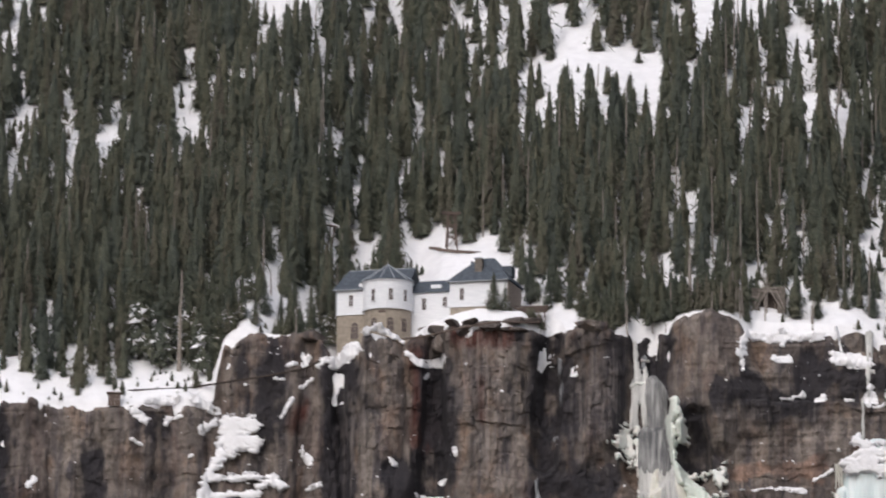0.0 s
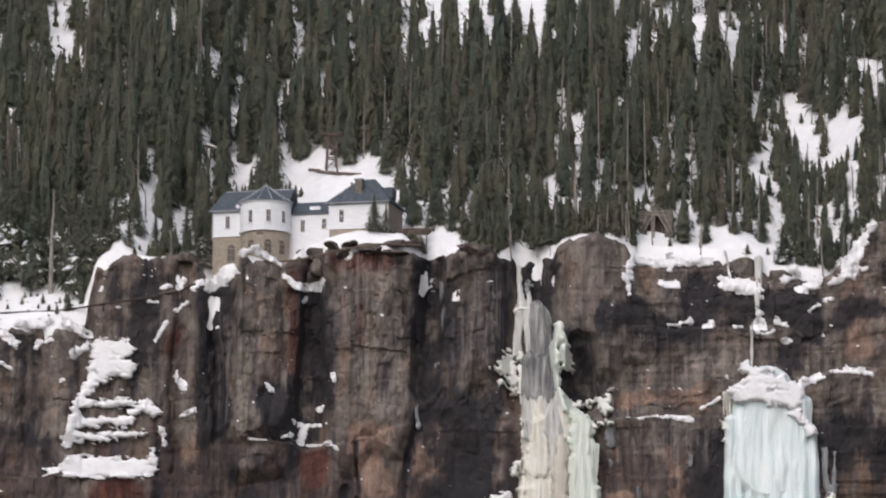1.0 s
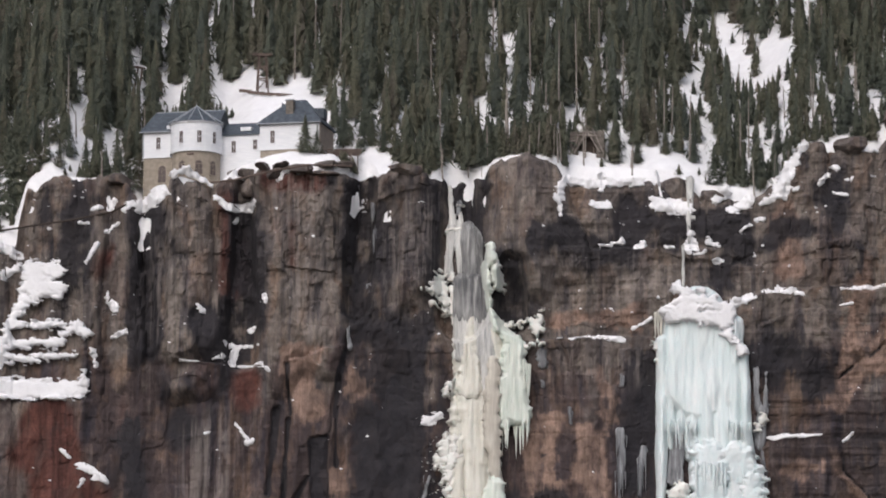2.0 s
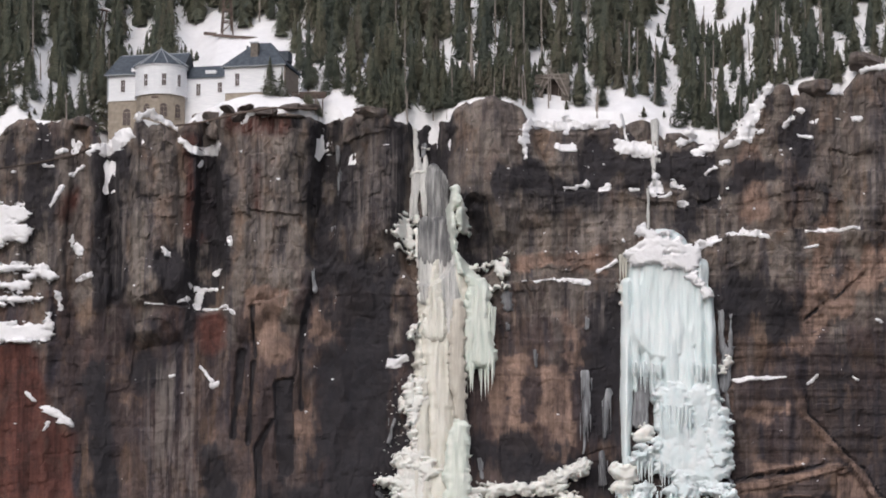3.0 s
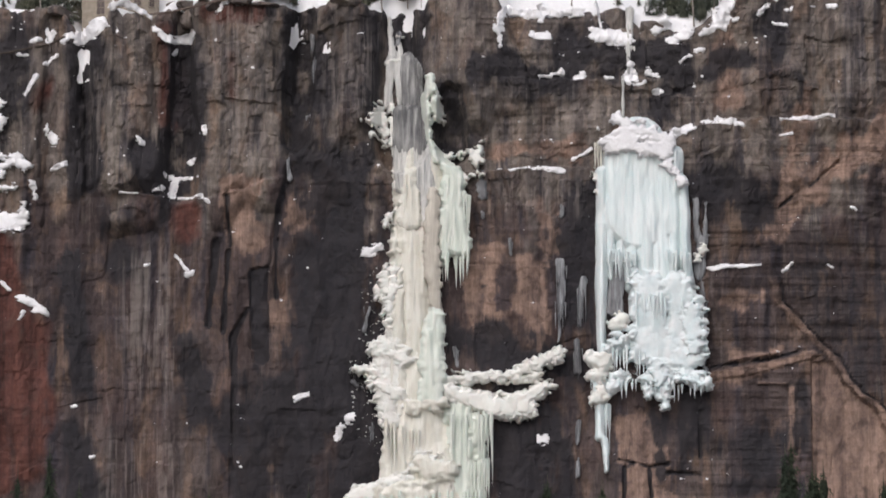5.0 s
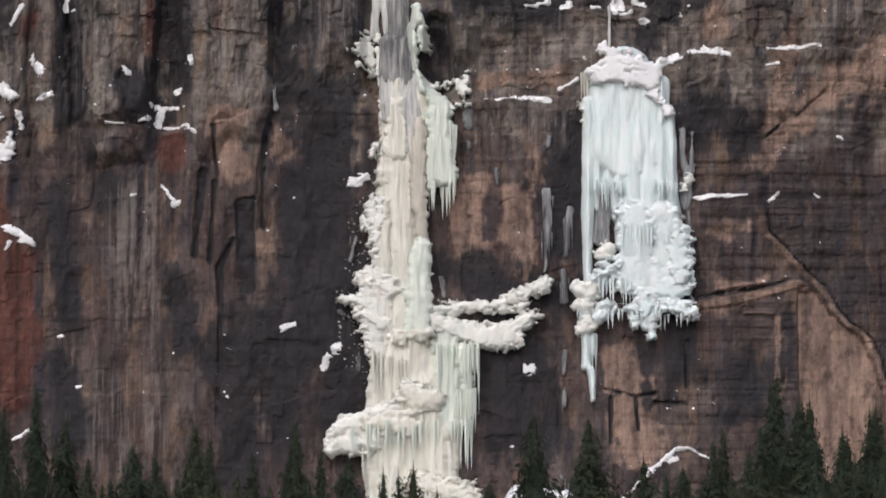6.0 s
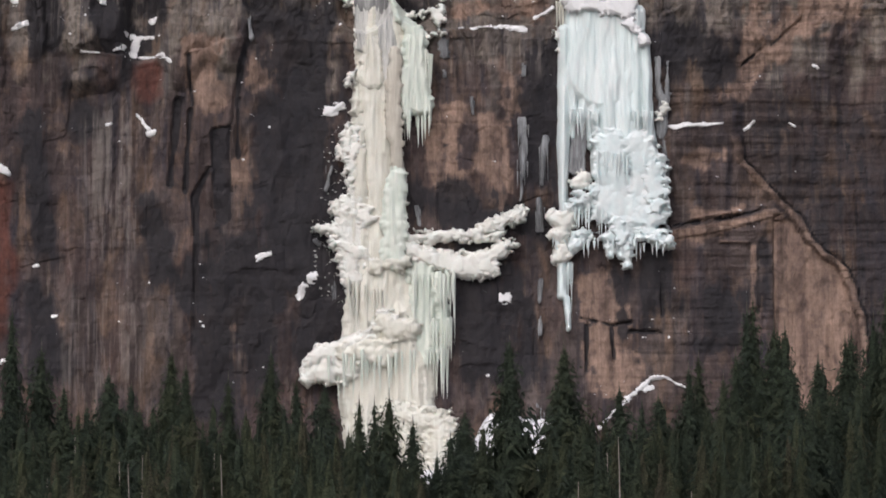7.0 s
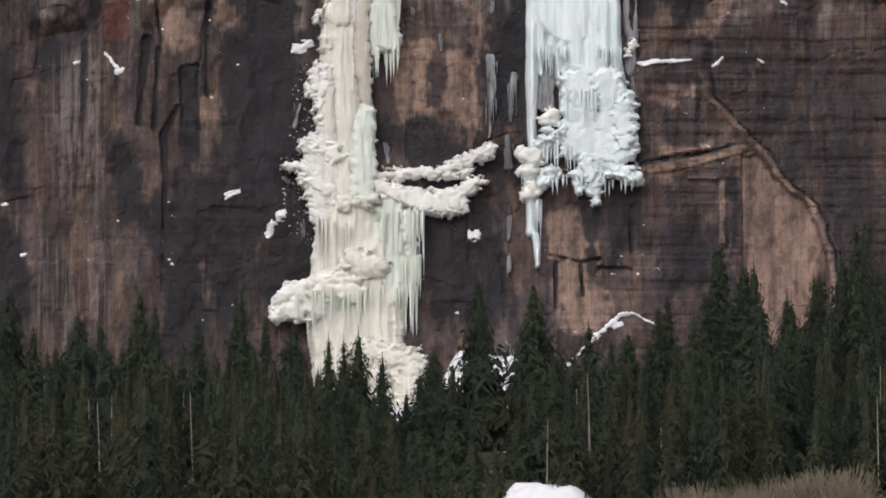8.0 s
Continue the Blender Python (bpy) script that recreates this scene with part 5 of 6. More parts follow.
def add_window(house, x, y, z, w, h, turn=0.0, arched=False, name="window"):
    """Frame, sill and two shuttered panes, the face at y looking along -y before the turn about z."""
    e = new(name)
    e.parent = house
    e.matrix_basis = pose(x, y, z, 0, 0, turn)
    t = 0.09
    bm = bmesh.new()
    add_box(bm, -w / 2 - t, -w / 2, -0.1, 0.06, 0, h)
    add_box(bm, w / 2, w / 2 + t, -0.1, 0.06, 0, h)
    add_box(bm, -w / 2 - t, w / 2 + t, -0.1, 0.06, h, h + t)
    add_box(bm, -0.02, 0.02, -0.06, 0.04, 0, h)
    add_box(bm, -w / 2, w / 2, -0.08, 0.04, h * 0.52 - 0.025, h * 0.52 + 0.025)
    part("window_frame", bm, TAN_STONE if arched else WHITE_WALL, e)
    part("window_sill", box(-w / 2 - 0.2, w / 2 + 0.2, -0.2, 0.05, -0.12, -0.003), TAN_STONE if arched else WHITE_WALL, e)
    bm = bmesh.new()
    if arched:
        pts = [(-w / 2, 0), (w / 2, 0), (w / 2, h)] + [(w / 2 * math.cos(a), h + w / 2 * math.sin(a)) for a in [math.pi * k / 8 for k in range(1, 8)]] + [(-w / 2, h)]
        f = bm.faces.new([bm.verts.new((p[0], -0.03, p[1])) for p in pts])
        r = bmesh.ops.extrude_face_region(bm, geom=[f])
        bmesh.ops.translate(bm, vec=(0, 0.05, 0), verts=[g for g in r["geom"] if isinstance(g, bmesh.types.BMVert)])
    else:
        add_box(bm, -w / 2, w / 2, -0.03, 0.02, 0, h)
    part("pane", bm, PANE, e)
    return e


def turret_shell(cx, cy, r, z0, z1, sides=20):
    bm = bmesh.new()
    bmesh.ops.create_cone(bm, cap_ends=True, segments=sides, radius1=r, radius2=r, depth=z1 - z0, matrix=Matrix.Translation((cx, cy, (z0 + z1) / 2)))
    return bm


HX, HZ = -68.3, 111.8
house = tagged(new("power_house", None), "white clapboard power house on a tan stone base with slate roofs", "house")
house.matrix_basis = pose(HX, 10.0, HZ, 0, 0, -13)
# west block
part("stone_base", box(0.12, 14.9, 0.12, 9.9, -4, 6.4), TAN_STONE, house)
part("wall", box(0, 15.0, 0, 10, 6.4, 11.7), WHITE_WALL, house)
part("corner_board", box(-0.06, 0.2, -0.06, 0.2, 6.4, 11.6), GREY_TRIM, house)
part("water_table", box(-0.1, 15.1, -0.1, 10.1, 6.34, 6.52), WHITE_WALL, house)
west_roof = part("roof", gable_roof(0, 15.0, 0, 10, 11.5, 4.8, 0.5, 1.6, 0.0), SLATE, house)
part("ridge_cap", box(1.4, 15.6, 4.85, 5.15, 16.35, 16.62, 0.04), GREY_TRIM, west_roof)
part("gutter", box(-0.6, 6.0, -0.72, -0.5, 11.42, 11.6), GREY_TRIM, west_roof)
part("gable_wall", gable_wall(15.02, 0, 10, 11.3, 11.6, 4.6), SHADED_WALL, house)
part("skylight", box(4.9, 6.3, -0.1, 1.1, 12.0, 12.9, 0.05), WHITE_WALL, house)
# round bay
part("bay_base", turret_shell(10.7, 1.2, 4.8, -3, 6.9, 28), TAN_STONE, house)
part("bay_wall", turret_shell(10.7, 1.2, 5.1, 6.9, 12.8, 28), WHITE_WALL, house)
part("band", turret_shell(10.7, 1.2, 5.25, 6.75, 7.0, 28), WHITE_WALL, house)
part("cornice", turret_shell(10.7, 1.2, 5.35, 12.55, 12.8, 28), WHITE_WALL, house)
bm = bmesh.new()
bmesh.ops.create_cone(bm, cap_ends=True, segments=12, radius1=5.6, radius2=0.05, depth=3.9, matrix=Matrix.Translation((10.7, 1.2, 14.77)))
bay_roof = part("bay_roof", bm, SLATE, house)
for k in range(12):
    a = 2 * math.pi * k / 12
    part("hip_flashing", bar((10.7 + 5.62 * math.cos(a), 1.2 + 5.62 * math.sin(a), 12.86), (10.7, 1.2, 16.78), 0.13, 0.08, 5), GREY_TRIM, bay_roof)
part("finial", bar((10.7, 1.2, 16.6), (10.7, 1.2, 17.3), 0.14, 0.03, 6), GREY_TRIM, bay_roof)
part("sign_board", box(10.2, 11.6, -3.7, -3.55, 5.9, 6.3), RED_WOOD, house)
# link
part("wall", box(15.0, 24.4, 3.0, 10, -5, 10.9), WHITE_WALL, house)
part("roof", gable_roof(15.2, 24.4, 3.0, 10, 10.8, 2.9, 0.35), SLATE, house)
part("skylight", box(19.2, 21.4, 3.2, 4.6, 11.7, 12.5, 0.05), WHITE_WALL, house)
# east block
part("stone_base", box(24.5, 36.4, -0.9, 9.4, -2, 6.8), TAN_STONE, house)
part("wall", box(24.4, 36.5, -1.0, 9.5, 6.8, 12.0), WHITE_WALL, house)
part("water_table", box(24.3, 36.6, -1.1, 9.6, 6.72, 6.9), WHITE_WALL, house)
east_roof = part("roof", gable_roof(24.4, 36.5, -1.0, 9.5, 11.9, 5.5, 0.5, 5.2, 4.6), SLATE, house)
part("gutter", box(23.9, 37.0, -1.7, -1.5, 11.82, 12.0), GREY_TRIM, east_roof)
# tan colour carries the shade on this side of the block
part("side_wall", box(36.503, 36.7, -0.9, 9.4, 6.8, 11.8), SHADED_WALL, house, "tan end wall with its shade in the colour")
chimney = part("chimney", box(29.2, 30.7, 0.6, 2.2, 12.6, 16.9, 0.06), TAN_GREY, house)
part("chimney_cap", box(29.05, 30.85, 0.45, 2.35, 16.9, 17.15, 0.04), GREY_TRIM, chimney)
part("dormer", box(33.2, 36.2, 3.4, 6.4, 13.6, 15.7, 0.05), SLATE, house)
part("stove_pipe", bar((27.6, 4.2, 14), (27.6, 4.2, 17.2), 0.22, 0.22, 8), SLATE, house)
add_window(house, 3.2, 0, 8.1, 0.85, 2.4)
for a in (-19, 23, 60):
    s, c = math.sin(radians(a)), math.cos(radians(a))
    add_window(house, 10.7 + 5.1 * s, 1.2 - 5.1 * c, 8.4, 0.85, 2.4, a)
    add_window(house, 10.7 + 4.8 * s, 1.2 - 4.8 * c, 2.1, 1.4, 2.1, a, True)
add_window(house, 4.0, 0.12, 1.35, 1.6, 2.6, 0, True)
add_window(house, 17.9, 3.0, 7.3, 0.85, 2.4)
add_window(house, 22.3, 3.0, 7.8, 0.85, 2.0)
add_window(house, 27.0, -1.0, 8.1, 0.85, 2.5)


# ---- loose rock along the brink ----
def boulder(x, y, z, rx, ry, rz, seed):
    bm = bmesh.new()
    bmesh.ops.create_icosphere(bm, subdivisions=4, radius=1)
    r = random.Random(seed)
    for v in bm.verts:
        v.co = Vector([math.copysign(abs(c) ** 0.55, c) for c in v.co]) * 0.85
    for k in range(9):
        d = Vector((r.gauss(0, 1), r.gauss(0, 1), r.gauss(0, 1))).normalized()
        cut = r.uniform(0.5, 0.85)
        for v in bm.verts:
            over = v.co.dot(d) - cut
            if over > 0:
                v.co -= d * over
    for v in bm.verts:
        c = v.co.copy()
        v.co = Vector((c.x * rx, c.y * ry, c.z * rz)) * 1.35 * (1 + 0.1 * noise.noise(c * 3 + Vector((0, seed, 0))) + 0.06 * noise.noise(c * 8))
    me = bpy.data.meshes.new("boulder")
    bm.to_mesh(me)
    bm.free()
    me.attributes.new("upper_tone", "FLOAT", "POINT").data.foreach_set("value", np.ones(len(me.vertices), dtype=np.float32))
    me.materials.append(ROCK)
    ob = new("boulder", me)
    ob.matrix_basis = pose(x, y, z, 0, 0, seed * 40)
    return tagged(ob, "rough brown outcrop of rock rising from the snow on the brink", "rock", "rocks along the brink")


for k, (x, z, rx, rz) in enumerate((
        (37.0, 110.6, 1.9, 2.0), (43.8, 108.8, 1.6, 1.4), (71.6, 118.9, 2.8, 1.6), (81.6, 123.9, 3.0, 2.0),
        (-42.0, 112.6, 1.6, 1.2), (-36.8, 113.5, 2.4, 0.8), (-48.6, 109.0, 2.0, 1.8), (-31.4, 112.6, 2.4, 0.6), (-46.4, 111.2, 1.6, 2.0), (-15.9, 113.5, 3.2, 1.0),
        (-48.5, 114.3, 1.1, 0.8), (-46.3, 113.6, 1.4, 0.9), (-43.5, 114.2, 1.1, 0.7), (-40.4, 114.4, 1.1, 0.6), (-31.8, 114.6, 1.3, 0.7), (-27.9, 115.0, 1.4, 0.5), (-72.0, 112.2, 1.4, 1.1))):
    boulder(x, float(brink(np.array([x]), 0.0)[0]) - 0.5, z, rx, 2.6, rz, k + 1)


# ---- timber tower behind the plant ----
def tower(x, y, height):
    e = new("timber_tower")
    w = 0.9
    for sx in (-w, w):
        for sy in (-w, w):
            part("post", bar((sx * 1.25, sy * 1.25, -1), (sx * 0.8, sy * 0.8, height), 0.17, 0.14, 5), RED_WOOD, e)
    for k in range(3):
        z0, z1 = height * k / 3, height * (k + 1) / 3
        for sy in (-w, w):
            part("brace", bar((-w, sy, z0 + 0.2), (w, sy, z1 - 0.2), 0.09, 0.09, 4), RED_WOOD, e)
            part("rail", box(-w * 1.2, w * 1.2, sy - 0.09, sy + 0.09, z1 - 0.25, z1), RED_WOOD, e)
    part("cross_arm", box(-2.2, 2.0, -0.3, 0.3, height, height + 0.4, 0.04), RED_WOOD, e)
    part("cross_arm", box(-2.0, 1.8, 0.6, 1.0, height, height + 0.35, 0.04), RED_WOOD, e)
    e.matrix_basis = pose(x, y, float(hill(np.array([x]), np.array([y]))[0]), 0, 0, 12)
    return tagged(e, "weathered brown timber tramway tower on the snowy slope", "tower")


TX, TY = -46.6, 47.5
tower(TX, TY, 7.4)
for k, (x, y) in enumerate(((-49.8, 50.0), (-47.8, 46.0), (-44.8, 44.5), (-41.8, 42.5))):
    p = new("timber_beam", None)
    part("beam", box(-1.8, 1.8, -0.25, 0.25, 0.0, 0.6, 0.06), RED_WOOD, p)
    p.matrix_basis = pose(x, y, float(hill(np.array([x]), np.array([y]))[0]) + 0.1, 0, 6, -8)
    tagged(p, "old brown timber beam lying on the snow", "timber", "timbers on the slope")


# ---- old tramway post with a cap of snow ----
def capped_post(x, y, height):
    e = new("timber_post")
    for dx in (-0.55, 0.55):
        part("post", bar((dx, 0, -1.0), (dx * 0.8, 0, height), 0.2, 0.16, 6), RED_WOOD, e)
    part("cap_beam", box(-1.3, 1.3, -0.3, 0.3, height, height + 0.35, 0.05), RED_WOOD, e)
    bm = bmesh.new()
    for k in range(7):
        a = -1.2 + 0.4 * k
        bmesh.ops.create_icosphere(bm, subdivisions=1, radius=0.42, matrix=Matrix.Translation((a, 0, height + 0.6 - 0.16 * (a + 0.3) ** 2)) @ Matrix.Diagonal((1, 1, 0.75, 1)))
    part("snow_cap", bm, SNOW, e, "curved cap of white snow")
    e.matrix_basis = pose(x, y, float(hill(np.array([x]), np.array([y]))[0]), 0, 8, 5)
    return tagged(e, "weathered brown timber post capped with snow among the spruces", "post")


CX, CY = -73.3, 53.0
capped_post(CX, CY, 6.0)


# ---- stone ruin with an arch ----
def ruin(x, y):
    e = new("stone_ruin")
    n = 12
    for k in range(n):
        a0, a1 = math.pi * k / n, math.pi * (k + 1) / n
        bm = bmesh.new()
        pts = [(1.5 * math.cos(a), 1.5 + 1.5 * math.sin(a)) for a in (a0, a1)] + [(2.2 * math.cos(a), 1.5 + 2.3 * math.sin(a)) for a in (a1, a0)]
        f = [bm.verts.new((p[0], -0.6, p[1])) for p in pts]
        g = [bm.verts.new((p[0], 0.6, p[1])) for p in pts]
        bm.faces.new(f), bm.faces.new(g[::-1])
        for i in range(4):
            bm.faces.new((f[i], g[i], g[(i + 1) % 4], f[(i + 1) % 4]))
        part("arch_stone", bm, TAN_GREY, e)
    for s in (-1, 1):
        for k in range(6):
            part("stone", box(min(s * 1.5, s * 3.0), max(s * 1.5, s * 3.0) - 0.1 * (k % 2), -0.6 - 0.05 * (k % 2), 0.6, -0.6 + k * 0.75, 0.13 + k * 0.75, 0.06), TAN_GREY, e)
    # added dark panel: stands for the shade inside the arch
    part("dark_backing", box(-1.9, 1.9, 0.75, 1.0, -0.6, 3.9, 0.05), DARK_WOOD_AND_BACKING, e, "dark panel standing for the unlit inside of the arch")
    for k in range(4):
        part("pole", bar((-3.0 + 2.0 * k, 0.8, 0), (-2.6 + 1.8 * k, 0.9, 4.0 + 0.5 * (k % 2)), 0.12, 0.08, 5), DEAD_WOOD, e)
    for x0, z0, x1, z1 in ((-2.9, 0.0, -1.0, 4.2), (-2.2, 0.2, 0.3, 4.4), (2.9, 0.0, 0.9, 4.3), (2.2, 0.2, -0.4, 4.5), (-1.8, 3.3, 2.4, 3.0), (-3.2, 2.2, -1.6, 2.4)):
        part("leaning_pole", bar((x0, -0.85, z0), (x1, -0.75, z1), 0.13, 0.09, 5), DEAD_WOOD, e)
    part("lintel", bar((-2.9, 0.8, 3.9), (2.8, 0.9, 4.1), 0.12, 0.1, 5), DEAD_WOOD, e)
    e.matrix_basis = pose(x, y, float(hill(np.array([x]), np.array([y]))[0]) - 0.2, 0, 0, -6)
    return tagged(e, "small ruined stone arch hung with bleached poles above the brink", "ruin")


RX, RY = 20.0, 9.0
ruin(RX, RY).scale = (1.15, 1.0, 1.2)


# ---- pipe and flume along the brink ----
def pipe(points, radius, mat, name, label):
    e = new(name)
    for a, b in zip(points, points[1:]):
        part("pipe_section", bar(a, b, radius, radius, 9), mat, e)
        part("collar", bar(Vector(b) - (Vector(b) - Vector(a)).normalized() * 0.15, Vector(b) + (Vector(b) - Vector(a)).normalized() * 0.15, radius * 1.25, radius * 1.25, 9), mat, e)
    for p in points[1:-1]:
        part("bracket", bar((p[0], p[1] + 2.2, p[2] - 1.6), (p[0], p[1], p[2] - 0.1), 0.1, 0.1, 4), mat, e)
    return tagged(e, label, "pipe")


def along(spots, out, bed=True):
    made = []
    for x, z in spots:
        xa, over = np.array([x]), z - float(rim(np.array([x]))[0])
        y = float(face(xa, np.array([z - 1.0]), 0)[0]) - out
        if bed and over > -0.6:
            y = float(brink(xa, 0.0)[0]) + max(over, 0) / 0.72 - 0.9
        made.append((x, y, z + 0.3))
    return made


pipe(along([(-54.0, 110.6), (-49.7, 111.1), (-45.3, 111.8), (-40.8, 112.5), (-34.8, 113.3), (-26.5, 114.0)], 2.4, False), 0.2, RED_WOOD, "penstock_pipe", "long rusty brown pipe running along the brink beside the plant")
pipe(along([(-115.5, 101.7), (-108.8, 101.8), (-97.7, 102.2), (-88.8, 102.6), (-81.1, 103.7), (-73.4, 105.2), (-70.6, 106.1)], 1.2), 0.2, DARK_WOOD_AND_BACKING, "wooden_flume", "dark weathered wooden flume crossing the snowy ledge and rock")


# ---- timber deck and stair beside the plant ----
def deck(x, y, z):
    e = new("timber_deck")
    for k in range(6):
        part("plank", box(-3.4 + 0.25 * k, 3.4, k * 0.62, k * 0.62 + 0.55, 0.35 * k, 0.35 * k + 0.16), RED_WOOD, e)
    for k in range(5):
        part("post", bar((-3.0 + 1.5 * k, 0.2, -3.0), (-3.0 + 1.5 * k, 0.2, 1.3), 0.12, 0.1, 5), RED_WOOD, e)
    for z0 in (0.7, 1.25):
        part("rail", box(-3.2, 3.3, 0.05, 0.2, z0, z0 + 0.14), RED_WOOD, e)
    e.matrix_basis = pose(x, y, z, 0, 0, -6)
    return tagged(e, "dark snow-streaked timber deck with a rail beside the plant", "deck")


DX, DZ = -28.4, 117.6
deck(DX, 4.0, DZ)


# ---- plank hut on the lower ledge ----
def hut(x, y):
    e = new("plank_hut")
    for k in range(5):
        part("plank", box(-1.2 + 0.48 * k, -0.74 + 0.48 * k, -0.9 - 0.03 * (k % 2), -0.8, 0, 2.6), RED_WOOD, e)
    part("side_wall", box(-1.2, -1.08, -0.79, 0.9, 0, 2.5), RED_WOOD, e)
    part("side_wall", box(1.08, 1.2, -0.79, 0.9, 0, 2.5), RED_WOOD, e)
    part("roof", box(-1.5, 1.5, -1.2, 1.1, 2.62, 2.8), RED_WOOD, e)
    part("snow_cap", box(-1.4, 1.4, -1.1, 1.0, 2.804, 3.1, 0.12), SNOW, e)
    e.matrix_basis = pose(x, y, float(hill(np.array([x]), np.array([y]))[0]), 0, 0, 5)
    return tagged(e, "small dark plank hut with a snowy roof on the ledge", "hut")


UX, UY = -112.4, 1.5
hut(UX, max(UY, 1.5))


# ---- trees ----
def spruce(height, radius, blades, seed, bare=0.08, long=0.34, core=0.66):
    """Points and faces of a ragged spruce crown: tiers of drooping boughs, each of many small blades."""
    r = np.random.RandomState(seed)
    n = blades
    t = bare + (1 - bare) * (1 - np.sqrt(1 - r.uniform(0, 0.995, n)))
    tiers = height * 0.9
    t = np.clip(np.round(t * tiers) / tiers + r.normal(0, 0.22, n) / tiers, bare * 0.7, 0.99)
    a = r.uniform(0, 2 * np.pi, n)
    side_of = 1 + 0.22 * np.sin(a * 2 + seed) + 0.2 * np.sin(t * 23 + seed + 3 * np.sin(a))
    reach = (radius * (1 - t) ** (0.7 + 0.07 * (seed % 3)) * side_of * r.uniform(0.5, 1.15, n) + 0.12) * np.clip((t - bare) / 0.08 + 0.55, 0.45, 1)
    r0 = reach * r.uniform(0.0, 0.95 - long * 0.75, n)
    r1 = np.minimum(r0 + reach * r.uniform(0.6, 1.2, n) * long + 0.15, reach * 1.08)
    bough = r.uniform(0.65, 1.2, (40, 7))[(t * tiers).astype(int) % 40, (a * 7 / 6.2832).astype(int) % 7]
    r0, r1 = r0 * bough, r1 * bough
    droop = r.uniform(-0.2, 0.8, n)
    z0 = t * height
    ux, uy = np.cos(a), np.sin(a)
    b = a + r.uniform(-0.6, 0.6, n)
    root = np.stack([ux * r0, uy * r0, z0 - droop * r0 * 0.6 + 0.2 * reach], 1)
    tip = np.stack([np.cos(b) * r1, np.sin(b) * r1, z0 - droop * r1], 1)
    ln = np.linalg.norm(tip - root, axis=1)
    w, roll = ln * r.uniform(0.1, 0.2, n) + 0.05, r.uniform(-0.8, 0.8, n)
    side = np.stack([-uy * np.cos(roll) * w, ux * np.cos(roll) * w, np.sin(roll) * w], 1)
    V = np.stack([root + side, tip, root - side], 1).reshape(-1, 3)
    F = np.arange(3 * n).reshape(n, 3)
    # the dense inner boughs: a ragged stack of drooping skirts
    rows, sides, off = 6, 7, len(V)
    tt = np.repeat(np.linspace(bare, 0.86, rows), 2)
    wide = radius * (1 - tt) ** 0.8 * np.tile([core, 0.7 * core], rows) + 0.05
    turn = np.arange(sides) * 2 * np.pi / sides
    rad = wide[:, None] * r.uniform(0.4, 1.4, (2 * rows, sides))
    up = height * (tt + np.tile([0.0, 0.05], rows))[:, None] - 0.25 * rad * r.uniform(0.2, 1.4, rad.shape)
    V = np.vstack([V, np.stack([rad * np.cos(turn), rad * np.sin(turn), up], -1).reshape(-1, 3)])
    k, j = np.meshgrid(np.arange(2 * rows - 1), np.arange(sides), indexing="ij")
    a0, b0 = (off + k * sides + j).ravel(), (off + k * sides + (j + 1) % sides).ravel()
    F = np.vstack([F, np.stack([a0, b0, b0 + sides], 1), np.stack([a0, b0 + sides, a0 + sides], 1)])
    top = len(V)
    V = np.vstack([V, [[0, 0, height * 1.02], [0.12, 0, height * 0.9], [-0.06, 0.1, height * 0.9], [-0.06, -0.1, height * 0.9]]])
    F = np.vstack([F, [[top, top + 1, top + 2], [top, top + 2, top + 3], [top, top + 3, top + 1]]])
    return V, F


def trunk_mesh(height, r0, seed):
    bm = bmesh.new()
    add_bar(bm, (0, 0, -1.0), (0, 0, height * 0.5), r0, r0 * 0.55, 7)
    add_bar(bm, (0, 0, height * 0.5 - 0.02), (0, 0, height * 0.99), r0 * 0.55, 0.03, 7)
    rr = random.Random(seed)
    for k in range(10):
        z, a = height * rr.uniform(0.1, 0.8), rr.uniform(0, 6.28)
        add_bar(bm, (0, 0, z), (math.cos(a) * 0.9, math.sin(a) * 0.9, z - 0.15), 0.05, 0.02, 4)
    return bm


def snow_load(height, radius, seed, bare):
    """Snow that lies on some of the boughs: thick little pads."""
    V, F = spruce(height, radius, 420, seed, bare, 0.4)
    r = np.random.RandomState(seed)
    n = 420
    P = V[:n * 3].reshape(n, 3, 3)[r.random_sample(n) < 0.6]
    P = np.stack([P[:, 0] * 1.3 - P[:, 2] * 0.3, P[:, 1], P[:, 2] * 1.3 - P[:, 0] * 0.3], 1)
    P = P.mean(1, keepdims=True) + 0.75 * (P - P.mean(1, keepdims=True))
    P = np.stack([P[:, 0], P[:, 1], P[:, 2], P[:, [0, 2]].mean(1)], 1)
    k = len(P)
    lift = np.array([0, 0, 0.14])
    top = P + lift
    mean = top.mean(1, keepdims=True)
    Q = np.concatenate([top, mean + lift, mean - lift], 1).reshape(-1, 3)
    b = (np.arange(k) * 6)[:, None]
    G = np.concatenate([b + f for f in ([0, 1, 4], [1, 2, 4], [2, 3, 4], [3, 0, 4], [1, 0, 5], [2, 1, 5], [3, 2, 5], [0, 3, 5])], 0)
    return Q, G


def make_tree(kind_seed, height, radius, blades, bare, needles, snowy=False):
    e = new("spruce_tree")
    part("trunk", trunk_mesh(height, 0.012 * height, kind_seed), BARK, e)
    V, F = spruce(height, radius, blades, kind_seed, bare, 0.1, 0.36)
    crown = mesh_object("crown", V, F, needles, e)
    if snowy:
        V, F = snow_load(height, radius, kind_seed, bare)
        ob = mesh_object("snow_load", V, F, SNOW, crown)
        ob["label"] = "clumps of white snow on the boughs"
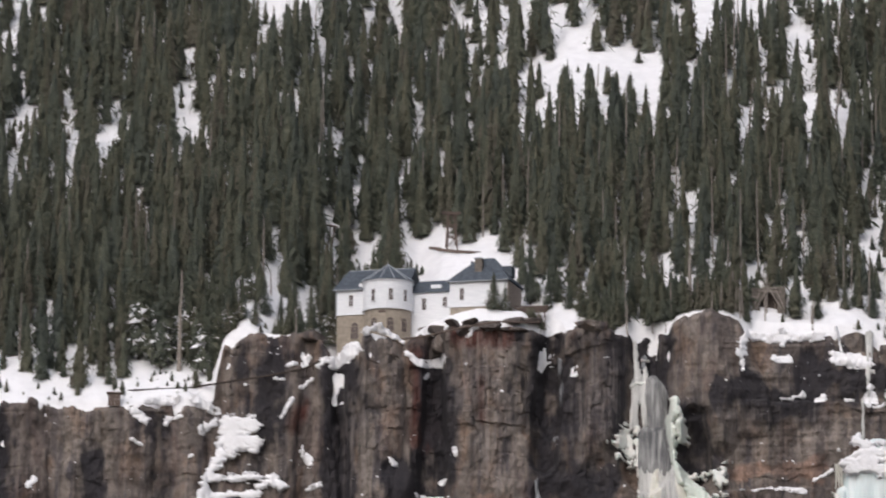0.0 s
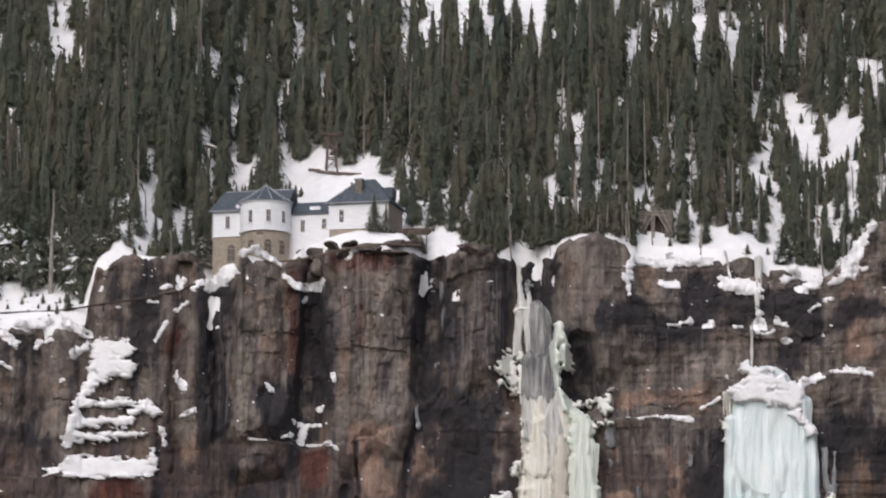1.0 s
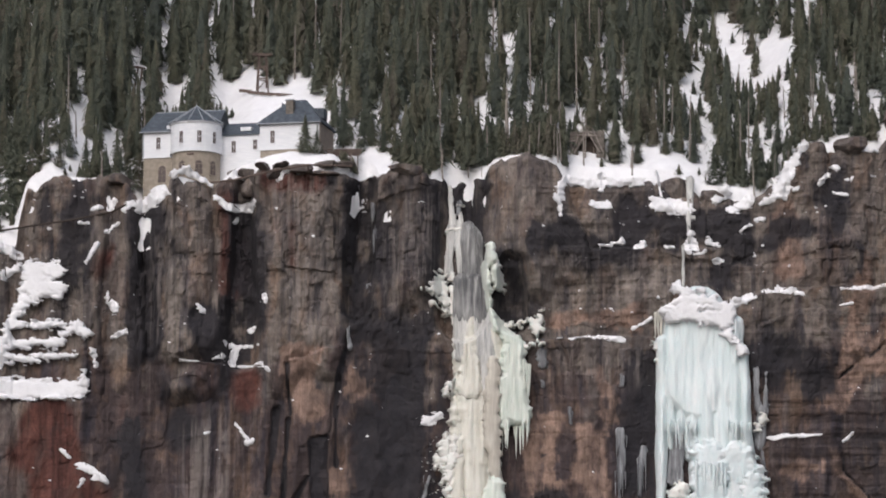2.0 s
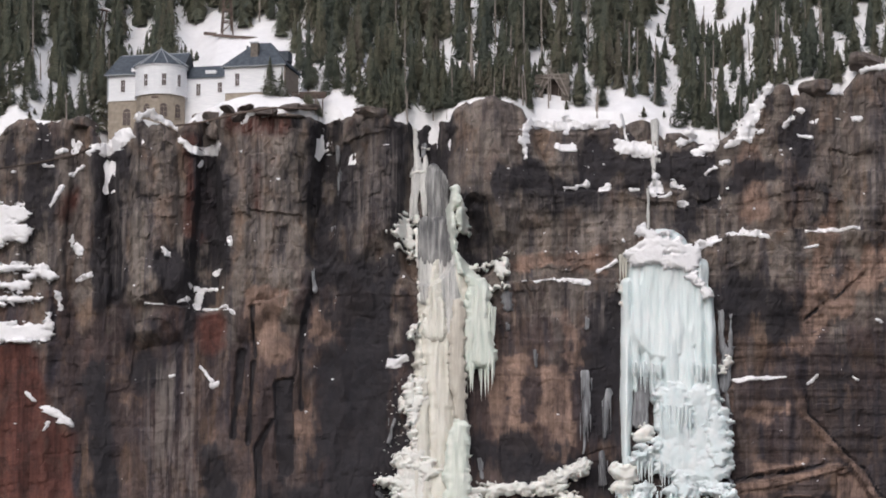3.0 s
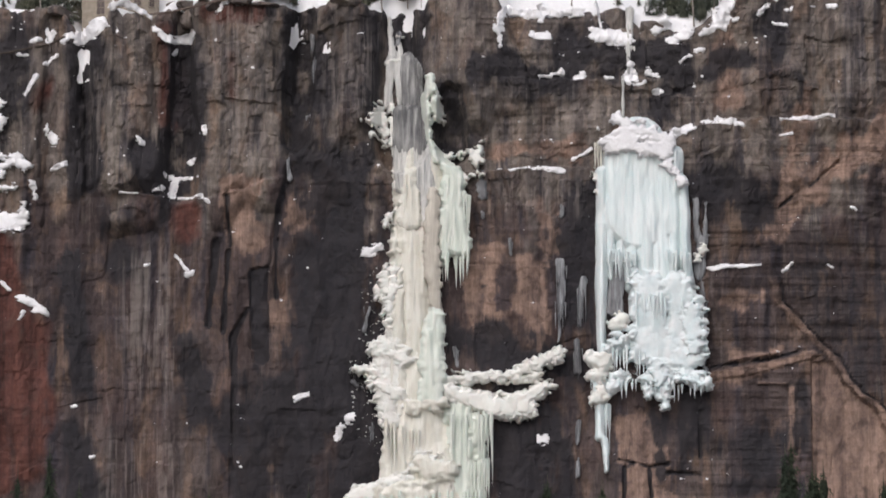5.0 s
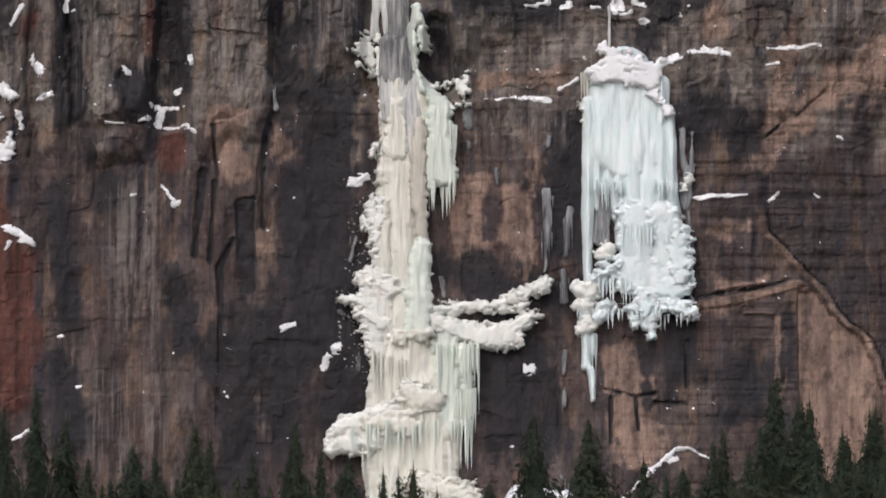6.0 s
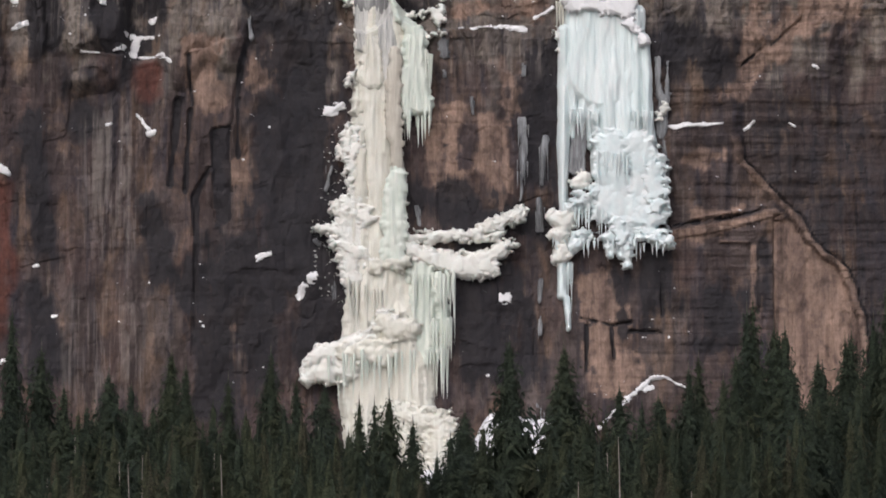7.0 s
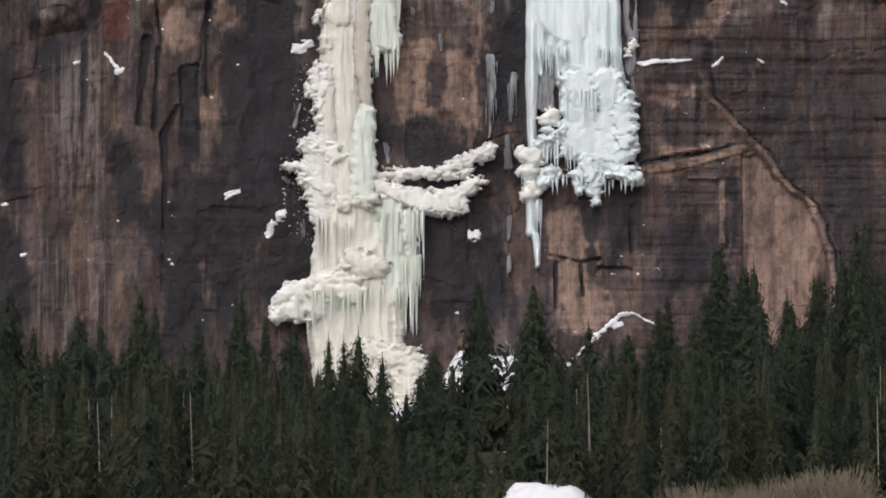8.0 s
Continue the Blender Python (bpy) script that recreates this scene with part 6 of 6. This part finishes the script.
        return tagged(e, "dark green spruce with white snow clumped on its boughs", "tree")
    return tagged(e, "tall dark green spruce with a ragged narrow crown on snowy ground", "tree")


NEAR_TREES = [make_tree(100 + k, 24.0, 3.5 + 0.7 * (k % 3), 6000, 0.05 + 0.03 * (k % 3), NEEDLES) for k in range(5)]
HILL_TREES = [make_tree(120 + k, 24.0, 3.3 + 0.4 * (k % 2), 3000, 0.04, HAZED_NEEDLES) for k in range(4)]
RIM_TREES = [make_tree(140 + k, 24.0, 3.4 + 0.4 * (k % 2), 3000, 0.04, HAZED_NEEDLES, k < 4) for k in range(5)]
placed = []


def stand(protos, x, y, height, group, turn, width=1.0):
    p = protos[int(turn * 7) % len(protos)]
    s = height / 24.0
    z = float((hill if y > 0 else valley)(np.array([x]), np.array([y]))[0]) - 0.3
    m = pose(x, y, z, 0, 0, turn * 57)
    if p.name not in placed:
        placed.append(p.name)
        ob = p
        ob.matrix_basis = m
    else:
        ob = copy_thing(p, m)
    ob.scale = (s * width, s * width, s)
    ob["group"] = group
    return ob


rng = random.Random(5)
# the trees whose tops stand out before the cliff
for x, y, h in (
        (-55.5, -150, 28.5), (-49.0, -190, 24.1), (-43.4, -170, 24.8), (-42.9, -120, 20.7), (-35.2, -140, 27.1), (-31.1, -180, 26.9), (-25.3, -160, 23.8),
        (-19.4, -130, 27.0), (-14.4, -170, 24.2), (-10.8, -120, 20.4), (-4.4, -210, 22.9), (-2.3, -170, 20.2), (-0.0, -200, 23.0), (3.5, -200, 19.1), (7.2, -190, 13.0), (9.0, -205, 16.9),
        (11.5, -180, 19.3), (13.7, -210, 18.0)):
    stand(NEAR_TREES, x, y, h, "spruces below the falls", rng.uniform(0, 6.28), rng.uniform(1.1, 1.4) * 24 / max(h, 16))
for x, y, h in (
        (28.6, -140, 27.6), (34.7, -190, 23.5),
        (43.0, -150, 20.2), (48.8, -160, 26.9), (49.0, -210, 26.0), (57.3, -150, 34.6), (60.7, -160, 31.8), (61.7, -180, 26.3), (68.7, -150, 25.9), (74.6, -140, 29.1), (77.6, -170, 39.5), (83.6, -150, 30.8)):
    stand(NEAR_TREES, x, y, h, "spruces below the falls", rng.uniform(0, 6.28), rng.uniform(1.15, 1.5) * 31 / max(h, 20))


stand(NEAR_TREES, 19.6, -120, 27.8, "spruces below the falls", 2.1, 0.6)
for x, y, h in ((14.2, -66, 6.4), (16.3, -58, 7.7), (19.0, -70, 6.8), (21.4, -60, 8.6), (24.2, -70, 7.9), (26.6, -58, 8.8), (27.9, -72, 6.2), (30.2, -60, 7.1), (14.9, -60, 8.2), (17.6, -50, 9.3), (20.0, -62, 8.1), (22.9, -52, 9.3), (25.3, -64, 7.4), (11.0, -70, 4.8), (28.8, -64, 4.3), (18.4, -75, 5.1)):
    stand(RIM_TREES, x, y, max(h, 5), "snowy spruces at the foot of the falls", rng.uniform(0, 6.28), 1.3)
for x, y, h in ((33.5, -262, 10.3), (37.8, -266, 11.8), (30.4, -255, 12.5), (41.3, -270, 10.7)):
    stand(NEAR_TREES, x, y, h, "spruces below the falls", rng.uniform(0, 6.28), 1.2)


for x, y, h in (
        (58.3, -150, 35.9), (62.5, -160, 31.8), (54.3, -165, 27.9), (66.6, -170, 26.5), (74.0, -150, 30.4), (46.9, -165, 25.5), (-59.4, -160, 35.1), (-63.5, -170, 31.4), (-34.9, -150, 27.2), (-43.9, -165, 24.8), (-18.5, -165, 26.5), (19.3, -150, 29.4), (27.9, -150, 28.5), (72.0, -160, 29.9), (76.0, -165, 33.2), (67.4, -170, 25.9), (80.8, -155, 39.1), (82.3, -165, 30.0), (61.7, -155, 31.1),
        (49.3, -175, 19.2), (54.1, -165, 22.2), (58.5, -160, 25.5), (61.6, -180, 22.9), (64.6, -175, 19.1), (67.7, -180, 22.8), (72.6, -175, 24.3), (79.0, -180, 26.2)):
    stand(NEAR_TREES, x, y, h, "spruces below the falls", rng.uniform(0, 6.28), rng.uniform(1.25, 1.6) * 24 / max(h, 20))


# how high the wood reaches in the camera's view, by the place along the cliff
def wood_top(x, y):
    across = x * 870 / (870 + y)
    z = np.interp(across, [-70, -35, -15, -8, 6, 14, 20, 28, 31, 40, 60, 74, 102], [8, 9, 8, 2, -7, -10, -12, -10, 3, 6, 9, 15, 16])
    return -55.8 + (z + 55.8) * (870 + y) / 870


def wood_height(x, y, r):
    h = min(r.uniform(14, 22), float(wood_top(x, y)) - 9 * r.uniform(0, 1) ** 1.6 + 1.0 - float(valley(np.array([x]), np.array([y]))[0]))
    return h if not (12 < x < 26 and -300 < y < -225) else 0


for k in range(170):
    x, y = rng.uniform(-85, 100), rng.uniform(-250, -110)
    h = wood_height(x, y, rng)
    if h > 6:
        stand(NEAR_TREES, x, y, h, "spruces below the falls", rng.uniform(0, 6.28), rng.uniform(1.1, 1.5) * (1.2 if h < 12 else 1.0))


def joined_wood(name, label, places, protos, tall, needles):
    """Trees beyond counting, in one mesh: x, y, z, height, spread."""
    vs, fs, off = [], [], 0
    r = np.random.RandomState(3)
    for i, (x, y, z, h, w) in enumerate(places):
        V, F = protos[i % len(protos)]
        a, s = r.uniform(0, 6.28), h / tall
        c, sn = math.cos(a), math.sin(a)
        vs.append(np.stack([x + w * (c * V[:, 0] - sn * V[:, 1]), y + w * (sn * V[:, 0] + c * V[:, 1]), z + s * V[:, 2]], 1))
        fs.append(F + off)
        off += len(V)
    ob = mesh_object(name, np.vstack(vs), np.vstack(fs), needles)
    return tagged(ob, label, "forest", kind="stuff")


low = []
for k in range(430):
    x, y = rng.uniform(-105, 118), rng.uniform(-345, -70)
    h = wood_height(x, y, rng)
    if h > 4 and not (y < -262 and x > 18):
        low.append((x, y, float(valley(np.array([x]), np.array([y]))[0]) - 0.3, h, (h / 16) ** 0.6 * rng.uniform(1.1, 1.5)))
joined_wood("lower_wood", "dense dark spruce wood at the foot of the cliff", low, [spruce(16.0, 2.5 + 0.3 * (k % 3), 1500, 500 + k, 0.04, 0.13, 0.45) for k in range(6)], 16.0, NEEDLES)

# pale dead stems in the lower wood
vs, fs, off = [], [], 0
ang = np.arange(5) * 1.2566
for k in range(45):
    x, y = rng.uniform(-80, 95), rng.uniform(-255, -150)
    h = wood_height(x, y, rng) * rng.uniform(0.6, 0.95)
    if h > 5:
        z, lean = float(valley(np.array([x]), np.array([y]))[0]), rng.uniform(-0.4, 0.4)
        vs += [np.stack([x + lean * (c > 0) + w * np.cos(ang), y + w * np.sin(ang), np.full(5, z + c)], 1) for c, w in ((-0.5, 0.14), (h, 0.05))]
        fs += [(off + i, off + (i + 1) % 5, off + 5 + (i + 1) % 5, off + 5 + i) for i in range(5)]
        off += 10
tagged(mesh_object("dead_stems", np.vstack(vs), fs, DEAD_WOOD), "thin pale dead stems standing among the spruces", "forest", kind="stuff")

# single trees along the brink
for x, y, h in (
        (-35.7, 0.6, 8.4), (-33.3, 1, 6.9), (-70.3, 4, 6.5), (-72.4, 6, 8.0), (-91.9, 8, 21.2), (-89.7, 6, 11.7), (-94.8, 9, 21.7), (-87.2, 7, 8.7), (-84.5, 6, 5.7), (-57.4, 24, 22.3), (-28.7, 16, 15.9), (-24.9, 10, 9.4), (-109.7, 18, 28.7), (-104.5, 14, 24.5), (-99.1, 16, 26.4), (-94.0, 12, 20.5), (-89.5, 12, 10.7), (-86.9, 14, 11.6),
        (-83.1, 11, 9.5), (-79.6, 10, 9.7), (-77.0, 12, 15.1), (-73.7, 13, 13.6), (-70.3, 20, 16.1), (-67.4, 26, 17.8), (44.7, 4, 8.4), (47.1, 7, 8.6), (50.8, 5, 9.5), (53.8, 3, 8.3), (49.4, 9, 9.9)):
    stand(RIM_TREES, x, y, max(h, 4), "spruces along the brink", rng.uniform(0, 6.28), rng.uniform(1.0, 1.2) * (1.5 if h < 9 else 1.15))
for x, y, h in (
        (57.8, 9, 9.7), (62.5, 11, 4.7), (-3.2, 7, 11.6), (-14.9, 6, 9.3), (-11.6, 8, 10.8), (-8.2, 7, 8.9), (0.2, 6, 7.2), (3.0, 9, 4.2), (8.6, 9, 3.2), (11.4, 6, 3.2),
        (-20.5, 9, 7.0), (-22.9, 12, 7.8), (-17.6, 5, 6.3), (25.4, 9, 7.6), (29.8, 7, 7.3), (35.5, 10, 7.4), (41.1, 10, 9.8), (22.1, 12, 8.0), (15.4, 12, 6.0)):
    stand(HILL_TREES, x, y, max(h, 4), "spruces along the brink", rng.uniform(0, 6.28), rng.uniform(1.0, 1.25) * (1.5 if h < 9 else 1.15))

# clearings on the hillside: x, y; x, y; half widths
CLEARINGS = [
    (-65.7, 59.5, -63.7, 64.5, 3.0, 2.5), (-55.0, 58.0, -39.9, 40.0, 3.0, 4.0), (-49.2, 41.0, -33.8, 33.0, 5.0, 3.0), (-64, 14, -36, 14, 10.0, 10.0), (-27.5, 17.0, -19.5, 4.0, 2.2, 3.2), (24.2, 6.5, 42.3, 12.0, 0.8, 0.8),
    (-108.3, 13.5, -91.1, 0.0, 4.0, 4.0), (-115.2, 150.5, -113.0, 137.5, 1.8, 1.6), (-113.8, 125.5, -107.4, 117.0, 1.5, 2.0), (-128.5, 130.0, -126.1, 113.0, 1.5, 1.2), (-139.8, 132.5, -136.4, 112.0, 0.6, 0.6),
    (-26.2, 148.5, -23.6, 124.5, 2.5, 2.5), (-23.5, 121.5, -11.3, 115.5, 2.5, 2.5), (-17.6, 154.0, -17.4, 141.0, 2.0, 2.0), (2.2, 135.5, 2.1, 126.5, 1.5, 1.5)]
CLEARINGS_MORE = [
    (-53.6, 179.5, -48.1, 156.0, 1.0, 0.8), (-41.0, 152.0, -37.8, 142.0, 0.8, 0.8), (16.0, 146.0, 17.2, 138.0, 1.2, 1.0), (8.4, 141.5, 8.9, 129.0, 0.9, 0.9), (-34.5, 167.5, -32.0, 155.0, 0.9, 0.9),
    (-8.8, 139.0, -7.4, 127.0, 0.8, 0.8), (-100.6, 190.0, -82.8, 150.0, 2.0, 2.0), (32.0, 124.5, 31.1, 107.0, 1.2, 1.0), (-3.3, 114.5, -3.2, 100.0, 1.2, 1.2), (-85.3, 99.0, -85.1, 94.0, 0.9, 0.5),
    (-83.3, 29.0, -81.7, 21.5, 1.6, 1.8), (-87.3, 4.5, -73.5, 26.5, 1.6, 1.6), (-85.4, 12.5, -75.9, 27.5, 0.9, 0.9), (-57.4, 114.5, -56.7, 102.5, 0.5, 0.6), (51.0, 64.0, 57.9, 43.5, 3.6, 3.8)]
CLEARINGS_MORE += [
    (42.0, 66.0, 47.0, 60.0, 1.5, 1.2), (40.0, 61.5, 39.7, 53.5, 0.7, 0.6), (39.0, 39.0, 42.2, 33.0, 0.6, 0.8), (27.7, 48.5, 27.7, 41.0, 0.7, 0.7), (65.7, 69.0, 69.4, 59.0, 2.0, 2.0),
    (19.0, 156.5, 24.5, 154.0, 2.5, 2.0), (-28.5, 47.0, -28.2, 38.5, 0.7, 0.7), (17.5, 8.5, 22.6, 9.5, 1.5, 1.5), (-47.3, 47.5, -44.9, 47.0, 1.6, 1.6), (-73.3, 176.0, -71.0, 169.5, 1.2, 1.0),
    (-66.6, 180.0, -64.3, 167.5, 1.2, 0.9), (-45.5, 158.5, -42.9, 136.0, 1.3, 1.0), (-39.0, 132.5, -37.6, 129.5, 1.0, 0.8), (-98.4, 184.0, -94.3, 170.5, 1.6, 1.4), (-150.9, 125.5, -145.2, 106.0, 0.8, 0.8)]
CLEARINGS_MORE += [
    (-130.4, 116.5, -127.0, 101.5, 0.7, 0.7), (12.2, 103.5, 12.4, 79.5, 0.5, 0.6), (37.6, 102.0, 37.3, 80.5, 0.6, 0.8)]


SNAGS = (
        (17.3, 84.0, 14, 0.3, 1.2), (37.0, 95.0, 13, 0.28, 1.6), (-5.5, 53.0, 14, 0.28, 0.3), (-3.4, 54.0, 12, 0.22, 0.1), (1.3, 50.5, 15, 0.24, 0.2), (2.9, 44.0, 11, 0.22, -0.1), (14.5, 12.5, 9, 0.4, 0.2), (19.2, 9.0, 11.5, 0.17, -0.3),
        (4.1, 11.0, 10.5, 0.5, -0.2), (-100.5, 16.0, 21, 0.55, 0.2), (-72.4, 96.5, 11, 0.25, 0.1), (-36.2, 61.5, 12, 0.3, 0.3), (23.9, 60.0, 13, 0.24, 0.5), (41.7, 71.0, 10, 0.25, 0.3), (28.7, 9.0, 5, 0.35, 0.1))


# post, ruin and dead trees get gaps that keep them in the camera's view
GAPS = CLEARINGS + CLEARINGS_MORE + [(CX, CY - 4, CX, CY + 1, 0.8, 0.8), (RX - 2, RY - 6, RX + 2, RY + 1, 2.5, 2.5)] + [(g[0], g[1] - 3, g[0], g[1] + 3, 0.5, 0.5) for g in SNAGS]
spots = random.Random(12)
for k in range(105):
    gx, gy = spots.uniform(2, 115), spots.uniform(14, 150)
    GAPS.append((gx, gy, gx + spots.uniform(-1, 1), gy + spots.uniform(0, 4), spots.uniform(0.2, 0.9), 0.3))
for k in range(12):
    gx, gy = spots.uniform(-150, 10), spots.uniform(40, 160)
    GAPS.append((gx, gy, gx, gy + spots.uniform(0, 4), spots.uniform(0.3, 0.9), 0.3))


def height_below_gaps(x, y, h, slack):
    """Trees inside a clearing are left out, and those that would hide one from the camera are shortened."""
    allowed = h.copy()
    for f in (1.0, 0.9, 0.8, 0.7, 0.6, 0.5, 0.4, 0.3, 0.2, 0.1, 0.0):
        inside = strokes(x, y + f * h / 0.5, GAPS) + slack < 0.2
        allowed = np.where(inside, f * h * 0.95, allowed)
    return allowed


def far_wood():
    r = np.random.RandomState(8)
    gx, gy = [], []
    for y0, y1, step in ((4.0, 75, 4.1), (75, 200, 5.0)):
        a, b = np.meshgrid(np.arange(-178, 120, step), np.arange(y0, y1, step))
        gx.append(a.ravel() + r.uniform(-0.5, 0.5, a.size) * step)
        gy.append(b.ravel() + r.uniform(-0.5, 0.5, b.size) * step)
    x, y = np.concatenate(gx), np.concatenate(gy)
    n = len(x)
    h = r.uniform(9, 23, n) * np.where(y < 20, 0.65, 1)
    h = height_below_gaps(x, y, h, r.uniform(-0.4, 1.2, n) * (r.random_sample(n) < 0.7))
    patchy = fractal(x / 10, y / 14, 123, 3)
    thin = np.clip(y / 100 - 0.3, 0, 1) * np.clip((x + 40) / 60, 0, 1)
    keep = (h > 2.0) & (patchy > -1.15 + 0.95 * thin + 0.35 * np.clip(y / 120 - 0.4, 0, 1))
    keep &= ~((x < -72) & (y < 9 + 2 * np.sin(x))) & ~((x > 25) & (y < 4.2))
    x, y, h = x[keep], y[keep], h[keep]
    z = hill(x, y) - 0.4
    # young growth right up to the brink
    bx = np.concatenate([r.uniform(-29, 27, 290), r.uniform(-97, -70, 60), r.uniform(45, 100, 70)])
    by = brink(bx, r.uniform(0.3, 6.5, len(bx)))
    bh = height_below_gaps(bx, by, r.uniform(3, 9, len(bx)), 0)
    keep = (bh > 1.5) & ((bx < -70) | (np.abs(bx + 8) > 2.5))
    bx, by, bh = bx[keep], by[keep], bh[keep]
    # low growth scattered over the western ledge
    wx = r.uniform(-142, -88, 60)
    wy = brink(wx, r.uniform(0.5, 11, 60))
    bx, by, bh = np.concatenate([bx, wx]), np.concatenate([by, wy]), np.concatenate([bh, 0.7 + 3.4 * r.uniform(0, 1, 60) ** 2])
    # saplings dotted over the clearings of the eastern slope
    sx, sy = r.uniform(32, 115, 300), r.uniform(25, 150, 300)
    x, y, h = np.concatenate([x, bx, sx]), np.concatenate([y, by, sy]), np.concatenate([h, bh, r.uniform(2.5, 8.5, 300)])
    z = hill(x, y) - 0.4
    places = [(x[i], y[i], z[i], h[i], (h[i] / 14) ** 0.6 * r.uniform(0.85, 1.2)) for i in range(len(x))]
    joined_wood("hillside_wood", "dense dark spruce wood on the snowy hillside", places, [spruce(14.0, 2.6 + 0.5 * (k % 3), 450, 300 + k, 0.06, 0.22, 0.5) for k in range(8)], 14.0, HAZED_NEEDLES)
    # bare grey stems between the crowns
    vs, fs, off = [], [], 0
    ang = np.arange(5) * 1.2566
    for i in range(len(x)):
        dead = r.random_sample() < 0.06 + 0.1 * (x[i] > 5)
        if not dead and i % 2:
            continue
        hh, rr = (h[i] * r.uniform(0.6, 1.0), 0.2) if dead else (h[i] * 0.8, 0.15)
        o = np.array([2.0 * dead, -2.2 * dead, 0])
        lo = np.stack([x[i] + rr * np.cos(ang), y[i] + rr * np.sin(ang), np.full(5, z[i] - 2)], 1) + o
        hi = np.stack([x[i] + r.uniform(-.4, .4) + 0.4 * rr * np.cos(ang), y[i] + 0.4 * rr * np.sin(ang), np.full(5, z[i] + hh)], 1) + o
        vs.append(np.vstack([lo, hi]))
        fs += [(off + k, off + (k + 1) % 5, off + 5 + (k + 1) % 5, off + 5 + k) for k in range(5)] + [tuple(off + 5 + k for k in range(5))]
        off += 10
    tagged(mesh_object("wood_stems", np.vstack(vs), fs, DEAD_WOOD), "thin grey live and dead stems among the spruces", "forest", kind="stuff")


far_wood()


# ---- bare standing dead trees ----
def snag(x, y, height, thick, lean, seed):
    r = random.Random(seed)
    e = new("dead_tree")
    bm = bmesh.new()
    a = Vector((0, 0, -1.5))
    n = 5
    for k in range(n):
        b = Vector((lean * (k + 1) / n + r.uniform(-0.1, 0.1), r.uniform(-0.1, 0.1), height * (k + 1) / n))
        add_bar(bm, a, b, thick * (1 - 0.75 * k / n), thick * (1 - 0.75 * (k + 1) / n), 7)
        a = b
    part("trunk", bm, DEAD_WOOD, e)
    for k in range(6):
        z, t = height * r.uniform(0.35, 0.95), r.uniform(0, 6.28)
        p = Vector((lean * z / height, 0, z))
        part("branch", bar(p, p + Vector((math.cos(t), math.sin(t), 0.2)) * r.uniform(0.4, 1.1), 0.05, 0.015, 4), DEAD_WOOD, e)
    e.matrix_basis = pose(x, y, float(hill(np.array([x]), np.array([y]))[0]), 0, 0, 0)
    return tagged(e, "bare bleached dead tree trunk on the wooded slope", "tree", "dead trees on the slope")


for k, (x, y, h, w, lean) in enumerate(SNAGS):
    snag(x, max(y - 4, 2.0), h, w, lean, k)


# ---- bare willows on the valley floor ----
def willow(seed):
    r = random.Random(seed)
    e = new("willow_bush")
    for c in range(5):
        bm = bmesh.new()
        for k in range(46):
            a, lean = r.uniform(0, 6.28), r.uniform(0.1, 0.9)
            p = Vector((r.uniform(-0.6, 0.6), r.uniform(-0.6, 0.6), -0.5))
            mid = p + Vector((math.cos(a) * lean, math.sin(a) * lean, r.uniform(1.4, 2.4)))
            tip = mid + Vector((math.cos(a) * lean * 1.3, math.sin(a) * lean * 1.3, r.uniform(0.8, 2.2)))
            add_bar(bm, p, mid, 0.06, 0.045, 3)
            for j in range(3):
                add_bar(bm, mid, tip + Vector((r.uniform(-0.5, 0.5), r.uniform(-0.5, 0.5), r.uniform(-0.6, 0.3))), 0.04, 0.015, 3)
        part("stem_clump", bm, TWIGS, e).matrix_basis = pose(r.uniform(-1.4, 1.4), r.uniform(-1.4, 1.4), 0)
    return tagged(e, "bare brown willow bush with many thin upright stems", "bush", "bare willows on the valley floor")


first = willow(3)
for k, (x, y, h) in enumerate(((38.8, -335, 7.2), (41.7, -345, 6.8), (46.8, -340, 7.5), (51.1, -330, 7.9), (52.6, -345, 9.3), (56.3, -335, 9.5), (56.3, -350, 7.5), (61.3, -335, 5.1), (35.4, -350, 5.7), (43.9, -350, 6.6))):
    m = pose(x, y, float(valley(np.array([x]), np.array([y]))[0]), 0, 0, 70 * k)
    ob = first if k == 0 else copy_thing(first, m)
    ob.matrix_basis = m
    ob.scale = (h / 3.6 * 0.7, h / 3.6 * 0.7, h / 3.6 * 0.76)


def snow_bank(x, y, rx, ry, height, seed):
    u, v = np.meshgrid(np.linspace(-1, 1, 49), np.linspace(-1, 1, 33))
    rr = np.hypot(u, v) + 0.12 * fractal(u * 2 + seed, v * 2, 600 + seed, 2)
    g = valley(x + u * rx, y + v * ry)
    Z = g - 0.6 + (height + 0.6) * np.clip(1.25 - 1.25 * rr ** 2, 0, 1) * (1 + 0.12 * fractal(u * 4, v * 4, 610, 2))
    idx = np.arange(u.size).reshape(u.shape)
    q = np.stack([idx[:-1, :-1], idx[:-1, 1:], idx[1:, 1:], idx[1:, :-1]], -1).reshape(-1, 4)
    ob = mesh_object("snow_bank", np.stack([x + u * rx, y + v * ry, Z], -1).reshape(-1, 3), q, SNOW, smooth=True)
    return tagged(ob, "rounded bank of white snow on the valley floor", "snow")


SX, SY, SH = 24.3, -262, 3.6
snow_bank(SX, SY, 8.5, 6.0, SH, 2)
snow_bank(8.7, -40.0, 9.0, 42.0, 1.0, 4)
snow_bank(23.0, -40.0, 11.0, 28.0, 10.5, 5)
